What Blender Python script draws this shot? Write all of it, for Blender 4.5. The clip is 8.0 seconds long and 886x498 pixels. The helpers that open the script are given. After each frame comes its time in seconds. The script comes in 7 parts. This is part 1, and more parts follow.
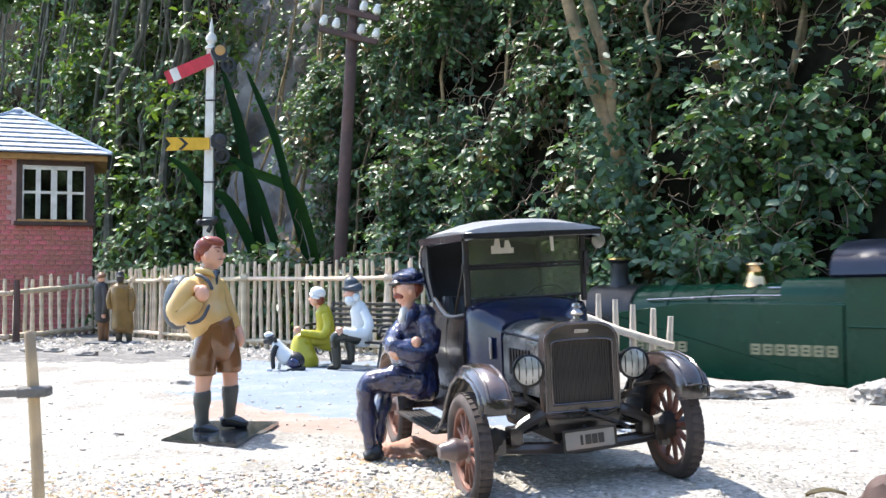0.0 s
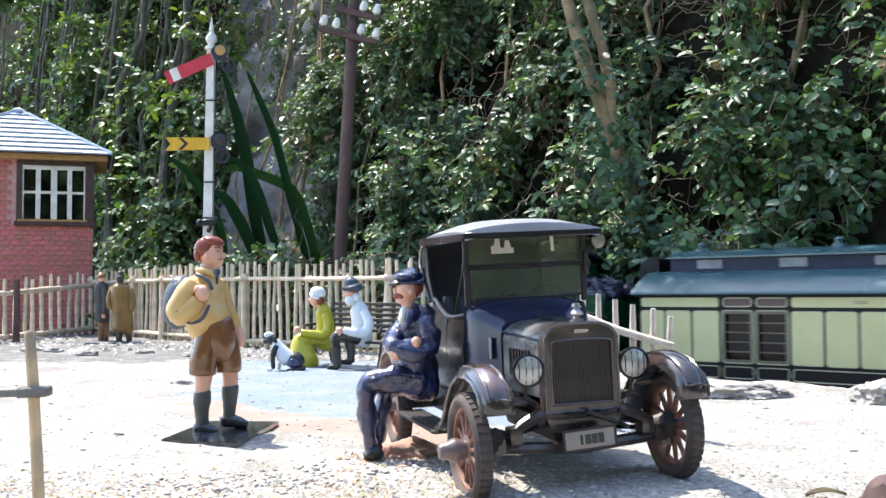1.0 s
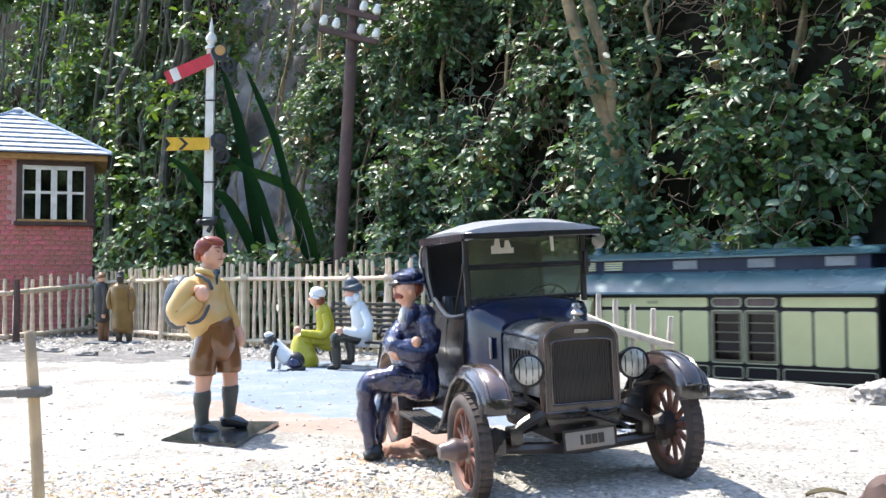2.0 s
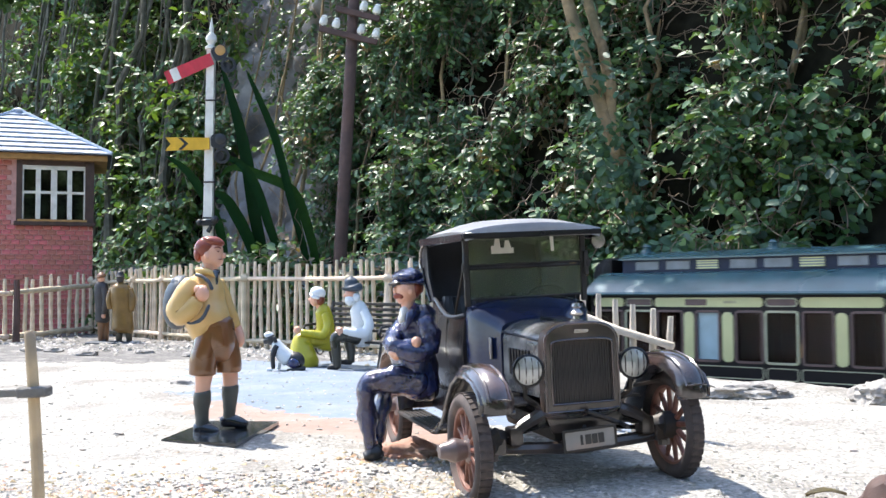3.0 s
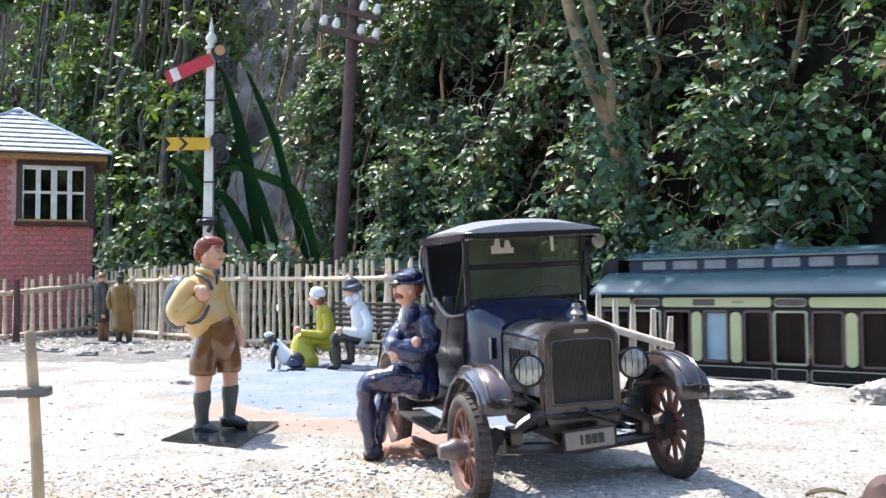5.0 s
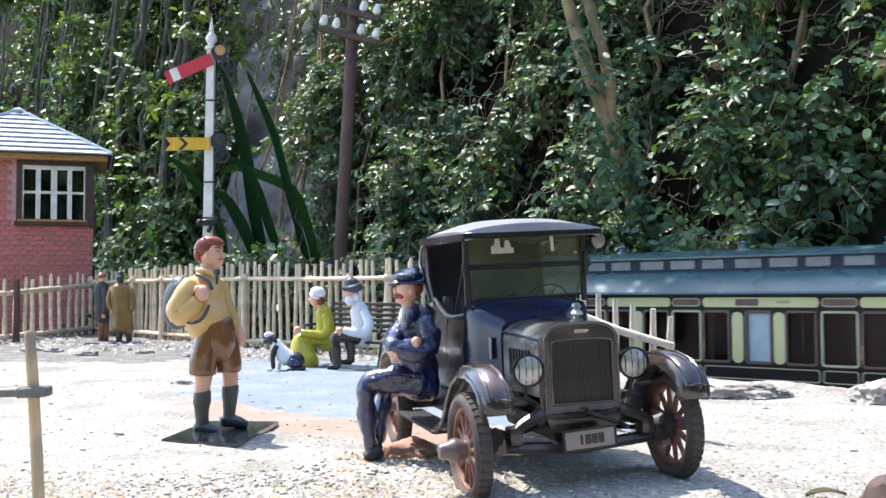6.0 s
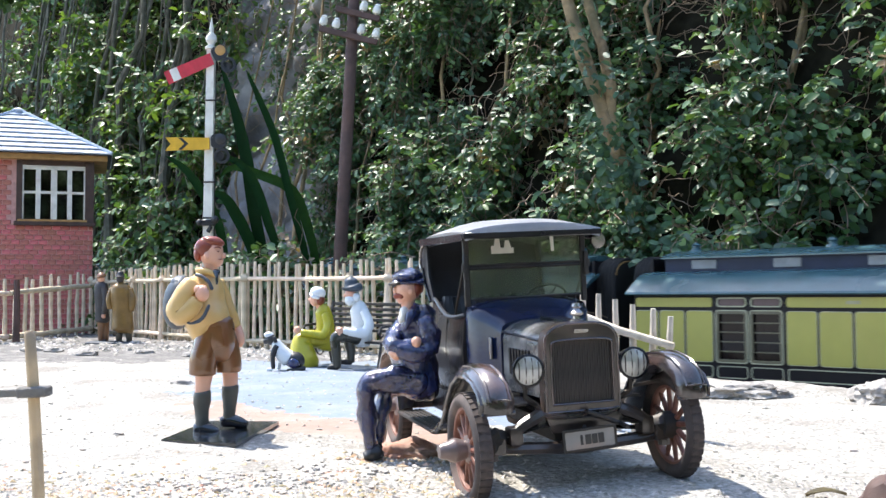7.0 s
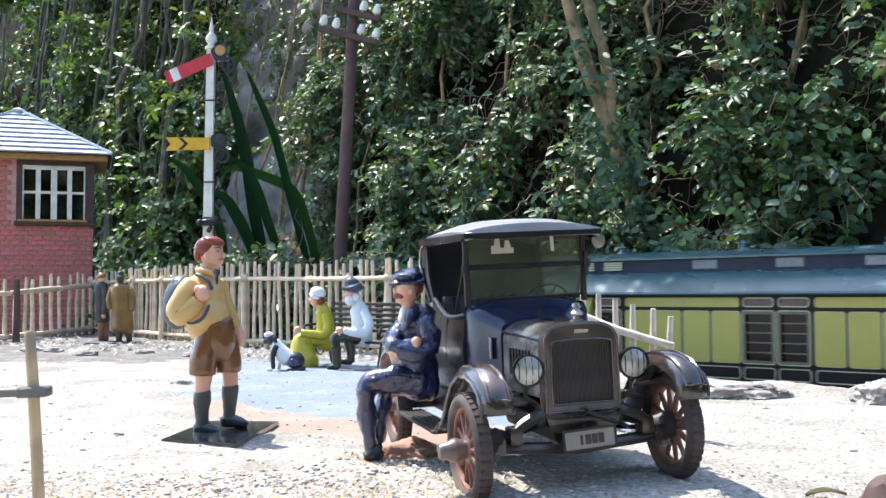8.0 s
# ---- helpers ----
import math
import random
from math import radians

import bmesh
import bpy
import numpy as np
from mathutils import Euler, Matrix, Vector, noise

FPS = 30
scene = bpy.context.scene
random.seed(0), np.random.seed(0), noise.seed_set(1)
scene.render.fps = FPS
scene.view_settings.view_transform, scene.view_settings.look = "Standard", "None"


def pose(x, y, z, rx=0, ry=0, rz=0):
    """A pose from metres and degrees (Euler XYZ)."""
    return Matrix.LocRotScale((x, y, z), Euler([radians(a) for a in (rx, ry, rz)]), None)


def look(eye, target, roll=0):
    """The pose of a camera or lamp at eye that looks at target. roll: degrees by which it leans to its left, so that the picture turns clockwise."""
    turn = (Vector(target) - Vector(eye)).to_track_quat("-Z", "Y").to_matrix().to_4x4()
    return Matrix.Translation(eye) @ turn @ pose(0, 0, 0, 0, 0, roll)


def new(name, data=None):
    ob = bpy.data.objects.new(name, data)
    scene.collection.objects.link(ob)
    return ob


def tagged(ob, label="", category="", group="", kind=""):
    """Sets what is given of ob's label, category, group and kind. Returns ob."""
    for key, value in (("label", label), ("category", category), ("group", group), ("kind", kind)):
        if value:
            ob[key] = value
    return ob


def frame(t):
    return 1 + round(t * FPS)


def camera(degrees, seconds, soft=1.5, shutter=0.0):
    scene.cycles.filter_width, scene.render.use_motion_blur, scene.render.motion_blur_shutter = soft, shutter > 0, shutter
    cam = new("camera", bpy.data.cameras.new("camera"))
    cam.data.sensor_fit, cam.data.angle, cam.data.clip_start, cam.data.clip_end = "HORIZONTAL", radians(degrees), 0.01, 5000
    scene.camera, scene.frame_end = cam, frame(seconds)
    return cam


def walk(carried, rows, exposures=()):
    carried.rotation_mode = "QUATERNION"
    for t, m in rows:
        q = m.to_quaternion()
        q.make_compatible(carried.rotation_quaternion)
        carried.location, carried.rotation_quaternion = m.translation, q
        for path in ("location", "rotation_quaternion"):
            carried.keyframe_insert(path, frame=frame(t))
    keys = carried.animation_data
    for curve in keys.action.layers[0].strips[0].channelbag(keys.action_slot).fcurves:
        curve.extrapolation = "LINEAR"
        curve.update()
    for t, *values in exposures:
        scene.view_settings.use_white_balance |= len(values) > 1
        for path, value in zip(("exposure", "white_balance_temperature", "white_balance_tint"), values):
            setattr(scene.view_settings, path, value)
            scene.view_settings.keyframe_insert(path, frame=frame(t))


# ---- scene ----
# The place is a garden railway at about 1:16. Lengths below are in metres of the
# modelled world and are turned into true metres by S.
S = 1 / 16
EYE = (0.0, 0.0, 1.45)
cam = camera(47.07, 8.0, soft=1.5, shutter=0.25)
STAND = pose(0, 0, EYE[2] * S, 90 + 2.036, 0, 0)
walk(cam, [(0.0, STAND), (8.0, STAND)], exposures=[(0.0, 1.79), (1.0, 1.83), (1.7, 1.8), (3.0, 1.74), (4.0, 1.7), (6.0, 1.7), (7.0, 1.8), (7.5, 1.7), (8.0, 1.73)])

# ---- world and sun ----
SUN_EL, SUN_AZ = radians(61), math.atan2(-1.05, 1.0)   # azimuth measured from +y towards +x
world = bpy.data.worlds.new("sky")
scene.world = world
world.use_nodes = True
wn = world.node_tree.nodes
sky = wn.new("ShaderNodeTexSky")
sky.sky_type, sky.sun_disc = "NISHITA", False
sky.sun_elevation, sky.sun_rotation = SUN_EL, SUN_AZ
world.node_tree.links.new(sky.outputs[0], wn["Background"].inputs[0])
wn["Background"].inputs[1].default_value = 0.15
sun = new("sun", bpy.data.lights.new("sun", "SUN"))
sun.data.energy, sun.data.angle, sun.data.color = 2.75, radians(0.5), (1.0, 0.95, 0.87)
toward = Vector((math.sin(SUN_AZ) * math.cos(SUN_EL), math.cos(SUN_AZ) * math.cos(SUN_EL), math.sin(SUN_EL)))
sun.matrix_world = look(toward * 5, (0, 0, 0))


# ---- materials ----
def mat(name, base, rough=0.6, metal=0.0, vary=0.25, scale=60.0, second=None, amount=0.4, patch=9.0,
        bump=0.15, fine=400.0, random_tint=0.0, coat=0.0, island=0.0, spec=0.5, relief=0.001):
    """Principled surface: base colour broken by fine grain and by patches of a second colour, with relief."""
    m = bpy.data.materials.new(name)
    m.use_nodes = True
    nt, n = m.node_tree, m.node_tree.nodes
    b = n["Principled BSDF"]
    b.inputs["Roughness"].default_value, b.inputs["Metallic"].default_value = rough, metal
    b.inputs["Coat Weight"].default_value = coat
    b.inputs["Specular IOR Level"].default_value = spec
    b.inputs["Coat Roughness"].default_value = 0.12
    co = n.new("ShaderNodeTexCoord")
    def noise_at(s, detail=5.0):
        t = n.new("ShaderNodeTexNoise")
        t.inputs["Scale"].default_value, t.inputs["Detail"].default_value = s, detail
        nt.links.new(co.outputs["Object"], t.inputs["Vector"])
        return t.outputs[0]
    def mix(kind, fac, a, c):
        x = n.new("ShaderNodeMix")
        x.data_type, x.blend_type = "RGBA", kind
        for sock, v in ((x.inputs[0], fac), (x.inputs[6], a), (x.inputs[7], c)):
            if isinstance(v, (int, float, tuple)):
                sock.default_value = v
            else:
                nt.links.new(v, sock)
        return x.outputs[2]
    def ramp(src, lo, hi):
        r = n.new("ShaderNodeMapRange")
        r.inputs[1].default_value, r.inputs[2].default_value = lo, hi
        nt.links.new(src, r.inputs[0])
        return r.outputs[0]
    dark = tuple(c * (1 - vary) for c in base) + (1,)
    light = tuple(min(1, c * (1 + vary)) for c in base) + (1,)
    col = mix("MIX", ramp(noise_at(scale), 0.3, 0.7), dark, light)
    if second:
        mm = n.new("ShaderNodeMath")
        mm.operation = "MULTIPLY"
        mm.inputs[1].default_value = amount
        nt.links.new(ramp(noise_at(patch, 8.0), 0.48, 0.68), mm.inputs[0])
        col = mix("MIX", mm.outputs[0], col, (*second, 1))
    if random_tint or island:
        if random_tint:
            src = n.new("ShaderNodeObjectInfo").outputs["Random"]
        else:
            src = n.new("ShaderNodeNewGeometry").outputs["Random Per Island"]
        a = random_tint or island
        hs = n.new("ShaderNodeHueSaturation")
        nt.links.new(col, hs.inputs["Color"])
        mr = n.new("ShaderNodeMapRange")
        mr.inputs[3].default_value, mr.inputs[4].default_value = 1 - a, 1 + a
        nt.links.new(src, mr.inputs[0])
        nt.links.new(mr.outputs[0], hs.inputs["Value"])
        mh = n.new("ShaderNodeMapRange")
        mh.inputs[3].default_value, mh.inputs[4].default_value = 0.5 + a * 0.08, 0.5 - a * 0.06
        nt.links.new(src, mh.inputs[0])
        nt.links.new(mh.outputs[0], hs.inputs["Hue"])
        col = hs.outputs[0]
    nt.links.new(col, b.inputs["Base Color"])
    rr = n.new("ShaderNodeMapRange")
    rr.inputs[3].default_value, rr.inputs[4].default_value = max(0.03, rough - 0.12), min(1, rough + 0.12)
    nt.links.new(noise_at(scale * 0.4), rr.inputs[0])
    nt.links.new(rr.outputs[0], b.inputs["Roughness"])
    if bump:
        bp = n.new("ShaderNodeBump")
        bp.inputs["Strength"].default_value, bp.inputs["Distance"].default_value = bump, relief
        nt.links.new(noise_at(fine, 6.0), bp.inputs["Height"])
        nt.links.new(bp.outputs[0], b.inputs["Normal"])
    return m


def glass(name, tint=(0.8, 0.85, 0.8), rough=0.02, ior=1.45):
    m = bpy.data.materials.new(name)
    m.use_nodes = True
    b = m.node_tree.nodes["Principled BSDF"]
    b.inputs["Base Color"].default_value = (*tint, 1)
    b.inputs["Transmission Weight"].default_value = 1.0
    b.inputs["Roughness"].default_value, b.inputs["IOR"].default_value = rough, ior
    return m


def dusty_glass(name, tint, film):
    """Old glazing: clear pane under an uneven film of dust."""
    m = glass(name, tint, 0.04)
    nt, n = m.node_tree, m.node_tree.nodes
    co = n.new("ShaderNodeTexCoord")
    t = n.new("ShaderNodeTexNoise")
    t.inputs["Scale"].default_value, t.inputs["Detail"].default_value = 38.0, 7.0
    nt.links.new(co.outputs["Object"], t.inputs["Vector"])
    r = n.new("ShaderNodeMapRange")
    r.inputs[1].default_value, r.inputs[2].default_value = 0.38, 0.66
    r.inputs[3].default_value, r.inputs[4].default_value = 0.22, 0.72
    nt.links.new(t.outputs[0], r.inputs[0])
    d = n.new("ShaderNodeBsdfDiffuse")
    d.inputs[0].default_value = (*film, 1)
    mx = n.new("ShaderNodeMixShader")
    nt.links.new(r.outputs[0], mx.inputs[0])
    nt.links.new(n["Principled BSDF"].outputs[0], mx.inputs[1])
    nt.links.new(d.outputs[0], mx.inputs[2])
    nt.links.new(mx.outputs[0], n["Material Output"].inputs[0])
    return m


def leafy(name, base, sheen=0.35):
    """Leaf: colour varied leaf by leaf, a waxy gloss and light coming through the blade."""
    m = mat(name, base, rough=sheen, vary=0.2, scale=90, bump=0.05, fine=500, island=0.55)
    nt, n = m.node_tree, m.node_tree.nodes
    tr = n.new("ShaderNodeBsdfTranslucent")
    tr.inputs[0].default_value = (base[0] * 2.2, base[1] * 2.0, base[2] * 0.9, 1)
    mx = n.new("ShaderNodeMixShader")
    mx.inputs[0].default_value = 0.22
    out = n["Material Output"]
    nt.links.new(n["Principled BSDF"].outputs[0], mx.inputs[1])
    nt.links.new(tr.outputs[0], mx.inputs[2])
    nt.links.new(mx.outputs[0], out.inputs[0])
    return m


M = {}
def make_materials():
    M["ground"] = mat("pale_concrete_sand", (0.37, 0.352, 0.318), 0.95, vary=0.38, scale=330, second=(0.22, 0.20, 0.175), amount=0.75, patch=16, bump=1.0, fine=230, relief=0.004, spec=0.2)
    # rough grey dirt, its colour darkened for the shade on the verge
    M["verge"] = mat("grey_rough_shaded_dirt", (0.16, 0.152, 0.145), 0.95, vary=0.35, scale=150, second=(0.34, 0.32, 0.29), amount=0.6, patch=30, bump=0.9, fine=260, relief=0.002, spec=0.2)
    M["pad"] = mat("blue_grey_painted_concrete", (0.165, 0.205, 0.265), 0.85, vary=0.12, scale=150, second=(0.27, 0.28, 0.29), amount=0.5, patch=18, bump=0.3, fine=500)
    M["pink"] = mat("pinkish_cement", (0.30, 0.205, 0.165), 0.95, vary=0.12, scale=150, second=(0.34, 0.31, 0.28), amount=0.5, patch=22, bump=0.4, fine=450)
    M["stone"] = mat("grey_pebble", (0.44, 0.41, 0.37), 0.9, vary=0.2, scale=120, second=(0.42, 0.25, 0.18), amount=0.35, patch=40, bump=0.4, fine=500, island=0.25)
    M["rock"] = mat("grey_rock", (0.20, 0.19, 0.185), 0.92, vary=0.35, scale=60, second=(0.09, 0.09, 0.08), amount=0.6, patch=14, bump=1.0, fine=160, relief=0.003, spec=0.15)
    M["edgestone"] = mat("pale_weathered_stone", (0.37, 0.345, 0.315), 0.92, vary=0.4, scale=140, second=(0.13, 0.12, 0.11), amount=0.8, patch=45, bump=1.0, fine=220, relief=0.003)
    M["crumb"] = mat("pale_crumb", (0.37, 0.345, 0.31), 0.95, vary=0.2, scale=200, bump=0, island=0.45, spec=0.2)
    M["brickbit"] = mat("broken_brick", (0.40, 0.22, 0.16), 0.95, vary=0.2, scale=150, second=(0.5, 0.42, 0.35), amount=0.5, patch=60, bump=0.6, fine=420)
    # soil coloured near black, deep shade behind the leaves included
    M["soil"] = mat("shade_dark_soil", (0.022, 0.02, 0.014), 1.0, vary=0.4, scale=40, bump=0.8, fine=150, spec=0.05)
    M["fence"] = mat("weathered_pale_timber", (0.68, 0.56, 0.42), 0.8, vary=0.18, scale=120, second=(0.30, 0.22, 0.14), amount=0.5, patch=60, bump=0.4, fine=350, random_tint=0.2)
    M["fence_white"] = mat("chipped_white_timber", (0.64, 0.56, 0.46), 0.8, vary=0.12, scale=120, second=(0.2, 0.17, 0.13), amount=0.6, patch=90, bump=0.4, fine=350)
    M["post"] = mat("weathered_post", (0.55, 0.40, 0.24), 0.85, vary=0.25, scale=70, second=(0.14, 0.12, 0.1), amount=0.8, patch=45, bump=0.5, fine=250)
    M["white"] = mat("white_paint", (0.74, 0.71, 0.63), 0.5, vary=0.07, scale=70, second=(0.45, 0.40, 0.32), amount=0.5, patch=50, bump=0.1)
    M["cream_white"] = mat("porcelain", (0.80, 0.77, 0.68), 0.25, vary=0.05, scale=70, bump=0.05, coat=0.4)
    M["red"] = mat("signal_red", (0.55, 0.035, 0.05), 0.4, vary=0.15, scale=70, second=(0.35, 0.06, 0.05), amount=0.4, patch=40)
    M["yellow"] = mat("signal_yellow", (0.66, 0.38, 0.03), 0.4, vary=0.12, scale=70, bump=0.05)
    M["black"] = mat("black_enamel", (0.018, 0.018, 0.02), 0.42, vary=0.3, scale=60, second=(0.07, 0.06, 0.05), amount=0.4, patch=40, bump=0.08)
    M["iron"] = mat("dark_iron", (0.03, 0.028, 0.027), 0.55, metal=0.3, vary=0.3, scale=80, second=(0.10, 0.06, 0.04), amount=0.4, patch=60, bump=0.2)
    M["carblack"] = mat("aged_black_car_paint", (0.006, 0.007, 0.011), 0.24, vary=0.3, scale=40, second=(0.035, 0.028, 0.024), amount=0.4, patch=34, bump=0.1, coat=0.15, spec=0.3)
    # dark car paint; its blue stands in for the reflected sky
    M["scuttle"] = mat("car_paint_with_sky_blue", (0.010, 0.018, 0.055), 0.2, vary=0.35, scale=40, second=(0.03, 0.028, 0.03), amount=0.4, patch=34, bump=0.15, coat=0.3, spec=0.35)
    M["boot"] = mat("shiny_black_paint", (0.014, 0.016, 0.022), 0.22, vary=0.3, scale=60, second=(0.06, 0.065, 0.075), amount=0.5, patch=30, bump=0.3, fine=120, coat=0.8)
    M["fender"] = mat("dusty_black_fender", (0.028, 0.021, 0.02), 0.2, vary=0.35, scale=60, second=(0.19, 0.12, 0.105), amount=0.55, patch=46, bump=0.25, coat=0.9, spec=0.5)
    # pale patches are wear, brightened to paint in the sun's reflection
    M["bonnet"] = mat("worn_sun_bright_bonnet_paint", (0.045, 0.044, 0.045), 0.22, vary=0.4, scale=70, second=(0.34, 0.33, 0.32), amount=0.75, patch=34, bump=0.3, coat=0.7)
    M["roofcloth"] = mat("faded_black_top", (0.23, 0.232, 0.245), 0.42, vary=0.3, scale=50, second=(0.36, 0.35, 0.34), amount=0.6, patch=30, bump=0.45, fine=200)
    M["shell"] = mat("brown_black_radiator_shell", (0.03, 0.021, 0.017), 0.3, vary=0.3, scale=90, second=(0.14, 0.10, 0.08), amount=0.6, patch=50, bump=0.25, coat=0.5)
    M["radiator"] = mat("radiator_core", (0.05, 0.042, 0.037), 0.55, metal=0.1, vary=0.3, scale=120, second=(0.12, 0.09, 0.07), amount=0.4, patch=50)
    M["chrome"] = mat("worn_nickel", (0.42, 0.40, 0.38), 0.25, metal=0.9, vary=0.2, scale=90, second=(0.15, 0.12, 0.1), amount=0.5, patch=70, bump=0.05)
    M["tyre"] = mat("dusty_rubber", (0.055, 0.043, 0.04), 0.8, vary=0.25, scale=80, second=(0.24, 0.17, 0.14), amount=0.5, patch=40, bump=0.3)
    M["woodwheel"] = mat("reddish_wood_spokes", (0.19, 0.075, 0.05), 0.55, vary=0.3, scale=120, second=(0.34, 0.2, 0.16), amount=0.4, patch=60)
    M["lens"] = mat("fluted_lamp_glass", (0.42, 0.41, 0.38), 0.15, metal=0.3, vary=0.15, scale=60, bump=0.0, coat=0.8)
    M["plate"] = mat("dull_plate", (0.27, 0.25, 0.23), 0.5, vary=0.15, scale=90, second=(0.36, 0.2, 0.13), amount=0.6, patch=45)
    M["seat"] = mat("black_leather", (0.03, 0.032, 0.04), 0.4, vary=0.2, scale=80)
    M["glass"] = glass("window_glass")
    M["acrylic"] = glass("thin_glazing", (0.7, 0.65, 0.62), ior=1.2)
    M["screen"] = dusty_glass("dusty_green_windscreen", (0.62, 0.72, 0.52), (0.16, 0.175, 0.125))
    # grey-pink hub colour, lightened to include the sunlight on it
    M["hub"] = mat("sunlit_grey_pink_hub", (0.17, 0.13, 0.125), 0.35, metal=0.2, vary=0.2, scale=90, second=(0.3, 0.22, 0.2), amount=0.5, patch=60)
    M["brick"] = mat("red_brick", (0.50, 0.15, 0.13), 0.85, vary=0.25, scale=90, second=(0.60, 0.34, 0.29), amount=0.5, patch=25, bump=0.3, random_tint=0.22)
    M["mortar"] = mat("rosy_mortar", (0.58, 0.33, 0.29), 0.95, vary=0.2, scale=120, bump=0.4)
    M["slate"] = mat("blue_grey_slate", (0.38, 0.45, 0.55), 0.6, vary=0.12, scale=80, second=(0.5, 0.54, 0.6), amount=0.5, patch=30, bump=0.2, random_tint=0.1)
    M["slatejoint"] = mat("slate_underside", (0.05, 0.06, 0.08), 0.8)
    M["brown"] = mat("dark_brown_timber", (0.06, 0.032, 0.022), 0.6, vary=0.3, scale=80, bump=0.2)
    M["ochre"] = mat("ochre_fascia", (0.40, 0.22, 0.07), 0.6, vary=0.2, scale=80, bump=0.2)
    # matte black for the bellows; inside coach and cab it stands in for shade
    M["dark"] = mat("matte_black_and_shade", (0.012, 0.011, 0.01), 0.9)
    M["rust"] = mat("rusty_brown_pole", (0.085, 0.05, 0.042), 0.75, vary=0.25, scale=60, second=(0.15, 0.08, 0.06), amount=0.5, patch=25, bump=0.3)
    # train
    M["cream"] = mat("coach_cream", (0.60, 0.58, 0.29), 0.4, vary=0.06, scale=30, second=(0.55, 0.50, 0.22), amount=0.35, patch=12, bump=0.03, coat=0.2)
    M["cream_dull"] = mat("coach_yellow_cream", (0.42, 0.38, 0.075), 0.4, vary=0.06, scale=30, second=(0.42, 0.36, 0.1), amount=0.35, patch=12, bump=0.03)
    M["choc"] = mat("coach_dark_brown", (0.012, 0.009, 0.010), 0.45, vary=0.25, scale=40, bump=0.03, spec=0.22)
    M["lining"] = mat("pale_lining", (0.47, 0.45, 0.30), 0.5, vary=0.12, scale=60, bump=0)
    M["olive"] = mat("olive_brown_frame_paint", (0.13, 0.115, 0.065), 0.4, vary=0.2, scale=60, bump=0)
    M["ventbrown"] = mat("brown_ventilator", (0.14, 0.085, 0.075), 0.5, vary=0.15, scale=60, bump=0)
    M["coachroof"] = mat("blue_green_roof_paint", (0.05, 0.112, 0.128), 0.27, vary=0.14, scale=25, second=(0.075, 0.14, 0.155), amount=0.4, patch=12, bump=0.04, spec=0.45, coat=0.3)
    M["deck"] = mat("dark_blue_clerestory", (0.014, 0.022, 0.05), 0.4, vary=0.2, scale=40, bump=0.03, spec=0.25)
    M["decklight"] = mat("grey_deck_light", (0.2, 0.22, 0.235), 0.25, vary=0.15, scale=60, bump=0, spec=0.3)
    M["coachglass"] = mat("dark_coach_window", (0.010, 0.006, 0.006), 0.1, vary=0.3, scale=30, bump=0, spec=0.3)
    M["blind"] = mat("grey_blue_blind", (0.32, 0.45, 0.50), 0.3, vary=0.12, scale=50, bump=0.05, coat=0.4)
    M["mahog"] = mat("mahogany_interior", (0.06, 0.012, 0.007), 0.45, vary=0.3, scale=50)
    M["locogreen"] = mat("locomotive_green", (0.003, 0.052, 0.025), 0.26, vary=0.14, scale=30, second=(0.006, 0.066, 0.033), amount=0.4, patch=10, bump=0.02, spec=0.28)
    M["locodark"] = mat("dark_roof_blue_black", (0.010, 0.012, 0.03), 0.3, vary=0.2, scale=40, bump=0.03, coat=0.1)
    M["brass"] = mat("polished_brass", (0.75, 0.52, 0.28), 0.12, metal=1.0, vary=0.1, scale=40, bump=0)
    M["letter"] = mat("dull_gold_letters", (0.36, 0.33, 0.20), 0.4, metal=0.3, vary=0.15, scale=60, bump=0)
    M["coal"] = mat("blue_black_coal", (0.03, 0.032, 0.06), 0.3, vary=0.4, scale=80, bump=0.3, island=0.4, coat=0.5)
    # figures
    M["skin"] = mat("painted_skin", (0.74, 0.41, 0.28), 0.36, vary=0.1, scale=60, second=(0.62, 0.2, 0.15), amount=0.35, patch=70, bump=0.03, coat=0.2)
    M["hair"] = mat("auburn_paint", (0.22, 0.05, 0.028), 0.28, vary=0.3, scale=90)
    M["tan"] = mat("mustard_shirt_paint", (0.60, 0.385, 0.13), 0.42, vary=0.1, scale=50, second=(0.70, 0.52, 0.30), amount=0.55, patch=30, coat=0.3, bump=0.3, fine=80, relief=0.003)
    M["shorts"] = mat("brown_shorts_paint", (0.19, 0.078, 0.026), 0.3, vary=0.22, scale=60, coat=0.7, bump=0.3, fine=90, relief=0.003)
    M["sock"] = mat("dark_sock_paint", (0.085, 0.09, 0.08), 0.45, vary=0.25, scale=60, second=(0.03, 0.035, 0.04), amount=0.5, patch=60, bump=0.3)
    M["pack"] = mat("blue_grey_pack", (0.05, 0.065, 0.085), 0.5, vary=0.2, scale=60)
    M["navy"] = mat("glossy_navy_paint", (0.008, 0.018, 0.085), 0.07, vary=0.5, scale=70, second=(0.035, 0.014, 0.018), amount=0.7, patch=80, bump=0.9, fine=85, coat=1.0, relief=0.009)
    M["chartreuse"] = mat("yellow_green_dress_paint", (0.42, 0.38, 0.02), 0.4, vary=0.12, scale=60, coat=0.2)
    M["whitecoat"] = mat("white_coat_paint", (0.72, 0.74, 0.74), 0.4, vary=0.06, scale=60, coat=0.2)
    M["trouser"] = mat("dark_trouser_paint", (0.03, 0.028, 0.018), 0.3, vary=0.3, scale=60, coat=0.4)
    M["coat_tan"] = mat("ochre_coat_paint", (0.20, 0.11, 0.025), 0.4, vary=0.25, scale=60, coat=0.3)
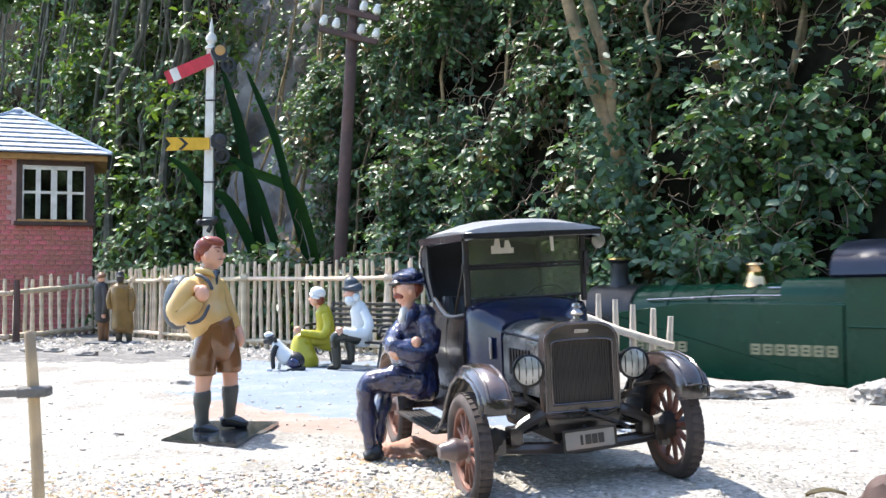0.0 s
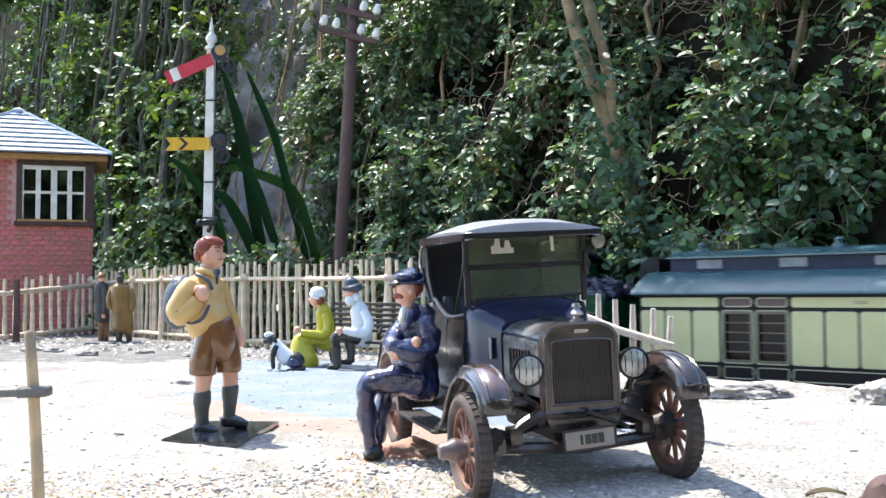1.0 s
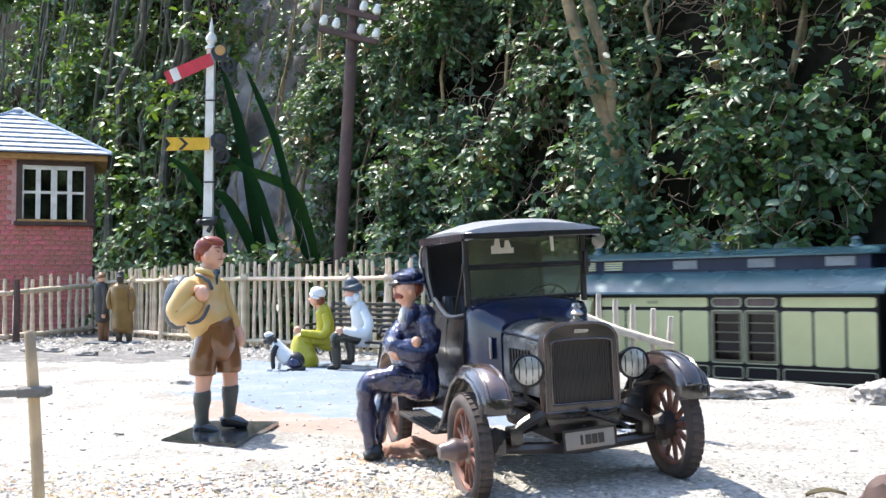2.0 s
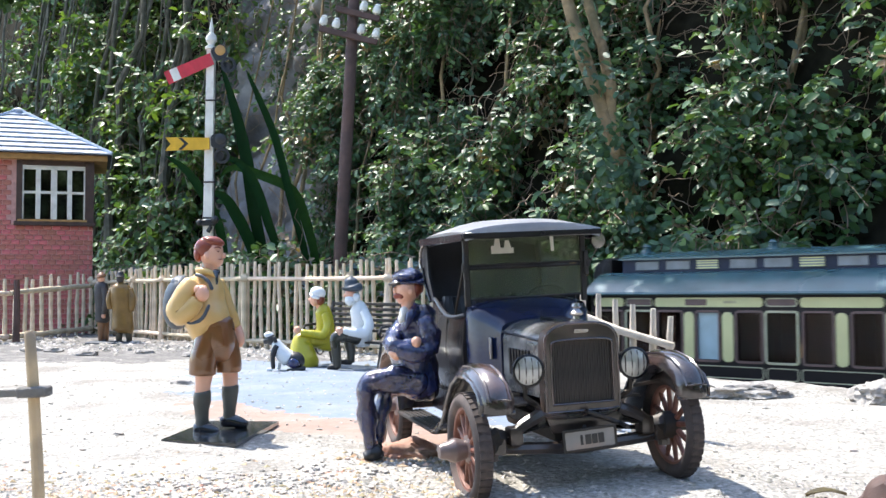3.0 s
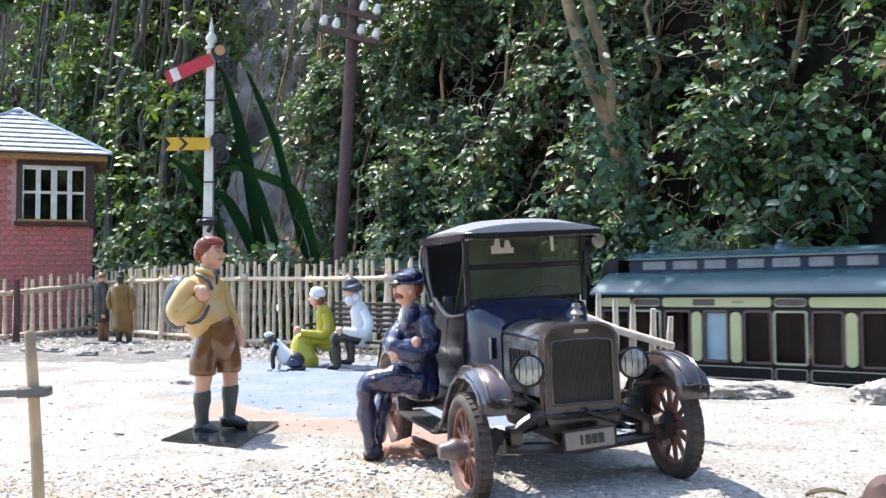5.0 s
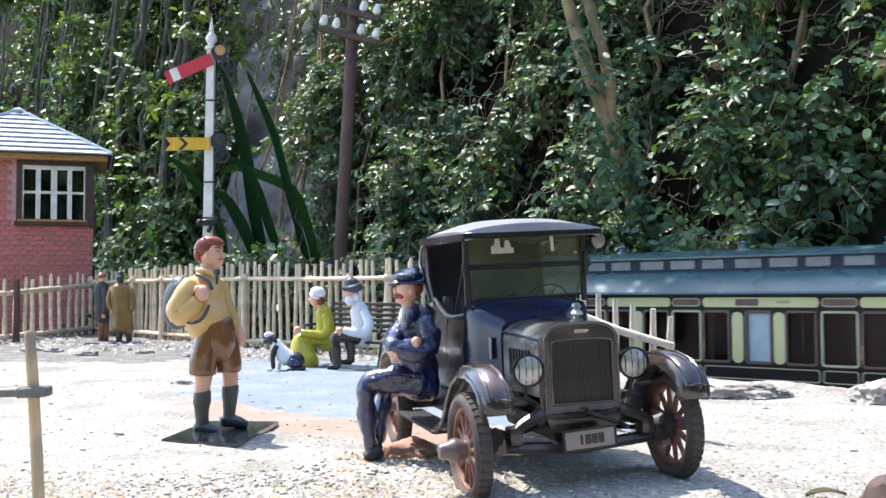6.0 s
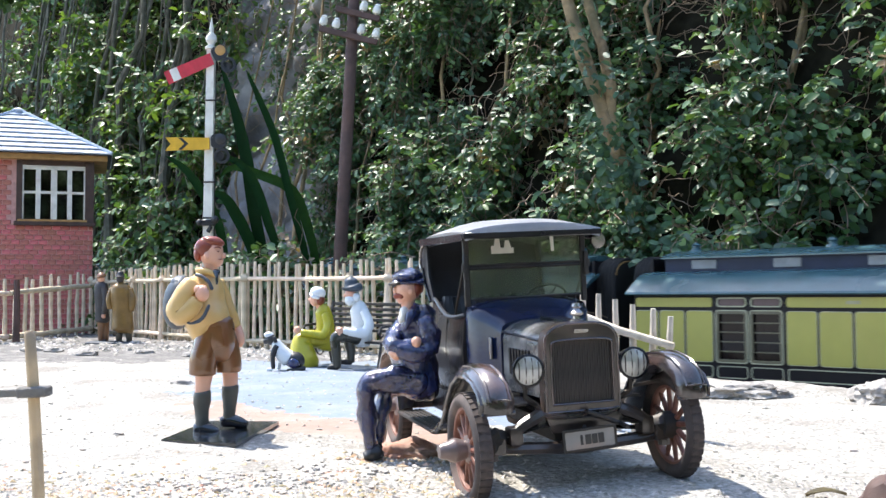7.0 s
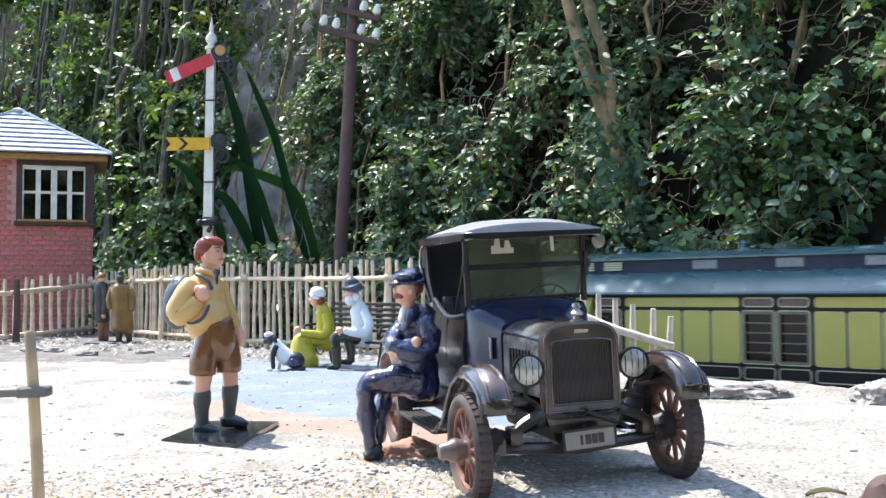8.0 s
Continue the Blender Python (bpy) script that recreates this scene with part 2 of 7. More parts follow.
    M["coat_dark"] = mat("charcoal_coat_paint", (0.05, 0.045, 0.045), 0.5, vary=0.25, scale=60)
    # plants
    M["leaf"] = leafy("waxy_leaf", (0.07, 0.142, 0.042), 0.46)
    M["leaf_blue"] = leafy("blue_green_leaf", (0.072, 0.14, 0.075), 0.45)
    M["leaf_bright"] = leafy("bright_leaf", (0.105, 0.185, 0.035), 0.45)
    M["strap"] = leafy("strap_leaf", (0.02, 0.065, 0.010), 0.6)
    M["strap"].node_tree.nodes["Principled BSDF"].inputs["Specular IOR Level"].default_value = 0.15
    M["twig"] = mat("brown_twig", (0.26, 0.19, 0.135), 0.85, vary=0.3, scale=80, bump=0.3)
    M["bark"] = mat("grey_brown_bark", (0.30, 0.21, 0.115), 0.9, vary=0.5, scale=40, second=(0.09, 0.09, 0.045), amount=0.7, patch=16, bump=1.0, fine=70, relief=0.006)
    M["stem"] = mat("grey_green_stem", (0.115, 0.11, 0.085), 0.9, vary=0.45, scale=50, second=(0.05, 0.06, 0.035), amount=0.7, patch=20, bump=0.8, fine=90, relief=0.004)
    M["cliff"] = mat("grey_weathered_cliff", (0.33, 0.315, 0.32), 0.9, vary=0.3, scale=18, second=(0.14, 0.13, 0.12), amount=0.8, patch=7, bump=1.0, fine=60, relief=0.006, spec=0.2)
    M["grit_warm"] = mat("ochre_and_rosy_grit", (0.50, 0.38, 0.25), 0.95, vary=0.25, scale=160, second=(0.46, 0.22, 0.16), amount=0.7, patch=25, bump=0, island=0.4, spec=0.2)
    M["dryleaf"] = leafy("dry_leaf", (0.15, 0.115, 0.06))


make_materials()


# ---- building helpers ----
def thing(name, at=(0, 0, 0), turn=(0, 0, 0), label="", category="", group="", kind=""):
    ob = new(name)
    ob.empty_display_size = 0.01
    ob.matrix_world = pose(at[0] * S, at[1] * S, at[2] * S, *turn)
    return tagged(ob, label, category, group, kind)


def finish(name, bm, material, smooth=40):
    """A bmesh in scale metres becomes a mesh in true metres."""
    bmesh.ops.scale(bm, vec=(S, S, S), verts=bm.verts)
    bmesh.ops.recalc_face_normals(bm, faces=bm.faces)
    me = bpy.data.meshes.new(name)
    if smooth:
        lim = radians(smooth)
        for f in bm.faces:
            f.smooth = True
        for e in bm.edges:
            if len(e.link_faces) == 2 and e.calc_face_angle(0) > lim:
                e.smooth = False
    bm.to_mesh(me)
    bm.free()
    for m in (material if isinstance(material, (list, tuple)) else [material]):
        me.materials.append(M[m])
    return me


def part(name, bm, material, parent, label="", at=None, turn=(0, 0, 0), smooth=40):
    ob = new(name, bm if isinstance(bm, bpy.types.Mesh) else finish(name, bm, material, smooth))
    ob.parent = parent
    if at is not None:
        ob.matrix_basis = pose(at[0] * S, at[1] * S, at[2] * S, *turn)
    return tagged(ob, label)


def solid(name, bm, material, at=(0, 0, 0), turn=(0, 0, 0), label="", category="", group="", kind="", smooth=40):
    ob = new(name, finish(name, bm, material, smooth))
    ob.matrix_world = pose(at[0] * S, at[1] * S, at[2] * S, *turn)
    return tagged(ob, label, category, group, kind)


def box(bm, x0, x1, y0, y1, z0, z1, bevel=0.0, m=None, index=0, segments=1):
    r = bmesh.ops.create_cube(bm, size=1)
    mm = Matrix.Translation(((x0 + x1) / 2, (y0 + y1) / 2, (z0 + z1) / 2)) @ Matrix.Diagonal((x1 - x0, y1 - y0, z1 - z0, 1))
    bmesh.ops.transform(bm, matrix=(m @ mm) if m else mm, verts=r["verts"])
    faces = list({f for v in r["verts"] for f in v.link_faces})
    if bevel:
        es = list({e for f in faces for e in f.edges})
        g = bmesh.ops.bevel(bm, geom=es, offset=bevel, segments=segments, affect="EDGES", profile=0.5)
        faces = list({f for v in g["verts"] for f in v.link_faces} | {f for f in faces if f.is_valid})
    for f in faces:
        f.material_index = index
    return bm


def tube(bm, pts, radii, sides=10, index=0, cap=True, squash=None):
    """A round bar through points, with a radius at each; squash = (across, along) scales of the section."""
    pts = [Vector(p) for p in pts]
    if not hasattr(radii, "__len__"):
        radii = [radii] * len(pts)
    rings, side = [], None
    for i, p in enumerate(pts):
        d = (pts[min(i + 1, len(pts) - 1)] - pts[max(i - 1, 0)]).normalized()
        if side is None:
            side = d.cross(Vector((0, 0, 1)) if abs(d.z) < 0.9 else Vector((0, 1, 0))).normalized()
        side = (side - d * side.dot(d)).normalized()
        up = d.cross(side)
        a, b = squash if squash else (1, 1)
        rings.append([bm.verts.new(p + (side * math.cos(k / sides * math.tau) * a + up * math.sin(k / sides * math.tau) * b) * radii[i]) for k in range(sides)])
    for r, q in zip(rings, rings[1:]):
        for k in range(sides):
            bm.faces.new((r[k], r[(k + 1) % sides], q[(k + 1) % sides], q[k])).material_index = index
    if cap:
        bm.faces.new(rings[0][::-1]).material_index = index
        bm.faces.new(rings[-1]).material_index = index
    return bm


def loft(bm, rings, index=0, cap=True, closed=True):
    """Skin through rings of points, each with the same count."""
    vs = [[bm.verts.new(p) for p in r] for r in rings]
    n = len(vs[0])
    for j, (r, q) in enumerate(zip(vs, vs[1:])):
        for k in range(n if closed else n - 1):
            bm.faces.new((r[k], r[(k + 1) % n], q[(k + 1) % n], q[k])).material_index = index[j] if isinstance(index, (list, tuple)) else index
    if cap and closed:
        i0 = index[0] if isinstance(index, (list, tuple)) else index
        i1 = index[-1] if isinstance(index, (list, tuple)) else index
        bm.faces.new(vs[0][::-1]).material_index = i0
        bm.faces.new(vs[-1]).material_index = i1
    return bm


def ball(bm, at, r, index=0, u=12, v=8, m=None):
    g = bmesh.ops.create_uvsphere(bm, u_segments=u, v_segments=v, radius=1)
    rr = r if hasattr(r, "__len__") else (r, r, r)
    mm = Matrix.Translation(at) @ (m or Matrix()) @ Matrix.Diagonal((*rr, 1))
    bmesh.ops.transform(bm, matrix=mm, verts=g["verts"])
    for f in {f for vv in g["verts"] for f in vv.link_faces}:
        f.material_index = index
    return bm


def lathe(bm, profile, axis="z", at=(0, 0, 0), sides=20, index=0):
    """Turn (radius, height) pairs round an axis."""
    rings = []
    for r, h in profile:
        ring = []
        for k in range(sides):
            c, s = math.cos(k / sides * math.tau) * r, math.sin(k / sides * math.tau) * r
            ring.append(Vector(at) + Vector({"z": (c, s, h), "x": (h, c, s), "y": (c, h, s)}[axis]))
        rings.append(ring)
    return loft(bm, rings, index)


def slab(bm, outline, y0, y1, index=0):
    """An outline in x, z made solid between y0 and y1."""
    return loft(bm, [[(x, y0, z) for x, z in outline], [(x, y1, z) for x, z in outline]], index)


def rounded(x0, x1, z0, z1, r, n=4):
    pts = []
    for cx, cz, a0 in ((x1 - r, z1 - r, 0), (x0 + r, z1 - r, 90), (x0 + r, z0 + r, 180), (x1 - r, z0 + r, 270)):
        for k in range(n + 1):
            a = radians(a0 + 90 * k / n)
            pts.append((cx + r * math.cos(a), cz + r * math.sin(a)))
    return pts


def ring_frame(bm, x0, x1, z0, z1, w, r, y0, y1, index=0):
    """A rounded rectangular frame of width w with an open middle."""
    o, i = rounded(x0, x1, z0, z1, r), rounded(x0 + w, x1 - w, z0 + w, z1 - w, max(r - w, 0.01))
    n = len(o)
    vs = [[bm.verts.new((x, y, z)) for x, z in lo] for lo, y in ((o, y0), (i, y0), (i, y1), (o, y1))]
    for a in range(4):
        for k in range(n):
            bm.faces.new((vs[a][k], vs[a][(k + 1) % n], vs[(a + 1) % 4][(k + 1) % n], vs[(a + 1) % 4][k])).material_index = index
    return bm


B = bmesh.new


def at_bearing(px, depth):
    """Sideways place, in scale metres, of something seen that far across the view at that depth."""
    return (px - 784) / 1800 * depth


# ---- the line of the railway ----
TRACK_AT, TRACK_DIR = Vector((5.45, 19.0, 0)), Vector((-1.1, 1.0, 0)).normalized()
TRACK_N = Vector((-1.0, -1.1, 0)).normalized()        # towards the platform
RAIL_Z = -1.35
GRADE = 0.0100                                         # the line falls slightly to the left
ALONG0 = 19.0 * 1.487                                  # travel along the line at TRACK_AT


def beside_track(x, y):
    return (Vector((x, y, 0)) - TRACK_AT).dot(TRACK_N)


def smooth_step(a, b, v):
    t = min(1, max(0, (v - a) / (b - a)))
    return t * t * (3 - 2 * t)


def ground_height(x, y):
    d = beside_track(x, y)
    along = (Vector((x, y, 0)) - TRACK_AT).dot(TRACK_DIR)
    q = Vector((x, y, 0))
    h = 0.05 * noise.noise(q * 0.5) + 0.03 * noise.noise(q * 1.7) + 0.012 * noise.noise(q * 5)
    edge = 2.0 + 1.0 * smooth_step(1.0, 4.0, x) + 0.35 * noise.noise(q * 0.6)
    cut = smooth_step(edge, edge - 1.0, d)
    h = h * (1 - cut) + RAIL_Z * 1.12 * cut
    # rough ledge of the platform's edge beyond the car
    if x > 2:
        h += 0.05 * (0.3 + noise.noise(q * 1.3)) * smooth_step(4.2, 3.0, d) * (1 - cut) * smooth_step(2, 4, x)
    h -= 0.05 * smooth_step(3.4, 6.0, x) * smooth_step(6.5, 4.0, d) * (1 - cut)
    h += 0.06 * math.exp(-((x - 1.75) ** 2 + (y - 7.55) ** 2) / .5)
    bank = smooth_step(-2.6, -7.5 - 4.5 * smooth_step(4, 20, along), d)
    h += bank * (13.0 + 4.0 * smooth_step(8, 20, along) + 9.0 * smooth_step(20, 34, along) + 1.2 * noise.noise(q * 0.25)) + 0.5 * bank * noise.noise(q * 0.9)
    return h


def build_ground():
    def axis(fine0, fine1, step, far):
        a = list(np.arange(fine0, fine1, step))
        out, v, g = [], fine1, step
        while v < far:
            out.append(v)
            g *= 1.35
            v += g
        left, v, g = [], fine0 - step, step
        while v > -far:
            left.append(v)
            g *= 1.35
            v -= g
        return left[::-1] + a + out
    xs, ys = axis(-17, 15, 0.11, 9000), axis(2.5, 45, 0.11, 9000)
    verts, faces = [], []
    for y in ys:
        for x in xs:
            near = -60 < x < 60 and -60 < y < 90
            verts.append((x * S, y * S, (ground_height(x, y) if near else (12.5 if beside_track(x, y) < 0 else 0)) * S))
    w = len(xs)
    for j in range(len(ys) - 1):
        for i in range(w - 1):
            faces.append((j * w + i, j * w + i + 1, (j + 1) * w + i + 1, (j + 1) * w + i))
    me = bpy.data.meshes.new("ground")
    me.from_pydata(verts, [], faces)
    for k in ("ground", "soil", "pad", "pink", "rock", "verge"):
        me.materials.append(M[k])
    for p in me.polygons:
        p.use_smooth = True
        x, y, z = (c / S for c in p.center)
        d = beside_track(x, y)
        q = Vector((x, y, 0))
        wob = 0.25 * noise.noise(q * 1.5) + 0.1 * noise.noise(q * 6)
        # cutting and bank take the shade-dark soil colour
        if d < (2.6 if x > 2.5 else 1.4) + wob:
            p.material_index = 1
            if d < -2.5 and -9.5 + wob * 3 < x < -4.2 + wob * 3:
                p.material_index = 4
        else:
            # painted pad in front of the bench, cement border towards the car
            yn = 10.9 + (-0.87 - x) * 0.9 if x < -0.87 else 10.9 + (-0.87 - x) * 0.35
            if -3.2 - (y - 12) * 0.12 + wob * 4 < x < 2.2 and yn + wob * 0.4 < y < 19.6 + wob * 2:
                p.material_index = 2
            elif -2.9 + wob * 3 < x < 0.2 and yn - 1.2 + wob * 2 < y <= yn + wob * 0.4:
                p.material_index = 3
            elif y > 19.2 + wob * 3 + 0.12 * abs(x + 6) or (x < -2.5 and y > 20.3 + wob * 2):
                p.material_index = 5
    ob = new("ground", me)
    tagged(ob, "pale sandy concrete ground with a bluish painted pad and a soil bank coloured shade-dark", "ground", kind="structure")


build_ground()


# ---- the vintage car ----
def arch_strip(bm, path, x0, x1, thick=0.025, crown=0.05, n=6):
    """A curved sheet: a path in (y, z) swept across from x0 to x1, arched a little, with thickness and turned-down edges."""
    rings = []
    for i, (y, z) in enumerate(path):
        a, b = path[max(i - 1, 0)], path[min(i + 1, len(path) - 1)]
        d = Vector((0, b[0] - a[0], b[1] - a[1])).normalized()
        nrm = Vector((0, -d.z, d.y))
        if nrm.z < 0 and abs(nrm.z) > 0.6:
            nrm = -nrm
        top, low = [], []
        for k in range(n + 1):
            f = k / n
            c = crown * (1 - abs(2 * f - 1) ** 2.4)
            p = Vector((x0 + (x1 - x0) * f, y, z)) + nrm * c
            top.append(p)
            low.append(p - nrm * thick)
        rings.append(top + low[::-1])
    return loft(bm, rings)


def car_wheel():
    """Meshes of a wheel about its own hub, with the axle along x."""
    t = B()
    prof = []
    for k in range(12):
        a = k / 12 * math.tau
        prof.append((0.335 + 0.055 * math.cos(a), 0.066 * math.sin(a)))
    rings = []
    sides = 40
    for k in range(sides):
        a = k / sides * math.tau
        rings.append([(h, r * math.cos(a), r * math.sin(a)) for r, h in prof])
    vs = [[t.verts.new(p) for p in r] for r in rings]
    for k in range(sides):
        r, q = vs[k], vs[(k + 1) % sides]
        for j in range(12):
            t.faces.new((r[j], r[(j + 1) % 12], q[(j + 1) % 12], q[j]))
    tyre = finish("tyre", t, "tyre", 50)
    r = B()
    lathe_ring = [(0.292, -0.035), (0.292, 0.035), (0.27, 0.03), (0.262, 0.0), (0.27, -0.03)]
    vs = []
    for k in range(36):
        a = k / 36 * math.tau
        vs.append([r.verts.new((h, q * math.cos(a), q * math.sin(a))) for q, h in lathe_ring])
    for k in range(36):
        for j in range(5):
            r.faces.new((vs[k][j], vs[k][(j + 1) % 5], vs[(k + 1) % 36][(j + 1) % 5], vs[(k + 1) % 36][j]))
    rim = finish("rim", r, "woodwheel", 30)
    s = B()
    tube(s, [(0, 0, 0.05), (0, 0, 0.12), (0, 0, 0.27)], [0.026, 0.022, 0.017], 8)
    spoke = finish("spoke", s, "woodwheel")
    b = B()
    box(b, -0.042, 0.042, -0.02, 0.02, 0.382, 0.391)
    return tyre, rim, spoke, finish("tread_block", b, "tyre", 0)


def build_car():
    car = thing("vintage_car", (0.997, 7.33, -0.045), (0.4, -2.8, 15.3),
                "black 1920s open touring car with dusty fenders parked on pale ground", "car")
    tyre, rim, spoke, block = car_wheel()
    for x, y, out in ((-0.825, 0, -1), (0.735, 0, 1), (-0.77, 2.5, -1), (0.74, 2.5, 1)):
        h = B()
        lathe(h, [(0.015, 0.225 * out), (0.045, 0.22 * out), (0.056, 0.2 * out), (0.06, 0.17 * out), (0.085, 0.12 * out), (0.085, 0.1 * out), (0.065, 0.03 * out), (0.1, 0.02 * out), (0.1, -0.03 * out),
                  (0.05, -0.05 * out), (0.05, -0.12 * out), (0.01, -0.12 * out)] if y == 0 and out < 0 else
              [(0.02, 0.12 * out), (0.05, 0.11 * out), (0.055, 0.03 * out), (0.1, 0.02 * out), (0.1, -0.03 * out), (0.1, -0.1 * out), (0.03, -0.12 * out)], "x")
        # left hubs take the sun-brightened colour, right hubs plain iron
        w = part("wheel", h, "hub" if out < 0 else "iron", car, at=(x, y, 0.44 if y == 0 and out > 0 else 0.40), turn=(random.uniform(0, 30), 0, 0))
        part("tyre", tyre, None, w, "dusty treaded rubber tyre")
        part("rim", rim, None, w)
        for k in range(40):
            part("tread_block", block, None, w, at=(0, 0, 0), turn=(k * 9, 0, 0))
        for k in range(12):
            part("spoke", spoke, None, w, at=(0, 0, 0), turn=(k * 30, 0, 0))
    # front fenders sweep over the wheel and down to the running board
    for sx in (-1, 1):
        x0, x1 = (-0.62, -0.855) if sx < 0 else (0.57, 0.81)
        path = [(-0.40, 0.70), (-0.41, 0.76), (-0.36, 0.83), (-0.24, 0.89), (-0.08, 0.92), (0.10, 0.91), (0.26, 0.84), (0.40, 0.72), (0.52, 0.58), (0.66, 0.47), (0.82, 0.41), (0.9, 0.40)]
        bm = B()
        arch_strip(bm, path, x0, x1, crown=0.075, n=9)
        f = part("front_fender", bm, "fender", car, "dusty worn black front fender")
        e = B()
        tube(e, [(x1, y, z - 0.01) for y, z in path], 0.018, 6)
        tube(e, [(x0 + (x1 - x0) * k / 6, -0.405, 0.70 - 0.012) for k in range(7)], 0.016, 6)
        part("rolled_edge", e, "fender", f)
        e = B()
        loop = []
        for i, f2 in [(6 - k, .2) for k in range(6)] + [(1, .4), (1, .6)] + [(1 + k, .8) for k in range(6)]:
            (ya, za), (yb, zb) = path[i - 1], path[i + 1]
            d = Vector((0, yb - ya, zb - za)).normalized()
            c = .075 * (1 - abs(2 * f2 - 1) ** 2.4)
            loop.append(Vector((x0 + (x1 - x0) * f2, path[i][0], path[i][1])) + Vector((0, -d.z, d.y)) * (c + .002))
        tube(e, loop, 0.009, 6)
        part("raised_bead", e, "fender", f)
        bm = B()
        rear = [(2.08, 0.42), (2.12, 0.62), (2.22, 0.80), (2.38, 0.90), (2.55, 0.92), (2.72, 0.87), (2.86, 0.76), (2.95, 0.6)]
        arch_strip(bm, rear, x0, x1, crown=0.04)
        part("rear_fender", bm, "fender", car)
        bm = B()
        box(bm, min(x0, x1), max(x0, x1), 0.88, 2.12, 0.37, 0.40, 0.008)
        for k in range(5):
            xx = x0 + (x1 - x0) * (k + 1) / 6
            box(bm, xx - 0.008, xx + 0.008, 0.9, 2.1, 0.40, 0.407)
        part("running_board", bm, "iron", car)
        bm = B()
        box(bm, sx * 0.50 - 0.012, sx * 0.50 + 0.012, 0.7, 2.2, 0.40, 0.60, 0.005)
        part("splash_apron", bm, "carblack", car)
    # chassis
    for sx in (-1, 1):
        bm = B()
        box(bm, sx * 0.30 - 0.03, sx * 0.30 + 0.03, -0.05, 2.8, 0.50, 0.60, 0.008)
        part("chassis_rail", bm, "iron", car)
    bm = B()
    tube(bm, [(-0.70, 0, 0.40), (-0.5, 0, 0.37), (0, -0.02, 0.34), (0.5, 0, 0.37), (0.70, 0, 0.40)], 0.045, 8)
    for sx in (-1, 1):
        tube(bm, [(sx * 0.66, 0, 0.30), (sx * 0.66, 0, 0.50)], 0.045, 8)
        box(bm, sx * 0.62 - 0.05, sx * 0.62 + 0.05, -0.06, 0.06, 0.34, 0.46, 0.01)
    part("front_axle", bm, "shell", car, "rusty brown front axle")
    bm = B()
    loft(bm, [[(-0.27, -0.045, 0.63), (0.31, -0.045, 0.63), (0.31, -0.02, 0.63), (-0.27, -0.02, 0.63)],
              [(-0.26, -0.06, 0.55), (0.30, -0.06, 0.55), (0.30, -0.03, 0.55), (-0.26, -0.03, 0.55)],
              [(-0.22, -0.05, 0.46), (0.25, -0.05, 0.46), (0.25, -0.02, 0.46), (-0.22, -0.02, 0.46)]])
    part("front_apron", bm, "shell", car, "dusty brown apron below the radiator")
    for sx in (-1, 1):
        bm = B()
        box(bm, sx * 0.50 - 0.05, sx * 0.50 + 0.05, -0.09, 0.05, 0.40, 0.53, 0.02, segments=2)
        tube(bm, [(sx * 0.30, -0.03, 0.60), (sx * 0.42, -0.05, 0.55), (sx * 0.50, -0.05, 0.50)], [0.05, 0.045, 0.04], 8)
        part("spring_perch", bm, "shell", car)
        bm = B()
        tube(bm, [(sx * 0.56, 0.02, 0.45), (sx * 0.63, -0.02, 0.47), (sx * 0.70, 0.0, 0.42)], [0.05, 0.07, 0.05], 8)
        ball(bm, (sx * 0.66, 0.03, 0.42), (0.06, 0.11, 0.11), u=10, v=8)
        part("steering_knuckle", bm, "iron", car)
    bm = B()
    tube(bm, [(-0.66, 0.14, 0.36), (0, 0.12, 0.34), (0.66, 0.14, 0.36)], 0.016, 8)
    tube(bm, [(-0.6, 0.03, 0.42), (-0.02, 0.9, 0.38)], 0.018, 6)
    tube(bm, [(0.6, 0.03, 0.42), (0.02, 0.9, 0.38)], 0.018, 6)
    part("steering_rods", bm, "iron", car)
    for k in range(5):
        bm = B()
        w = 0.56 - k * 0.09
        tube(bm, [(-w, -0.02, 0.46 + k * 0.024), (-w * 0.5, -0.02, 0.515 + k * 0.018), (0, -0.02, 0.53 + k * 0.018), (w * 0.5, -0.02, 0.515 + k * 0.018), (w, -0.02, 0.46 + k * 0.024)], 0.013, 6, squash=(2.6, 0.9))
        part("spring_leaf", bm, "iron", car)
    bm = B()
    tube(bm, [(0.03, 0.0, 0.60), (0.03, -0.13, 0.60), (0.06, -0.15, 0.59), (0.22, -0.15, 0.52), (0.25, -0.16, 0.51), (0.25, -0.27, 0.50)], 0.017, 8)
    part("crank_handle", bm, "iron", car)
    bm = B()
    tube(bm, [(-0.33, -0.03, 0.66), (-0.30, -0.05, 0.60), (-0.18, -0.06, 0.575), (0.02, -0.06, 0.57), (0.2, -0.06, 0.58), (0.34, -0.04, 0.62)], 0.02, 8)
    part("front_crossbar", bm, "fender", car)
    bm = B()
    box(bm, -0.16, 0.2, 0.1, 1.2, 0.36, 0.58, 0.05, segments=2)
    lathe(bm, [(0.02, 0.05), (0.11, 0.05), (0.11, 0.3), (0.02, 0.3)], "y", (0.02, 0, 0.5), 14)
    part("engine_pan", bm, "iron", car)
    bm = B()
    tube(bm, [(-0.7, 2.5, 0.4), (0.7, 2.5, 0.4)], 0.045, 8)
    ball(bm, (0, 2.5, 0.4), 0.13)
    part("rear_axle", bm, "iron", car)
    # radiator
    cx = 0.02
    def rad_outline(w, z0, z1, arch):
        pts = [(cx - w, z0), (cx + w, z0), (cx + w, z1)]
        for k in range(1, 16):
            a = k / 16 * math.pi
            c = math.cos(a)
            pts.append((cx + w * math.copysign(abs(c) ** 0.62, c), z1 + arch * math.sin(a) ** 0.75))
        pts.append((cx - w, z1))
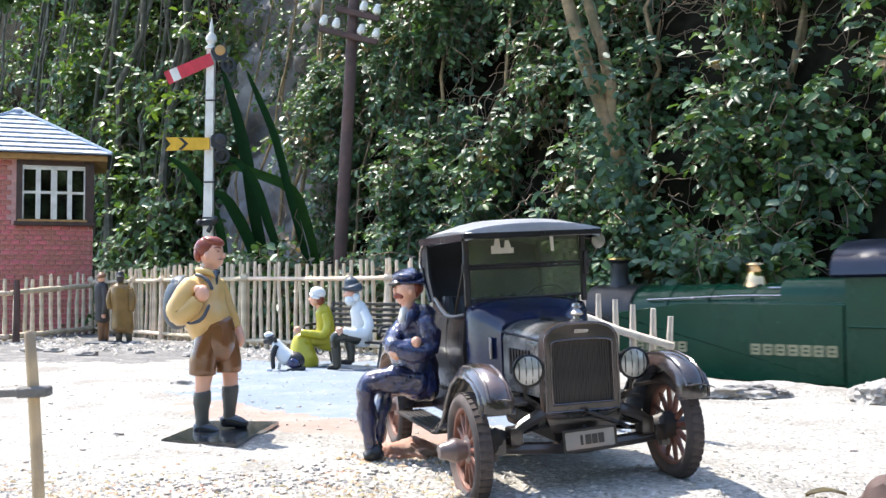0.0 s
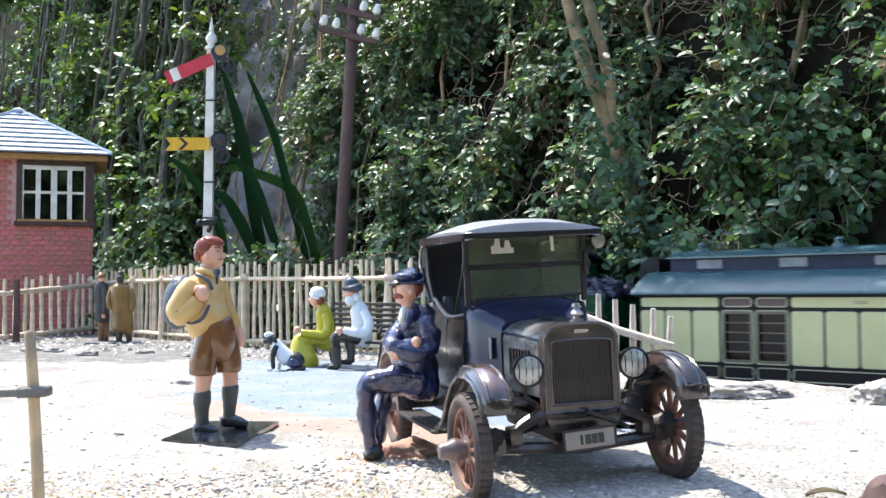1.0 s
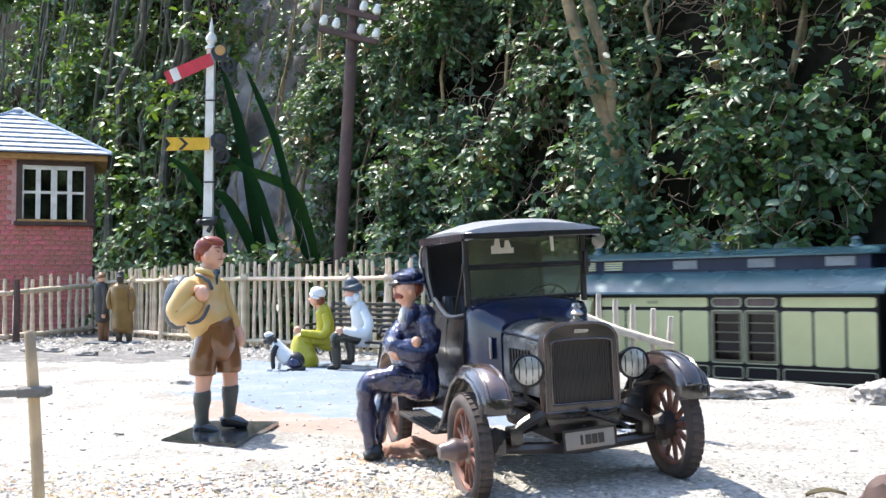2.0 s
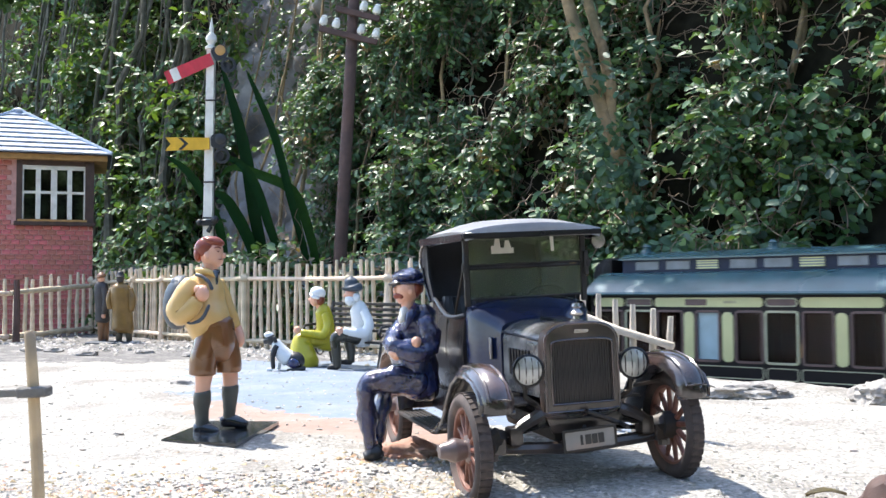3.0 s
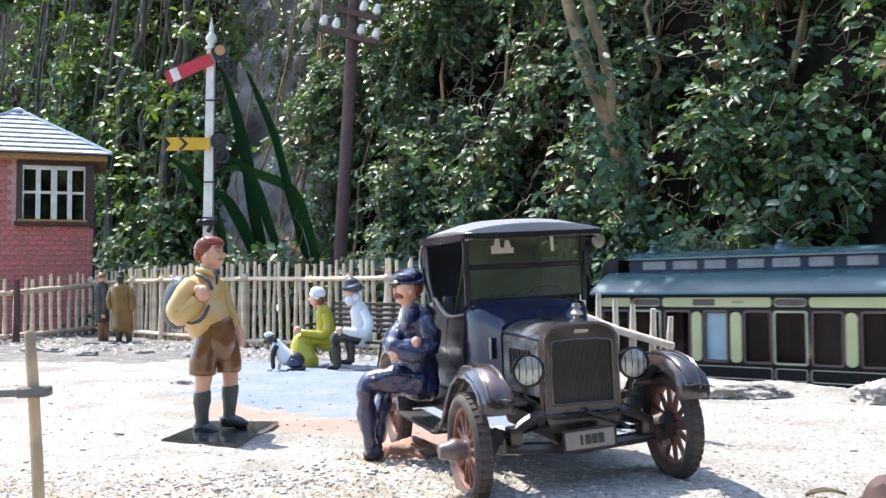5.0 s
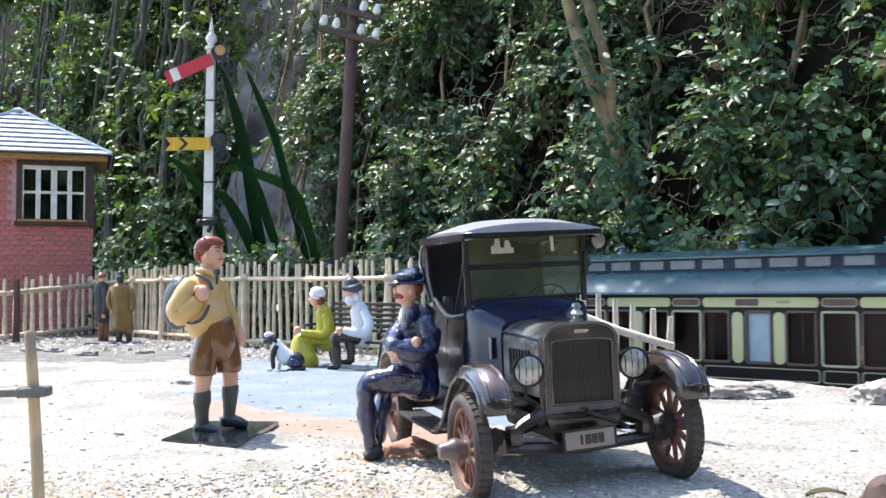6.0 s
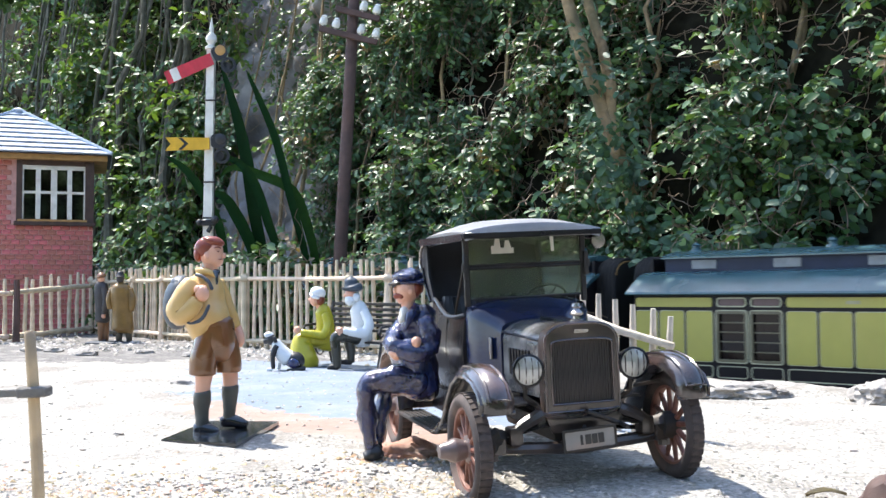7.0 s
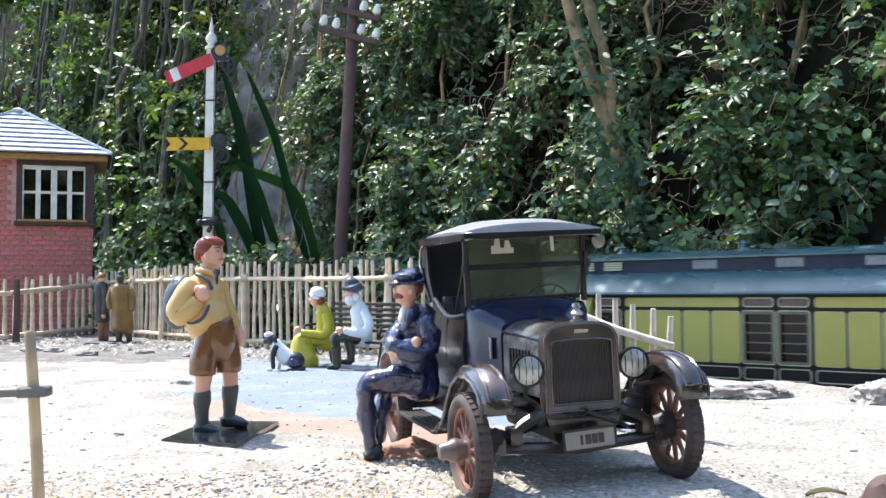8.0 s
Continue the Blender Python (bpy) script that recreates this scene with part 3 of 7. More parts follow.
        return pts
    bm = B()
    o, i = rad_outline(0.285, 0.60, 1.06, 0.175), rad_outline(0.235, 0.66, 1.08, 0.035)
    loft(bm, [[(x, -0.03, z) for x, z in i], [(x, -0.06, z) for x, z in i], [(x, -0.055, z) for x, z in o], [(x, -0.04, z) for x, z in o], [(x, 0.06, z) for x, z in o]], cap=False)
    rad = part("radiator_shell", bm, "shell", car, "brown-black worn radiator shell")
    for name, line, r, y in (("core_bead", i, 0.009, -0.062), ("shell_bead", rad_outline(0.278, 0.605, 1.06, 0.168), 0.011, -0.056)):
        bm = B()
        tube(bm, [(x, y, z) for x, z in line] + [(line[0][0], y, line[0][1])], r, 6)
        part(name, bm, "fender", rad)
    bm = B()
    slab(bm, rad_outline(0.24, 0.655, 1.08, 0.035), -0.032, 0.05)
    core = part("radiator_core", bm, "radiator", rad, "dark ribbed radiator core")
    fin = B()
    box(fin, -0.0045, 0.0045, -0.046, -0.034, 0.665, 1.105)
    fin = finish("fin", fin, "radiator", 0)
    for k in range(25):
        part("fin", fin, None, core, at=(cx - 0.228 + k * 0.019, 0, 0))
    bm = B()
    lathe(bm, [(0.05, 1.225), (0.055, 1.245), (0.03, 1.255), (0.028, 1.275), (0.048, 1.285), (0.05, 1.30), (0.03, 1.315), (0.022, 1.33), (0.035, 1.345), (0.03, 1.365), (0.005, 1.37)], "z", (cx, -0.0, 0), 14)
    part("radiator_cap", bm, "chrome", rad, "tarnished nickel radiator cap")
    bm = B()
    slab(bm, [(cx - 0.055, 1.158), (cx + 0.05, 1.158), (cx + 0.06, 1.182), (cx - 0.05, 1.186)], -0.066, -0.056)
    part("badge", bm, "chrome", rad)
    # bonnet
    def hood_ring(y, w, z, side):
        pts = [(-w, side)]
        for k in range(0, 9):
            a = math.pi - k / 8 * math.pi
            pts.append((w * math.copysign(abs(math.cos(a)) ** 0.75, math.cos(a)), z - 0.15 + 0.15 * math.sin(a) ** 0.8))
        pts.append((w, side))
        return [(cx + x, y, zz) for x, zz in pts]
    bm = B()
    loft(bm, [hood_ring(0.055, 0.27, 1.205, 0.70), hood_ring(0.3, 0.285, 1.215, 0.70), hood_ring(0.72, 0.325, 1.235, 0.70)])
    bon = part("bonnet", bm, "bonnet", car, "worn black bonnet, its pale patches both wear and painted sun reflection")
    bm = B()
    tube(bm, [(cx, 0.06, 1.21), (cx, 0.72, 1.242)], 0.012, 6)
    for sx in (-1, 1):
        tube(bm, [(cx + sx * 0.275, 0.06, 1.115), (cx + sx * 0.328, 0.72, 1.145)], 0.01, 6)
    part("hinge", bm, "carblack", bon)
    lv = B()
    box(lv, -0.012, 0.012, -0.013, 0.013, -0.10, 0.10, 0.006, m=Matrix.Rotation(radians(18), 4, "Z"))
    lv = finish("louvre", lv, "carblack", 30)
    for sx in (-1, 1):
        for k in range(7):
            y = 0.25 + k * 0.055
            part("louvre", lv, None, bon, at=(cx + sx * (0.272 + (y - 0.05) * 0.08), y, 0.93))
        bm = B()
        box(bm, cx + sx * 0.40 - 0.1, cx + sx * 0.40 + 0.1, 0.05, 0.76, 0.655, 0.675, 0.005)
        part("bonnet_sill", bm, "carblack", bon)
    # scuttle
    def scuttle(y, w, z, side):
        pts = [(-w, side)]
        for k in range(0, 11):
            a = math.pi - k / 10 * math.pi
            pts.append((w * math.cos(a), z - 0.13 + 0.13 * math.sin(a) ** 0.55))
        pts.append((w, side))
        return [(cx + x, y, zz) for x, zz in pts]
    bm = B()
    loft(bm, [scuttle(0.735, 0.335, 1.245, 0.60), scuttle(0.80, 0.36, 1.285, 0.60), scuttle(0.90, 0.45, 1.35, 0.60), scuttle(0.99, 0.51, 1.39, 0.60), scuttle(1.06, 0.52, 1.395, 0.60)])
    part("scuttle", bm, "scuttle", car, "glossy dark scuttle, the sky's blue reflection put into its colour")
    bm = B()
    box(bm, cx - 0.40, cx - 0.385, 0.79, 0.83, 0.93, 1.1, 0.004)
    part("scratch_patch", bm, "plate", car, "bare scuffed patch in the paint", at=(-0.005, 0, 0))
    # body tub with curved rear
    for sx in (-1, 1):
        bm = B()
        pts = [(1.06, 1.27), (1.35, 1.24), (1.6, 1.24), (1.8, 1.30), (1.98, 1.38), (2.06, 1.36)]
        low = [(1.06, 0.60), (1.35, 0.60), (1.6, 0.60), (1.8, 0.60), (1.98, 0.62), (2.06, 0.66)]
        rings = []
        for (y, z), (_, zl) in zip(pts, low):
            ring = []
            for k in range(6):
                f = k / 5
                bulge = 0.05 * math.sin(f * math.pi * 0.9)
                ring.append((cx + sx * (0.50 + bulge), y, zl + (z - zl) * f))
            rings.append(ring + [(p[0] - sx * 0.035, p[1], p[2]) for p in ring[::-1]])
        loft(bm, rings)
        side = part("body_side", bm, "carblack", car)
        d = B()
        for y in (1.08, 1.58):
            tube(d, [(cx + sx * 0.502, y, 0.63), (cx + sx * 0.55, y, 0.95), (cx + sx * 0.525, y, 1.22)], 0.006, 5)
        tube(d, [(cx + sx * 0.502, y, 0.635) for y in (1.08, 1.3, 1.58)], 0.006, 5)
        part("door_edge", d, "iron", side)
        d = B()
        tube(d, [(cx + sx * 0.52, y, z + 0.005) for y, z in pts], 0.017, 6)
        part("rail_trim", d, "seat", side)
    bm = B()
    box(bm, cx - 0.5, cx + 0.5, 2.03, 2.08, 0.62, 1.37, 0.02)
    box(bm, cx - 0.44, cx + 0.44, 2.08, 2.85, 0.60, 0.98, 0.09, segments=3)
    part("rear_deck", bm, "carblack", car)
    bm = B()
    box(bm, cx - 0.48, cx + 0.48, 1.0, 2.05, 0.56, 0.62)
    part("floor_pan", bm, "iron", car)
    bm = B()
    box(bm, cx - 0.46, cx + 0.46, 1.45, 1.98, 0.62, 0.93, 0.05, segments=3)
    part("seat_cushion", bm, "seat", car)
    bk = B()
    box(bk, cx - 0.46, cx + 0.46, 1.90, 1.97, 0.9, 1.40, 0.03, segments=2)
    sb = part("seat_back", bk, "seat", car, "tufted black leather seat back")
    for k in range(9):
        bk = B()
        x = cx - 0.42 + k * 0.105
        tube(bk, [(x, 1.83, 0.9), (x, 1.88, 1.15), (x, 1.93, 1.40)], [0.05, 0.062, 0.045], 8)
        part("tuft", bk, "seat", sb)
    bm = B()
    for k in range(20):
        a, b2 = k / 20 * math.tau, (k + 1) / 20 * math.tau
        m = Matrix.Translation((0.28, 1.30, 1.34)) @ Matrix.Rotation(radians(-50), 4, "X")
        tube(bm, [m @ Vector((0.19 * math.cos(a), 0.19 * math.sin(a), 0)), m @ Vector((0.19 * math.cos(b2), 0.19 * math.sin(b2), 0))], 0.013, 6, cap=False)
    tube(bm, [(0.28, 1.30, 1.34), (0.28, 0.95, 1.05)], 0.014, 6)
    for k in range(4):
        a = k * math.pi / 2 + 0.4
        m = Matrix.Translation((0.28, 1.30, 1.34)) @ Matrix.Rotation(radians(-50), 4, "X")
        tube(bm, [m @ Vector((0, 0, 0)), m @ Vector((0.19 * math.cos(a), 0.19 * math.sin(a), 0))], 0.009, 5)
    part("steering_wheel", bm, "seat", car)
    # windscreen in two panes
    wl, wr, wy = cx - 0.505, cx + 0.50, 1.02
    for sx, x in ((-1, wl), (1, wr)):
        bm = B()
        box(bm, x - 0.022, x + 0.022, wy - 0.02, wy + 0.02, 1.34, 1.96, 0.006)
        box(bm, x - 0.03 * (sx < 0) - 0.005, x + 0.03 * (sx > 0) + 0.005, wy - 0.05, wy - 0.015, 1.55, 1.75, 0.008)
        tube(bm, [(x + sx * 0.03, wy - 0.04, 1.62), (x + sx * 0.03, wy - 0.04, 1.68)], 0.022, 8)
        tube(bm, [(x + sx * 0.02, wy, 1.66), (x + sx * 0.02, wy + 0.3, 1.28)], 0.012, 6)
        part("windscreen_post", bm, "iron", car)
    bm = B()
    for z in (1.395, 1.64, 1.665, 1.925):
        tube(bm, [(wl, wy, z), (wr, wy, z)], 0.011, 6)
    part("windscreen_frame", bm, "iron", car)
    for z0, z1 in ((1.40, 1.638), (1.668, 1.92)):
        bm = B()
        box(bm, wl + 0.02, wr - 0.02, wy - 0.004, wy + 0.004, z0, z1)
        g = part("glass_pane", bm, "screen", car, "greenish reflecting windscreen glass")
        g.visible_shadow = False
    # two thin white shapes just in front of the upper pane
    bm = B()
    slab(bm, [(-0.27, 1.755), (-0.08, 1.755), (-0.08, 1.80), (-0.10, 1.80), (-0.12, 1.86), (-0.15, 1.86), (-0.16, 1.80), (-0.19, 1.80), (-0.2, 1.875), (-0.235, 1.875), (-0.245, 1.82), (-0.27, 1.82)], wy - 0.012, wy - 0.006)
    part("windscreen_sticker", bm, "white", car, "small notched white shape before the windscreen")
    bm = B()
    slab(bm, [(0.245, 1.76), (0.27, 1.76), (0.265, 1.89), (0.235, 1.91)], wy - 0.012, wy - 0.006)
    part("windscreen_sticker", bm, "white", car, "narrow white shape before the windscreen")
    # folding top
    rings = []
    for y, w, ze, zc in ((0.80, 0.575, 1.905, 1.965), (0.815, 0.585, 1.93, 1.99), (1.1, 0.59, 1.945, 2.035), (1.5, 0.59, 1.945, 2.05), (1.9, 0.585, 1.935, 2.03), (2.15, 0.57, 1.91, 1.99), (2.27, 0.55, 1.84, 1.90), (2.31, 0.54, 1.76, 1.8)):
        top = []
        for k in range(13):
            f = k / 12 * 2 - 1
            top.append((cx + w * f, y, ze + (zc - ze) * (1 - abs(f) ** 2.6)))
        rings.append(top + [(p[0] * 0.985, p[1], p[2] - 0.045) for p in top[::-1]])
    bm = B()
    loft(bm, rings)
    top = part("roof_canvas", bm, "roofcloth", car, "faded grey-black fabric top")
    bm = B()
    box(bm, cx - 0.585, cx + 0.585, 0.795, 0.83, 1.875, 1.925, 0.008)
    part("front_valance", bm, "carblack", top)
    for sx in (-1, 1):
        bm = B()
        box(bm, cx + sx * 0.58 - 0.01, cx + sx * 0.58 + 0.01, 0.83, 2.2, 1.86, 1.925, 0.006)
        part("side_valance", bm, "carblack", top)
        bm = B()
        tube(bm, [(cx + sx * 0.57, 2.12, 1.87), (cx + sx * 0.575, 2.20, 1.82), (cx + sx * 0.575, 2.24, 1.72), (cx + sx * 0.575, 2.22, 1.66)], 0.017, 6)
        part("top_bow", bm, "chrome", top)
        bm = B()
        tube(bm, [(cx + sx * 0.56, 2.22, 1.66), (cx + sx * 0.55, 2.17, 1.5), (cx + sx * 0.54, 2.06, 1.36)], 0.017, 6)
        part("bow_foot", bm, "carblack", top)
        bm = B()
        loft(bm, [[(cx + sx * 0.55, 2.10, 1.9), (cx + sx * 0.55, 2.27, 1.85), (cx + sx * 0.53, 2.27, 1.85), (cx + sx * 0.53, 2.10, 1.9)],
                  [(cx + sx * 0.55, 2.06, 1.6), (cx + sx * 0.55, 2.28, 1.62), (cx + sx * 0.53, 2.28, 1.62), (cx + sx * 0.53, 2.06, 1.6)],
                  [(cx + sx * 0.53, 1.99, 1.38), (cx + sx * 0.53, 2.1, 1.36), (cx + sx * 0.51, 2.1, 1.36), (cx + sx * 0.51, 1.99, 1.38)]])
        part("side_curtain", bm, "seat", top)
    # closed rear curtain of the top
    bm = B()
    loft(bm, [[(cx - w, y, z), (cx + w, y, z), (cx + w, y + 0.02, z), (cx - w, y + 0.02, z)] for y, z, w in ((2.06, 1.30, 0.51), (2.12, 1.5, 0.53), (2.20, 1.75, 0.53), (2.22, 1.93, 0.52))])
    part("rear_curtain", bm, "seat", top, "black closed rear curtain")
    # lamps
    for x in (-0.385, 0.425):
        bm = B()
        lathe(bm, [(0.02, 0.16), (0.06, 0.14), (0.095, 0.08), (0.11, 0.0), (0.118, -0.01), (0.118, -0.03), (0.105, -0.035), (0.1, -0.02)], "y", (x, -0.03, 0.915), 24)
        hl = part("headlamp", bm, "carblack", car, "black round headlamp with fluted lens")
        bm = B()
        lathe(bm, [(0.1, -0.02), (0.1, -0.028), (0.06, -0.042), (0.01, -0.047)], "y", (x, -0.03, 0.915), 24)
        ln = part("lens", bm, "lens", hl)
        for k in range(7):
            xx = -0.072 + k * 0.024
            hh = math.sqrt(max(0.0, 0.094 ** 2 - xx ** 2))
            bm = B()
            tube(bm, [(x + xx, -0.062, 0.915 - hh), (x + xx, -0.079 + abs(xx) * 0.15, 0.915), (x + xx, -0.062, 0.915 + hh)], 0.005, 5)
            part("flute", bm, "lens", hl) if k % 2 else part("flute", bm, "iron", hl)
        bm = B()
        sx = -1 if x < 0 else 1
        tube(bm, [(x, 0.02, 0.81), (x, 0.04, 0.72), (x - sx * 0.1, 0.05, 0.64)], 0.02, 8)
        tube(bm, [(x + sx * 0.04, 0.05, 0.74), (x + sx * 0.25, 0.05, 0.76)], 0.014, 6)
        part("lamp_bracket", bm, "iron", car)
    bm = B()
    lathe(bm, [(0.01, -0.02), (0.06, -0.018), (0.066, 0.0), (0.05, 0.02), (0.01, 0.025)], "y", (cx + 0.635, 1.0, 1.83), 18)
    tube(bm, [(cx + 0.6, 1.0, 1.85), (cx + 0.51, 1.02, 1.86)], 0.01, 6)
    part("mirror", bm, "chrome", car, "round grey driving mirror")
    # number plate with bars for its characters
    bm = B()
    box(bm, -0.19, 0.19, -0.012, 0.0, -0.07, 0.07, 0.005)
    pl = part("number_plate", bm, "plate", car, "rusty white number plate", at=(-0.01, -0.20, 0.43), turn=(0, -3, -3))
    bm = B()
    ring_frame(bm, -0.198, 0.198, -0.078, 0.078, 0.016, 0.012, -0.018, 0.0)
    part("plate_frame", bm, "iron", pl)
    for k in range(4):
        bm = B()
        w = 0.009 if k == 0 else 0.02
        box(bm, -0.062 + k * 0.048 - w, -0.062 + k * 0.048 + w, -0.0165, -0.0125, -0.034, 0.034)
        part("bar", bm, "black", pl)
    bm = B()
    tube(bm, [(-0.01, -0.19, 0.46), (0.02, -0.02, 0.50)], 0.015, 6)
    part("plate_bracket", bm, "iron", car)


build_car()


# ---- fences ----
def picket_mesh(h, r, name, material, seed, sides=7):
    rnd = random.Random(seed)
    bm = B()
    n = 5
    tube(bm, [(rnd.uniform(-.012, .012), rnd.uniform(-.012, .012), h * k / (n - 1)) for k in range(n)],
         [r * rnd.uniform(.88, 1.12) for _ in range(n - 1)] + [r * .8], sides)
    return finish(name, bm, material)


def fence_run(fence, points, spacing, r, material, meshes, rail_z, rail_r, post_every=0):
    """Pickets and rails along a line of (x, y, ground z, height scale)."""
    rnd = random.Random(5)
    for (x0, y0, z0, h0), (x1, y1, z1, h1) in zip(points, points[1:]):
        a, b = Vector((x0, y0, z0)), Vector((x1, y1, z1))
        n = max(1, int((b - a).length / spacing))
        for k in range(n):
            c = a.lerp(b, (k + rnd.uniform(-.12, .12)) / n)
            ob = part("picket", rnd.choice(meshes), None, fence, at=(c.x, c.y, c.z - 0.05), turn=(rnd.uniform(-1.5, 1.5), rnd.uniform(-1.8, 1.8), rnd.uniform(0, 360)))
            ob.scale = (1, 1, (h0 + (h1 - h0) * k / n) * rnd.uniform(.97, 1.03))
        back = Vector((b.y - a.y, a.x - b.x, 0)).normalized()
        if back.y < 0:
            back = -back
        for z in rail_z:
            bm = B()
            m = 9
            pts = []
            for k in range(m):
                c = a.lerp(b, k / (m - 1)) - back * (r + rail_r * .7)
                pts.append((c.x, c.y, c.z + z * (h0 + (h1 - h0) * k / (m - 1)) + rnd.uniform(-.015, .015)))
            tube(bm, pts, [rail_r * rnd.uniform(.85, 1.15) for _ in pts], 8)
            part("rail", bm, material, fence)
        if post_every:
            L = (b - a).length
            k = 0.0
            while k < L:
                c = a.lerp(b, k / L) - back * 0.12
                bm = B()
                tube(bm, [(0, 0, -.1), (.01, 0, .9), (0, 0, 1.72)], [.075, .07, .065], 8)
                ball(bm, (0, -.02, 1.6), (.11, .09, .09), u=8, v=6)
                part("post", bm, material, fence, at=tuple(c))
                k += post_every


def build_fences():
    ms = [picket_mesh(2.02, .045, "picket", "fence", k) for k in range(6)]
    f = thing("picket_fence", label="weathered pale round-timber picket fence behind the bench", category="fence")
    fence_run(f, [(-10.6, 31.0, 0, .96), (-7.4, 27.2, 0, .99), (-4.55, 23.75, 0, 1.0), (-1.1, 21.5, 0, 1.0), (1.3, 20.0, 0, 1.0)], .2, .052, "fence", ms, (1.6, .16), .05, 3.1)
    g = thing("picket_fence", label="low weathered timber picket fence in front of the brick hut", category="fence")
    ms2 = [picket_mesh(1.8, .056, "picket", "fence", 20 + k) for k in range(5)]
    fence_run(g, [(-12.6, 24.2, 0, .86), (-11.25, 26.2, 0, .9), (-10.65, 30.8, 0, 1.05)], .44, .056, "fence", ms2, (1.38, .14), .07)
    bm = B()
    tube(bm, [(0, 0, -.1), (.02, 0, .8), (0, 0, 1.58)], [.1, .085, .08], 8)
    part("post", bm, "rust", g, at=(-10.85, 25.9, 0))
    # low white fence beyond the car
    w = thing("white_fence", label="low chipped white picket fence leaning beside the track", category="fence")
    for k, (px, top) in enumerate(((1030, 505), (1059, 520), (1090, 530), (1121, 539), (1154, 546), (1184, 560))):
        Z = 10.4 - k * .13
        x = at_bearing(px, Z)
        zt = 1.45 - (top - 505) / 1800 * Z
        part("picket", picket_mesh(zt + .1, .034, "picket", "fence_white", 60 + k), None, w, at=(x, Z, -.1))
    bm = B()
    tube(bm, [(at_bearing(1025, 10.35), 10.34, 1.15), (at_bearing(1090, 10.1), 10.08, 1.01), (at_bearing(1190, 9.7), 9.67, .87)], [.036, .036, .033], 8, squash=(.7, 1.1))
    part("rail", bm, "fence_white", w)
    # post near the lens
    p = thing("fence_post", (at_bearing(90, 3.4), 3.4, 0.05), (0, -2.6, 0), "worn ochre timber post with a grey iron crossbar", "post")
    bm = B()
    tube(bm, [(0, 0, -.1), (0.004, 0, .4), (0, 0, .8), (-.006, 0, 1.1), (-.012, 0, 1.24), (-.012, 0, 1.25)], [.021, .0205, .02, .019, .018, .010], 9)
    part("shaft", bm, "post", p)
    bm = B()
    box(bm, -.35, .05, -.035, -.02, 1.035, 1.06, .004)
    box(bm, -.05, .05, -.04, .03, 1.03, 1.065, .006)
    part("crossbar", bm, "verge", p, "grey iron crossbar")


build_fences()


# ---- brick signal hut ----
def build_hut():
    hx1, hx0, hy = -10.82, -15.4, 31.4
    hut = thing("signal_hut", (hx1, hy, 0), (0, 0, 19), label="small red brick signal hut with slate roof and white window", category="hut")
    W, D, top = hx1 - hx0, 3.0, 5.32
    wx0, wx1, wz0, wz1 = -2.14, -.18, 3.38, 5.16
    for dims in ((-W + .25, -.25, D - .25, D, -.3, top), (-W, -W + .25, .25, D, -.3, top), (-.25, 0, .25, D, -.3, top), (-W, wx0, .03, .25, -.3, top),
                 (wx1, 0, .03, .25, -.3, top), (wx0, wx1, .03, .25, wz1, top), (wx0, wx1, .03, .25, -.3, wz0)):
        bm = B()
        box(bm, *dims)
        wall = part("wall", bm, "mortar", hut)
    # floor and back sheet in grey, standing in for the panes' reflection
    bm = B()
    box(bm, -W + .25, -.25, .25, D - .25, 2.9, 3.0)
    box(bm, -W + .3, -.3, D - .35, D - .3, 3.0, top)
    part("inner_floor", bm, "verge", hut)
    bk = B()
    box(bk, -.118, .118, -.005, .05, -.064, .064, .012)
    bk = finish("brick", bk, "brick", 0)
    half = B()
    box(half, -.052, .052, -.005, .05, -.064, .064, .012)
    half = finish("brick", half, "brick", 0)
    rnd = random.Random(3)
    for row in range(35):
        z = .05 + row * .15
        x = -.025 - (.13 if row % 2 else 0)
        if row % 2:
            if not (wz0 - .1 < z < wz1 + .1):
                part("brick", half, None, wall, at=(-.062, 0, z))
        while x > -2.95:
            xc = x - .12
            if not (wz0 - .09 < z < wz1 + .09 and wx0 - .2 < xc < wx1 + .25):
                part("brick", bk, None, wall, at=(xc, rnd.uniform(-.004, .006), z))
            x -= .258
    # window
    wn_ = thing("window", label="", category="")
    wn_.parent = hut
    wn_.matrix_basis = Matrix()
    bm = B()
    box(bm, wx0 - .06, wx0 + .1, -.1, .16, wz0 - .05, wz1 + .1, .01)
    box(bm, wx1 - .06, wx1 + .2, -.1, .16, wz0 - .05, wz1 + .1, .01)
    box(bm, wx0 + .1, wx1 - .06, -.1, .16, wz1 - .06, wz1 + .1, .01)
    part("frame", bm, "brown", wn_)
    bm = B()
    box(bm, wx0 - .12, wx1 + .24, -.16, .16, wz0 - .12, wz0, .012)
    part("sill", bm, "brown", wn_)
    bm = B()
    box(bm, wx0 - .02, wx1 + .0, -.14, .1, wz0 + .0, wz0 + .07, .01)
    part("ochre_sill", bm, "ochre", wn_)
    a, b, c, d = wx0 + .1, wx1 - .06, wz0 + .07, wz1 - .06
    bm = B()
    box(bm, a, b, -.04, .05, d - .13, d, .006)
    part("sash_head", bm, "white", wn_, "chipped white sash bar")
    for k, w in ((0, .045), (1, .07), (2, .09), (3, .07), (4, .045)):
        x = a + (b - a) * k / 4
        bm = B()
        box(bm, max(a, x - w), min(b, x + w), -.035, .045, c, d - .13, .006)
        part("sash_bar", bm, "white", wn_)
    bm = B()
    box(bm, a, b, -.03, .04, (c + d) / 2 - .04, (c + d) / 2 + .04, .006)
    part("sash_bar", bm, "white", wn_)
    for i in range(4):
        for j in range(2):
            bm = B()
            x0 = a + (b - a) * i / 4
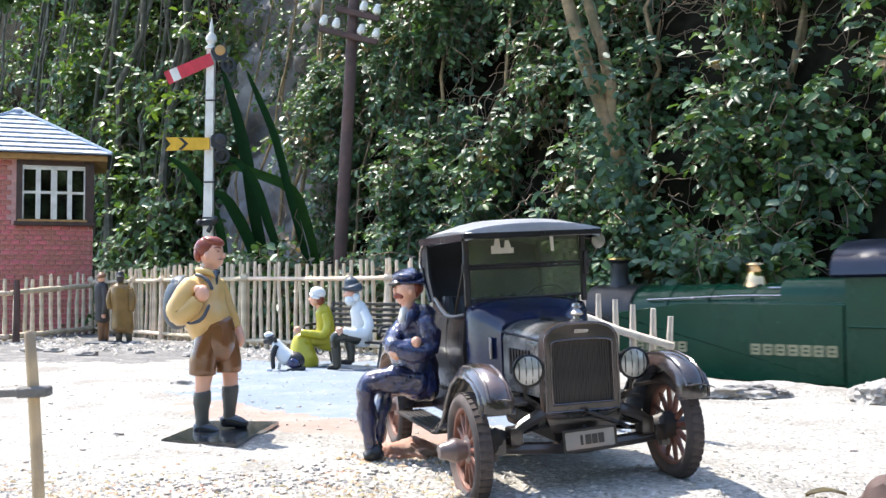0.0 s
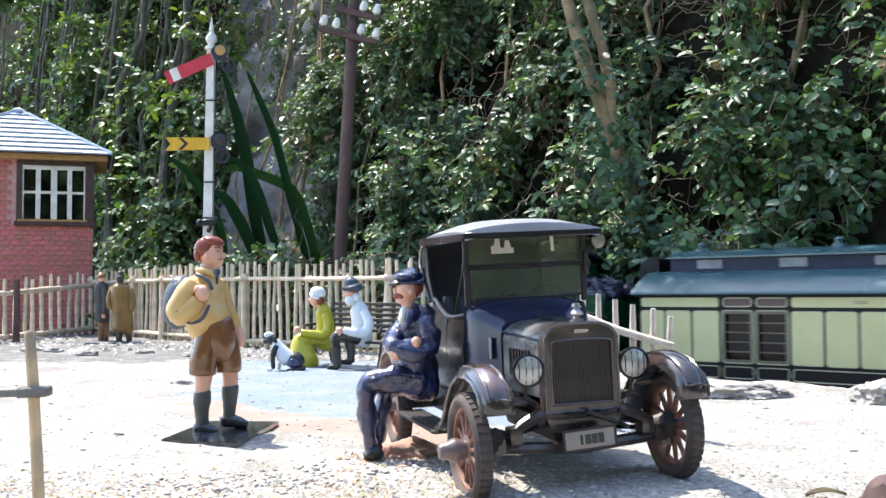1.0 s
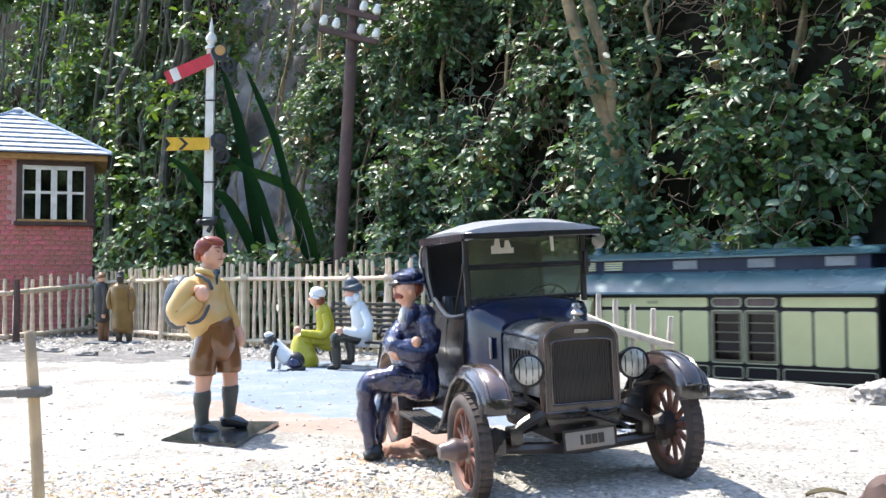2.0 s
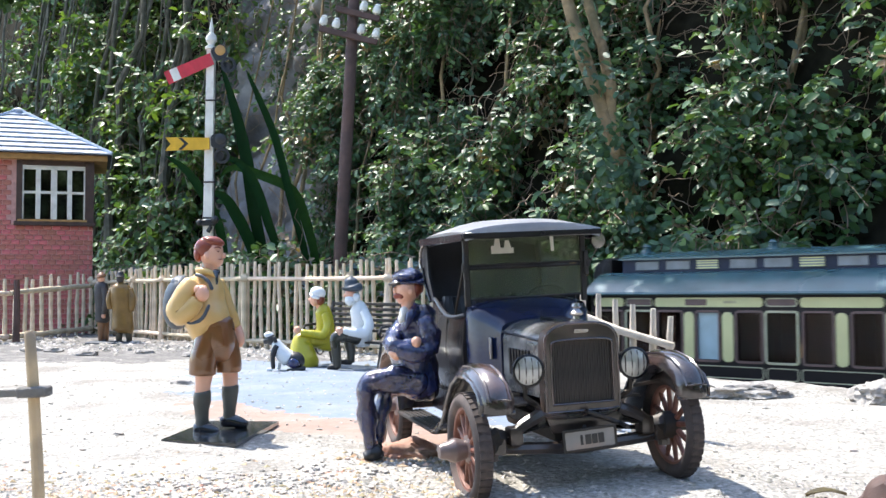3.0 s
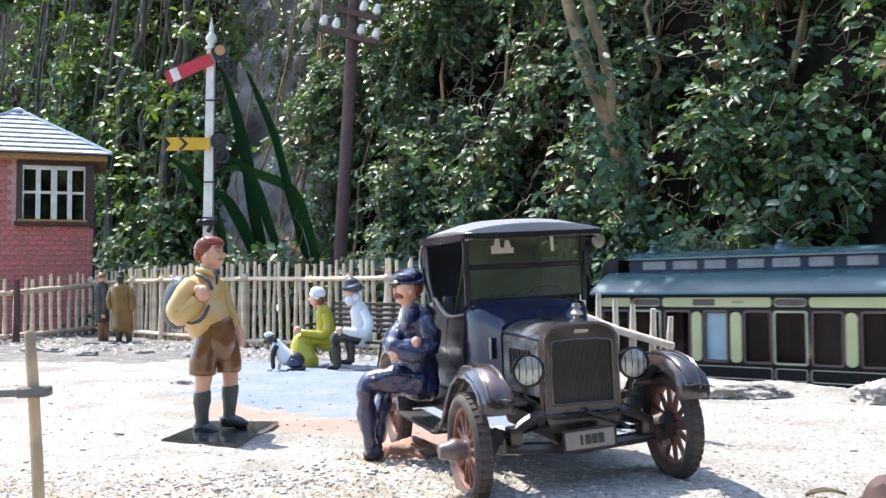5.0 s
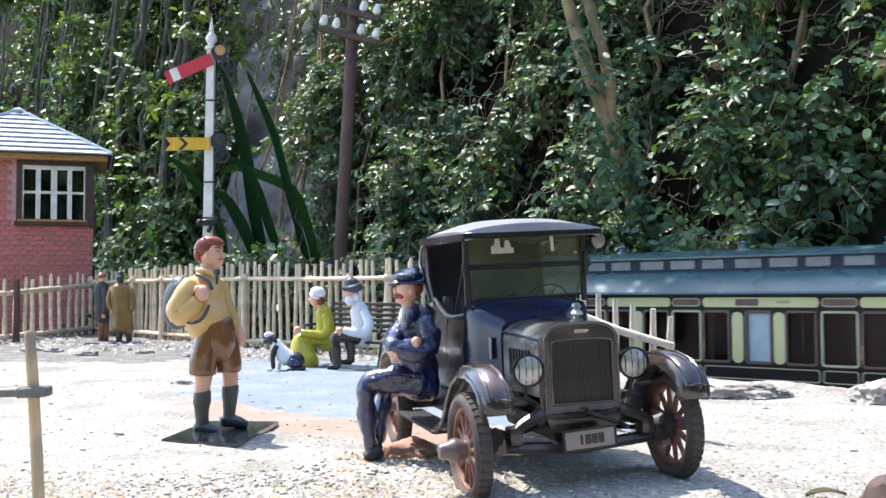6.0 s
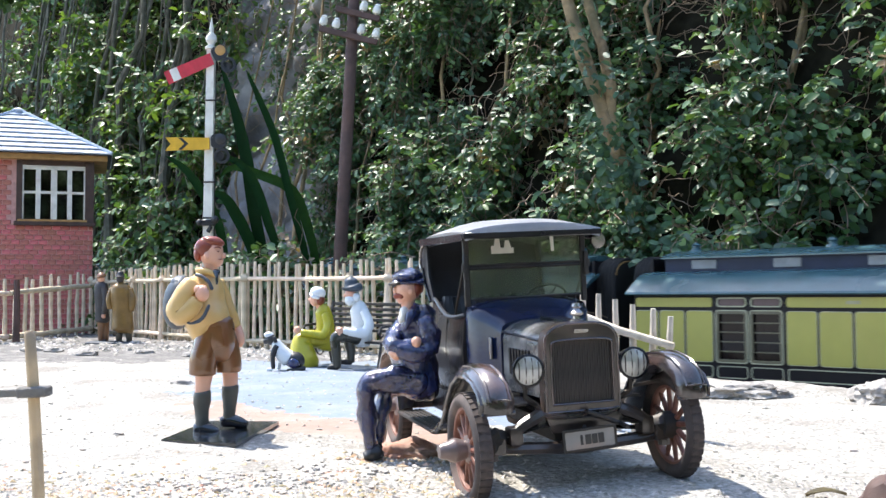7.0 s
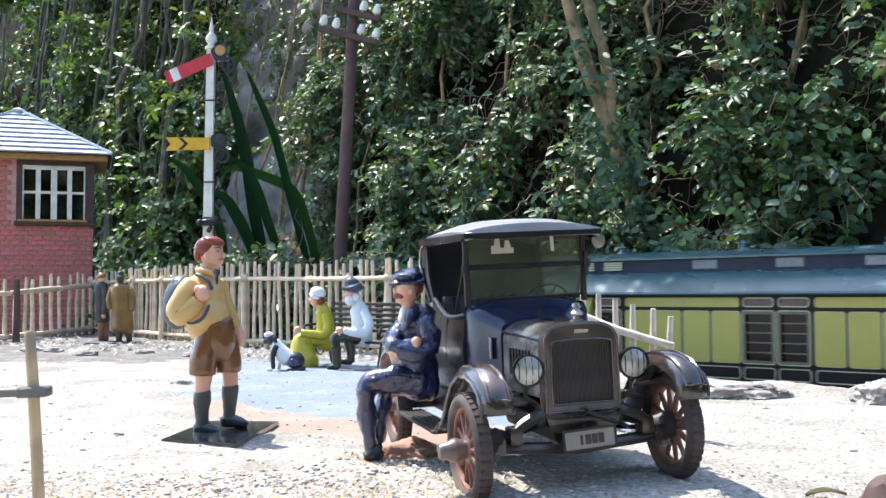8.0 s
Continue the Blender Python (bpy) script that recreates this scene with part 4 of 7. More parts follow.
            z0 = c + (d - c) * j / 2
            box(bm, x0, x0 + (b - a) / 4, 0.0, .012, z0, z0 + (d - c) / 2)
            g = part("pane", bm, "glass", wn_)
            g.visible_shadow = False
    # roof: hipped, in lapped slate courses
    e0, ez, az = .52, 5.42, 6.95
    ym = D / 2
    bm = B()
    box(bm, -W - .3, e0 - .12, -.35, D + .35, 5.25, 5.42, .01)
    part("fascia", bm, "ochre", hut, "ochre timber eaves board")
    roof = B()
    cs = [(-2.28 * 2 - e0, -.52, ez), (e0, -.52, ez), (e0, D + .52, ez), (-2.28 * 2 - e0, D + .52, ez)]
    vs = [roof.verts.new(p) for p in cs]
    apex = roof.verts.new((-2.28, ym, az - .03))
    for k in range(4):
        roof.faces.new((vs[k], vs[(k + 1) % 4], apex))
    roof.faces.new(vs[::-1])
    rf = part("roof", roof, "slatejoint", hut)
    n = 9
    A = Vector((-2.28, ym, az))
    for side in range(4):
        p, q = Vector(cs[side]), Vector(cs[(side + 1) % 4])
        for k in range(n):
            f0, f1 = k / n, (k + 1) / n
            l0, r0, l1, r1 = p.lerp(A, f0), q.lerp(A, f0), p.lerp(A, f1 - .014), q.lerp(A, f1 - .014)
            nrm = (q - p).cross(A - p).normalized()
            if nrm.z < 0:
                nrm = -nrm
            bm = B()
            loft(bm, [[l0 + nrm * .075, r0 + nrm * .075, r0 + nrm * .02, l0 + nrm * .02], [l1 + nrm * .03, r1 + nrm * .03, r1 + nrm * .01, l1 + nrm * .01]])
            part("slate_course", bm, "slate", rf, smooth=0)
        bm = B()
        tube(bm, [p + Vector((0, 0, .06)), A + Vector((0, 0, .06))], .06, 6)
        part("hip_tile", bm, "slate", rf)
    bm = B()
    lathe(bm, [(.18, az - .03), (.2, az + .05), (.1, az + .1), (.02, az + .13)], "z", (-2.28, ym, 0), 10)
    part("cap_tile", bm, "slate", rf)


build_hut()


# ---- semaphore signal and telegraph pole ----
def build_signal():
    X, Z = at_bearing(367, 25), 25.0
    sg = thing("semaphore_signal", (X, Z, 0), (0, .4, 0), "tall white wooden semaphore signal with a red and a yellow arm", "signal")
    bm = B()
    loft(bm, [[(x * w, y * w, z) for x, y in ((-1, -1), (1, -1), (1, 1), (-1, 1))] for z, w in ((-.2, .135), (2.5, .115), (7.25, .092), (7.3, .092))])
    part("post", bm, "white", sg)
    bm = B()
    lathe(bm, [(.15, 7.28), (.15, 7.34), (.08, 7.38), (.09, 7.43), (.14, 7.5), (.13, 7.6), (.07, 7.68), (.045, 7.72), (.06, 7.76), (.035, 7.9), (.012, 8.08)], "z", (0, 0, 0), 14)
    part("finial", bm, "white", sg, "turned white finial")
    def blade(length, h, at, ang, colour, name, stripe, stripecol, tail):
        arm = B()
        o = [(0.0, -h / 2), (0.0, h / 2), (-length, h / 2 + .02), (-length + (.13 if tail else 0), 0), (-length, -h / 2 - .02)]
        slab(arm, o, -.02, .02)
        a = part(name, arm, colour, sg, at=at, turn=(0, ang, 0))
        bm = B()
        if tail:
            x = -length * .62
            slab(bm, [(x, h / 2), (x - .09, h / 2), (x + .06, 0), (x - .09, -h / 2), (x, -h / 2), (x + .16, 0)], -.026, .026)
        else:
            x = -length * .72
            slab(bm, [(x, h / 2 + .012), (x - .2, h / 2 + .014), (x - .2, -h / 2 - .014), (x, -h / 2 - .012)], -.024, .024)
        part("stripe", bm, stripecol, a)
        bm = B()
        slab(bm, rounded(.04, .42, -.12, .24, .12), -.045, -.025)
        ring_frame(bm, .12, .5, -.5, -.12, .07, .17, -.045, -.025)
        sp = part("spectacle", bm, "black", a)
        bm = B()
        lathe(bm, [(.01, -.075), (.1, -.07), (.13, -.055), (.13, -.04), (.01, -.04)], "y", (.27, 0, .1), 16)
        part("lamp_glass", bm, "ochre" if not tail else "black", sp)
        bm = B()
        lathe(bm, [(.03, -.02), (.11, -.02), (.13, .2), (.03, .22)], "y", (.24, .05, -.3), 12)
        part("lamp", bm, "black", sp)
        return a
    blade(1.22, .29, (.06, -.15, 7.02), -24, "red", "red_arm", .7, "white", False)
    blade(1.08, .29, (.03, -.16, 4.92), -1, "yellow", "yellow_arm", .6, "black", True)
    for z in (6.0, 3.98, 3.1):
        bm = B()
        tube(bm, [(-.12, -.1, z), (.2, -.12, z)], .022, 6)
        part("step_iron", bm, "iron", sg)
    bm = B()
    tube(bm, [(.16, -.14, 6.8), (.15, -.14, 4.6), (.17, -.14, 3.0), (.16, -.14, .6)], .014, 6)
    part("pull_rod", bm, "iron", sg)
    bm = B()
    box(bm, -.19, .2, -.22, -.1, 2.9, 3.05, .02)
    ball(bm, (-.18, -.2, 2.98), .08, u=8, v=6)
    ball(bm, (.2, -.2, 3.05), .1, u=8, v=6)
    tube(bm, [(.1, -.16, 2.9), (.02, -.16, 2.75)], .05, 8)
    part("crank_bracket", bm, "black", sg)
    tp = thing("telegraph_pole", (at_bearing(597, 25.2), 25.2, 0), (0, 0, 0), "leaning rusty brown telegraph pole with white porcelain insulators", "pole")
    bm = B()
    tube(bm, [(0, 0, -.3), (.06, 0, 2), (.16, 0, 4), (.28, 0, 6.2), (.40, 0, 8.9)], [.17, .165, .16, .15, .14], 12)
    part("pole", bm, "rust", tp)
    for zc, xl, xr, tilt, ins in ((7.62, -.82, .66, 14, (-.76, -.44, .2, .58)), (8.22, -.4, .72, 14, (.26, .6))):
        arm = B()
        box(arm, xl, xr, -.06, .06, -.07, .07, .01)
        a = part("crossarm", arm, "rust", tp, at=(.345, -.18, zc), turn=(0, tilt, 0))
        for x in ins:
            bm = B()
            lathe(bm, [(.03, .05), (.03, .1), (.085, .11), (.105, .15), (.1, .25), (.075, .28), (.085, .31), (.05, .35), (.01, .36)], "z", (x, 0, 0), 12)
            part("insulator", bm, "cream_white", a, "white porcelain insulator")


build_signal()


# ---- painted figurines, each one plain shape ----
def soften(bm, lumps=.008):
    """Give the surface the uneven look of hand-painted casting."""
    bmesh.ops.subdivide_edges(bm, edges=[e for e in bm.edges if e.calc_length() > .05], cuts=1, use_grid_fill=True)
    bm.normal_update()
    for v in bm.verts:
        k = lumps * (noise.noise(v.co * 7) + .5 * noise.noise(v.co * 19))
        v.co += v.normal * k


def limb(bm, pts, radii, sides=14, index=0, squash=None):
    """A rounded limb of a casting: a smooth curve through the points with softened ends."""
    P, R = [Vector(p) for p in pts], list(radii)
    if len(P) < 3:
        P, R = [P[0], (P[0] + P[1]) / 2, P[1]], [R[0], (R[0] + R[1]) / 2, R[1]]
    q, rr = [], []
    def spline(v, i, t):
        a, b, c, d = v[max(i - 1, 0)], v[i], v[i + 1], v[min(i + 2, len(v) - 1)]
        return .5 * (2 * b + (c - a) * t + (2 * a - 5 * b + 4 * c - d) * t * t + (3 * b - a - 3 * c + d) * t ** 3)
    for i in range(len(P) - 1):
        for t in (0, .25, .5, .75):
            q.append(spline(P, i, t))
            rr.append(max(.004, spline(R, i, t)))
    q.append(P[-1])
    rr.append(R[-1])
    d0, d1 = (q[0] - q[1]).normalized(), (q[-1] - q[-2]).normalized()
    q = [q[0] + d0 * rr[0] * .3, q[0] + d0 * rr[0] * .2] + q + [q[-1] + d1 * rr[-1] * .2, q[-1] + d1 * rr[-1] * .3]
    rr = [rr[0] * .45, rr[0] * .82] + rr + [rr[-1] * .82, rr[-1] * .45]
    return tube(bm, q, rr, sides, index, squash=squash)


def build_boy():
    bm = B()
    loft(bm, [[(-.36, -.62, 0), (.38, -.86, 0), (.54, .53, 0), (-.22, .68, 0)], [(-.36, -.62, .03), (.38, -.86, .03), (.54, .53, .045), (-.22, .68, .03)]], 5)
    limb(bm, [(-0.173, -0.08, 0.045), (-0.095, -0.08, 0.056), (0.006, -0.08, 0.033), (0.05, -0.08, 0.022)], [0.05, 0.067, 0.056, 0.033], 14, 5)
    limb(bm, [(0.039, 0.12, 0.095), (0.117, 0.12, 0.106), (0.218, 0.12, 0.084), (0.284, 0.12, 0.067)], [0.05, 0.067, 0.056, 0.033], 14, 5)
    limb(bm, [(-0.106, -0.08, 0.073), (-0.112, -0.08, 0.167), (-0.117, -0.08, 0.296), (-0.106, -0.08, 0.396), (-0.106, -0.08, 0.413)], [0.061, 0.064, 0.081, 0.084, 0.073], 14, 4)
    limb(bm, [(0.106, 0.12, 0.117), (0.112, 0.12, 0.206), (0.117, 0.12, 0.335), (0.123, 0.12, 0.435), (0.123, 0.12, 0.452)], [0.061, 0.064, 0.078, 0.081, 0.07], 14, 4)
    limb(bm, [(-0.106, -0.08, 0.396), (-0.1, -0.08, 0.502), (-0.089, -0.08, 0.641)], [0.073, 0.078, 0.095], 14, 2)
    limb(bm, [(0.123, 0.12, 0.435), (0.123, 0.12, 0.53), (0.117, 0.12, 0.669)], [0.07, 0.075, 0.089], 14, 2)
    tube(bm, [(-0.112, -0.08, 0.572), (-0.112, -0.08, 0.585), (-0.108, -0.078, 0.68), (-0.098, -0.07, 0.781), (-0.075, -0.05, 0.88), (-0.05, -0.03, 0.99)], [0.118, 0.134, 0.133, 0.133, 0.135, 0.14], 16, 1)
    tube(bm, [(0.108, 0.12, 0.59), (0.108, 0.12, 0.603), (0.1, 0.11, 0.70), (0.088, 0.1, 0.809), (0.06, 0.07, 0.9), (0.03, 0.04, 0.99)], [0.116, 0.13, 0.13, 0.13, 0.132, 0.135], 16, 1)
    limb(bm, [(-0.012, 0.02, 0.74), (-0.012, 0.02, 0.84), (-0.017, 0.02, 0.948), (-0.039, 0.02, 1.088)], [0.15, 0.185, 0.19, 0.19], 16, 1, squash=(1.08, 0.98))
    limb(bm, [(-0.05, 0.02, 1.015), (-0.073, 0.02, 1.043), (-0.095, 0.02, 1.143), (-0.117, 0.02, 1.283), (-0.106, 0.02, 1.422), (-0.084, 0.02, 1.523), (-0.067, 0.02, 1.579)], [0.19, 0.229, 0.245, 0.229, 0.206, 0.151, 0.073], 14, 0, squash=(1.0, 0.92))
    limb(bm, [(-0.184, -0.19, 1.461), (-0.251, -0.24, 1.355), (-0.307, -0.26, 1.227), (-0.29, -0.27, 1.166), (-0.212, -0.28, 1.199), (-0.117, -0.28, 1.3)], [0.089, 0.106, 0.112, 0.106, 0.095, 0.073], 14, 0)
    limb(bm, [(-0.03, 0.19, 1.478), (0.03, 0.22, 1.311), (0.10, 0.23, 1.132), (0.15, 0.235, 1.03)], [0.07, 0.078, 0.07, 0.055], 14, 0)
    limb(bm, [(0.162, 0.24, 1.043), (0.184, 0.23, 0.965), (0.195, 0.22, 0.887), (0.19, 0.22, 0.842)], [0.039, 0.045, 0.05, 0.028], 14, 2)
    ball(bm, (-0.067, -0.3, 1.372), (0.067, 0.061, 0.078), 2, 16, 10)
    ball(bm, (-0.106, -0.31, 1.411), (0.039, 0.039, 0.039), 2, 16, 10)
    ball(bm, (-0.36, 0.0, 1.28), (0.15, 0.225, 0.27), 6, 16, 10, m=Matrix.Rotation(radians(8), 4, "Y"))
    ball(bm, (-0.351, 0.02, 1.467), (0.1, 0.167, 0.078), 6, 16, 10, m=Matrix.Rotation(radians(8), 4, "Y"))
    limb(bm, [(-0.162, -0.16, 1.551), (-0.095, -0.19, 1.534), (-0.028, -0.21, 1.484), (0.006, -0.21, 1.411)], [0.014, 0.017, 0.017, 0.014], 14, 6)
    limb(bm, [(-0.139, 0, 1.601), (-0.056, -0.02, 1.573), (0.028, 0, 1.579)], [0.033, 0.039, 0.028], 14, 5)
    limb(bm, [(-0.061, 0.01, 1.545), (-0.061, 0.01, 1.601), (-0.056, 0, 1.668)], [0.067, 0.067, 0.073], 14, 2)
    ball(bm, (-0.05, 0, 1.763), (0.117, 0.1, 0.145), 2, 16, 10)
    ball(bm, (-0.011, 0, 1.69), (0.084, 0.078, 0.073), 2, 16, 10)
    ball(bm, (0.073, 0, 1.74), (0.022, 0.022, 0.028), 2, 16, 10)
    ball(bm, (-0.095, 0.01, 1.813), (0.128, 0.114, 0.123), 3, 16, 10, m=Matrix.Rotation(radians(20), 4, "Y"))
    ball(bm, (-0.039, 0, 1.88), (0.117, 0.1, 0.056), 3, 16, 10, m=Matrix.Rotation(radians(12), 4, "Y"))
    ball(bm, (-0.173, 0, 1.746), (0.045, 0.089, 0.078), 3, 16, 10)
    ball(bm, (-0.073, -0.1, 1.74), (0.028, 0.017, 0.039), 2, 16, 10)
    ball(bm, (0.033, -0.075, 1.779), (0.015, 0.012, 0.011), 3, 16, 10)
    limb(bm, [(-0.006, -0.085, 1.813), (0.028, -0.08, 1.824), (0.056, -0.07, 1.813)], [0.008, 0.009, 0.007], 14, 3)
    limb(bm, [(.02, -.15, 1.585), (.045, -.185, 1.53), (.05, -.2, 1.46)], [.022, .017, .01], 8, 5)
    limb(bm, [(-.17, -.08, 1.60), (-.11, -.13, 1.59), (-.03, -.14, 1.57), (.03, -.13, 1.53)], [.03, .036, .034, .02], 10, 0)
    limb(bm, [(.035, -.07, 1.70), (.06, -.055, 1.703), (.075, -.03, 1.70)], [.006, .008, .005], 8, 3)
    limb(bm, [(-.27, -.17, 1.27), (-.2, -.3, 1.09), (-.06, -.33, 1.13), (.0, -.3, 1.26)], [.012, .016, .016, .01], 8, 6)
    soften(bm, .009)
    solid("boy_figurine", bm, ['tan', 'shorts', 'skin', 'hair', 'sock', 'boot', 'pack', 'white'], (-2.237, 10.04, 0.0), (0, 0, 0), "painted boy figurine in mustard shirt, brown shorts and rucksack", "figurine", smooth=60)


build_boy()


def build_driver():
    bm = B()
    limb(bm, [(-0.375, -0.06, 0.033), (-0.309, -0.05, 0.052), (-0.252, -0.03, 0.076)], [0.043, 0.067, 0.062], 14, 2)
    limb(bm, [(-0.252, 0.12, 0.105), (-0.309, 0.12, 0.067), (-0.356, 0.12, 0.048)], [0.048, 0.057, 0.038], 14, 2)
    limb(bm, [(-0.318, -0.03, 0.057), (-0.323, -0.03, 0.143), (-0.347, -0.03, 0.285), (-0.356, -0.02, 0.451), (-0.347, 0, 0.594), (-0.29, 0.0, 0.656)], [0.057, 0.062, 0.074, 0.078, 0.095, 0.086], 14, 0)
    limb(bm, [(-0.252, 0.14, 0.119), (-0.252, 0.14, 0.285), (-0.233, 0.14, 0.451), (-0.195, 0.14, 0.56)], [0.052, 0.062, 0.071, 0.081], 14, 0)
    limb(bm, [(-0.333, 0, 0.627), (-0.214, 0.0, 0.651), (-0.071, 0.02, 0.656), (0.095, 0.05, 0.627)], [0.09, 0.114, 0.128, 0.143], 14, 0)
    limb(bm, [(-0.204, 0.15, 0.551), (-0.095, 0.15, 0.599), (0.095, 0.15, 0.608)], [0.086, 0.109, 0.133], 14, 0)
    limb(bm, [(0.081, 0.08, 0.523), (0.09, 0.08, 0.608), (0.081, 0.08, 0.736), (0.062, 0.06, 0.903), (0.071, 0.05, 1.069), (0.062, 0.04, 1.178), (0.024, 0.03, 1.245), (0.005, 0.02, 1.282)], [0.143, 0.171, 0.171, 0.166, 0.171, 0.157, 0.105, 0.062], 14, 0, squash=(0.95, 0.85))
    limb(bm, [(0.119, -0.12, 1.159), (0.166, -0.15, 1.045), (0.157, -0.17, 0.922), (0.071, -0.2, 0.884), (-0.043, -0.22, 0.922), (-0.133, -0.2, 0.96)], [0.081, 0.086, 0.086, 0.076, 0.071, 0.062], 14, 0)
    limb(bm, [(-0.033, 0.15, 1.159), (-0.105, 0.1, 1.054), (-0.143, -0.08, 0.96), (-0.071, -0.17, 0.922), (0.048, -0.2, 0.979)], [0.071, 0.076, 0.076, 0.067, 0.057], 14, 0)
    ball(bm, (-0.109, -0.22, 0.898), (0.052, 0.043, 0.038), 1, 16, 10)
    ball(bm, (0.062, -0.24, 0.988), (0.038, 0.033, 0.038), 1, 16, 10)
    limb(bm, [(-0.038, -0.07, 1.245), (-0.052, -0.13, 1.197), (-0.062, -0.16, 1.154)], [0.019, 0.019, 0.009], 14, 3)
    limb(bm, [(0.062, -0.06, 1.273), (0.014, -0.15, 1.197), (-0.024, -0.17, 1.083)], [0.038, 0.038, 0.019], 14, 0)
    limb(bm, [(0.005, 0.02, 1.254), (-0.005, 0.01, 1.321), (-0.009, 0, 1.378)], [0.062, 0.057, 0.062], 14, 1)
    ball(bm, (-0.019, 0, 1.411), (0.095, 0.09, 0.114), 1, 16, 10)
    ball(bm, (-0.043, 0, 1.354), (0.062, 0.067, 0.052), 1, 16, 10)
    ball(bm, (-0.119, -0.01, 1.397), (0.021, 0.021, 0.029), 1, 16, 10)
    limb(bm, [(-0.114, -0.05, 1.359), (-0.1, -0.06, 1.363), (-0.062, -0.075, 1.354)], [0.012, 0.014, 0.012], 14, 4)
    ball(bm, (0.045, 0.015, 1.42), (0.062, 0.083, 0.08), 4, 16, 10)
    ball(bm, (0.009, -0.09, 1.397), (0.019, 0.014, 0.029), 1, 16, 10)
    ball(bm, (-0.014, 0, 1.525), (0.138, 0.133, 0.062), 0, 16, 10, m=Matrix.Rotation(radians(-4), 4, "Y"))
    limb(bm, [(0.095, 0, 1.482), (0.0, 0, 1.477), (-0.119, 0, 1.477)], [0.095, 0.105, 0.086], 14, 0, squash=(1, 0.32))
    ball(bm, (-0.109, -0.01, 1.468), (0.076, 0.095, 0.019), 2, 16, 10, m=Matrix.Rotation(radians(-10), 4, "Y"))
    soften(bm, .028)
    solid("driver_figurine", bm, ['navy', 'skin', 'black', 'white', 'hair'], (-0.280, 8.55, 0.0), (0, 0, 0), "glossy navy-suited man figurine sitting on the car step", "figurine", smooth=60)


build_driver()


def build_lady():
    bm = B()
    limb(bm, [(-0.193, -0.2, 0.0), (-0.203, -0.2, 0.102), (-0.234, -0.18, 0.285), (-0.244, -0.15, 0.447), (-0.122, -0.1, 0.508)], [0.264, 0.275, 0.224, 0.163, 0.142], 14, 0, squash=(1, 0.8))
    limb(bm, [(-0.275, -0.12, 0.427), (-0.081, -0.05, 0.488), (0.152, 0.05, 0.458)], [0.132, 0.152, 0.173], 14, 0)
    limb(bm, [(0.142, 0.05, 0.325), (0.163, 0.05, 0.458), (0.163, 0.05, 0.661), (0.142, 0.04, 0.864), (0.102, 0.03, 1.017), (0.051, 0.02, 1.088)], [0.163, 0.183, 0.163, 0.152, 0.132, 0.061], 14, 0, squash=(1, 0.9))
    limb(bm, [(0.173, -0.1, 0.935), (0.224, -0.14, 0.732), (0.152, -0.2, 0.569), (-0.051, -0.24, 0.59), (-0.224, -0.24, 0.61)], [0.071, 0.081, 0.081, 0.071, 0.061], 14, 0)
    ball(bm, (-0.305, -0.24, 0.651), (0.061, 0.061, 0.071), 1, 16, 10)
    limb(bm, [(0.061, 0.02, 1.037), (0.041, 0.01, 1.159)], [0.061, 0.061], 14, 1)
    ball(bm, (-0.02, 0, 1.2), (0.102, 0.102, 0.132), 1, 16, 10)
    ball(bm, (-0.122, 0, 1.19), (0.025, 0.025, 0.03), 1, 16, 10)
    ball(bm, (0.061, 0, 1.19), (0.091, 0.107, 0.112), 3, 16, 10)
    ball(bm, (0.03, 0, 1.312), (0.142, 0.142, 0.112), 2, 16, 10, m=Matrix.Rotation(radians(15), 4, "Y"))
    limb(bm, [(-0.102, -0.02, 1.301), (-0.041, -0.1, 1.25), (0.061, -0.12, 1.22)], [0.03, 0.03, 0.025], 14, 2)
    soften(bm, .009)
    solid("lady_figurine", bm, ['chartreuse', 'skin', 'whitecoat', 'hair', 'black'], (-2.277, 18.3, 0.0), (0, 0, 0), "woman figurine in yellow-green dress and white cap sitting on the bench", "figurine", smooth=60)


build_lady()


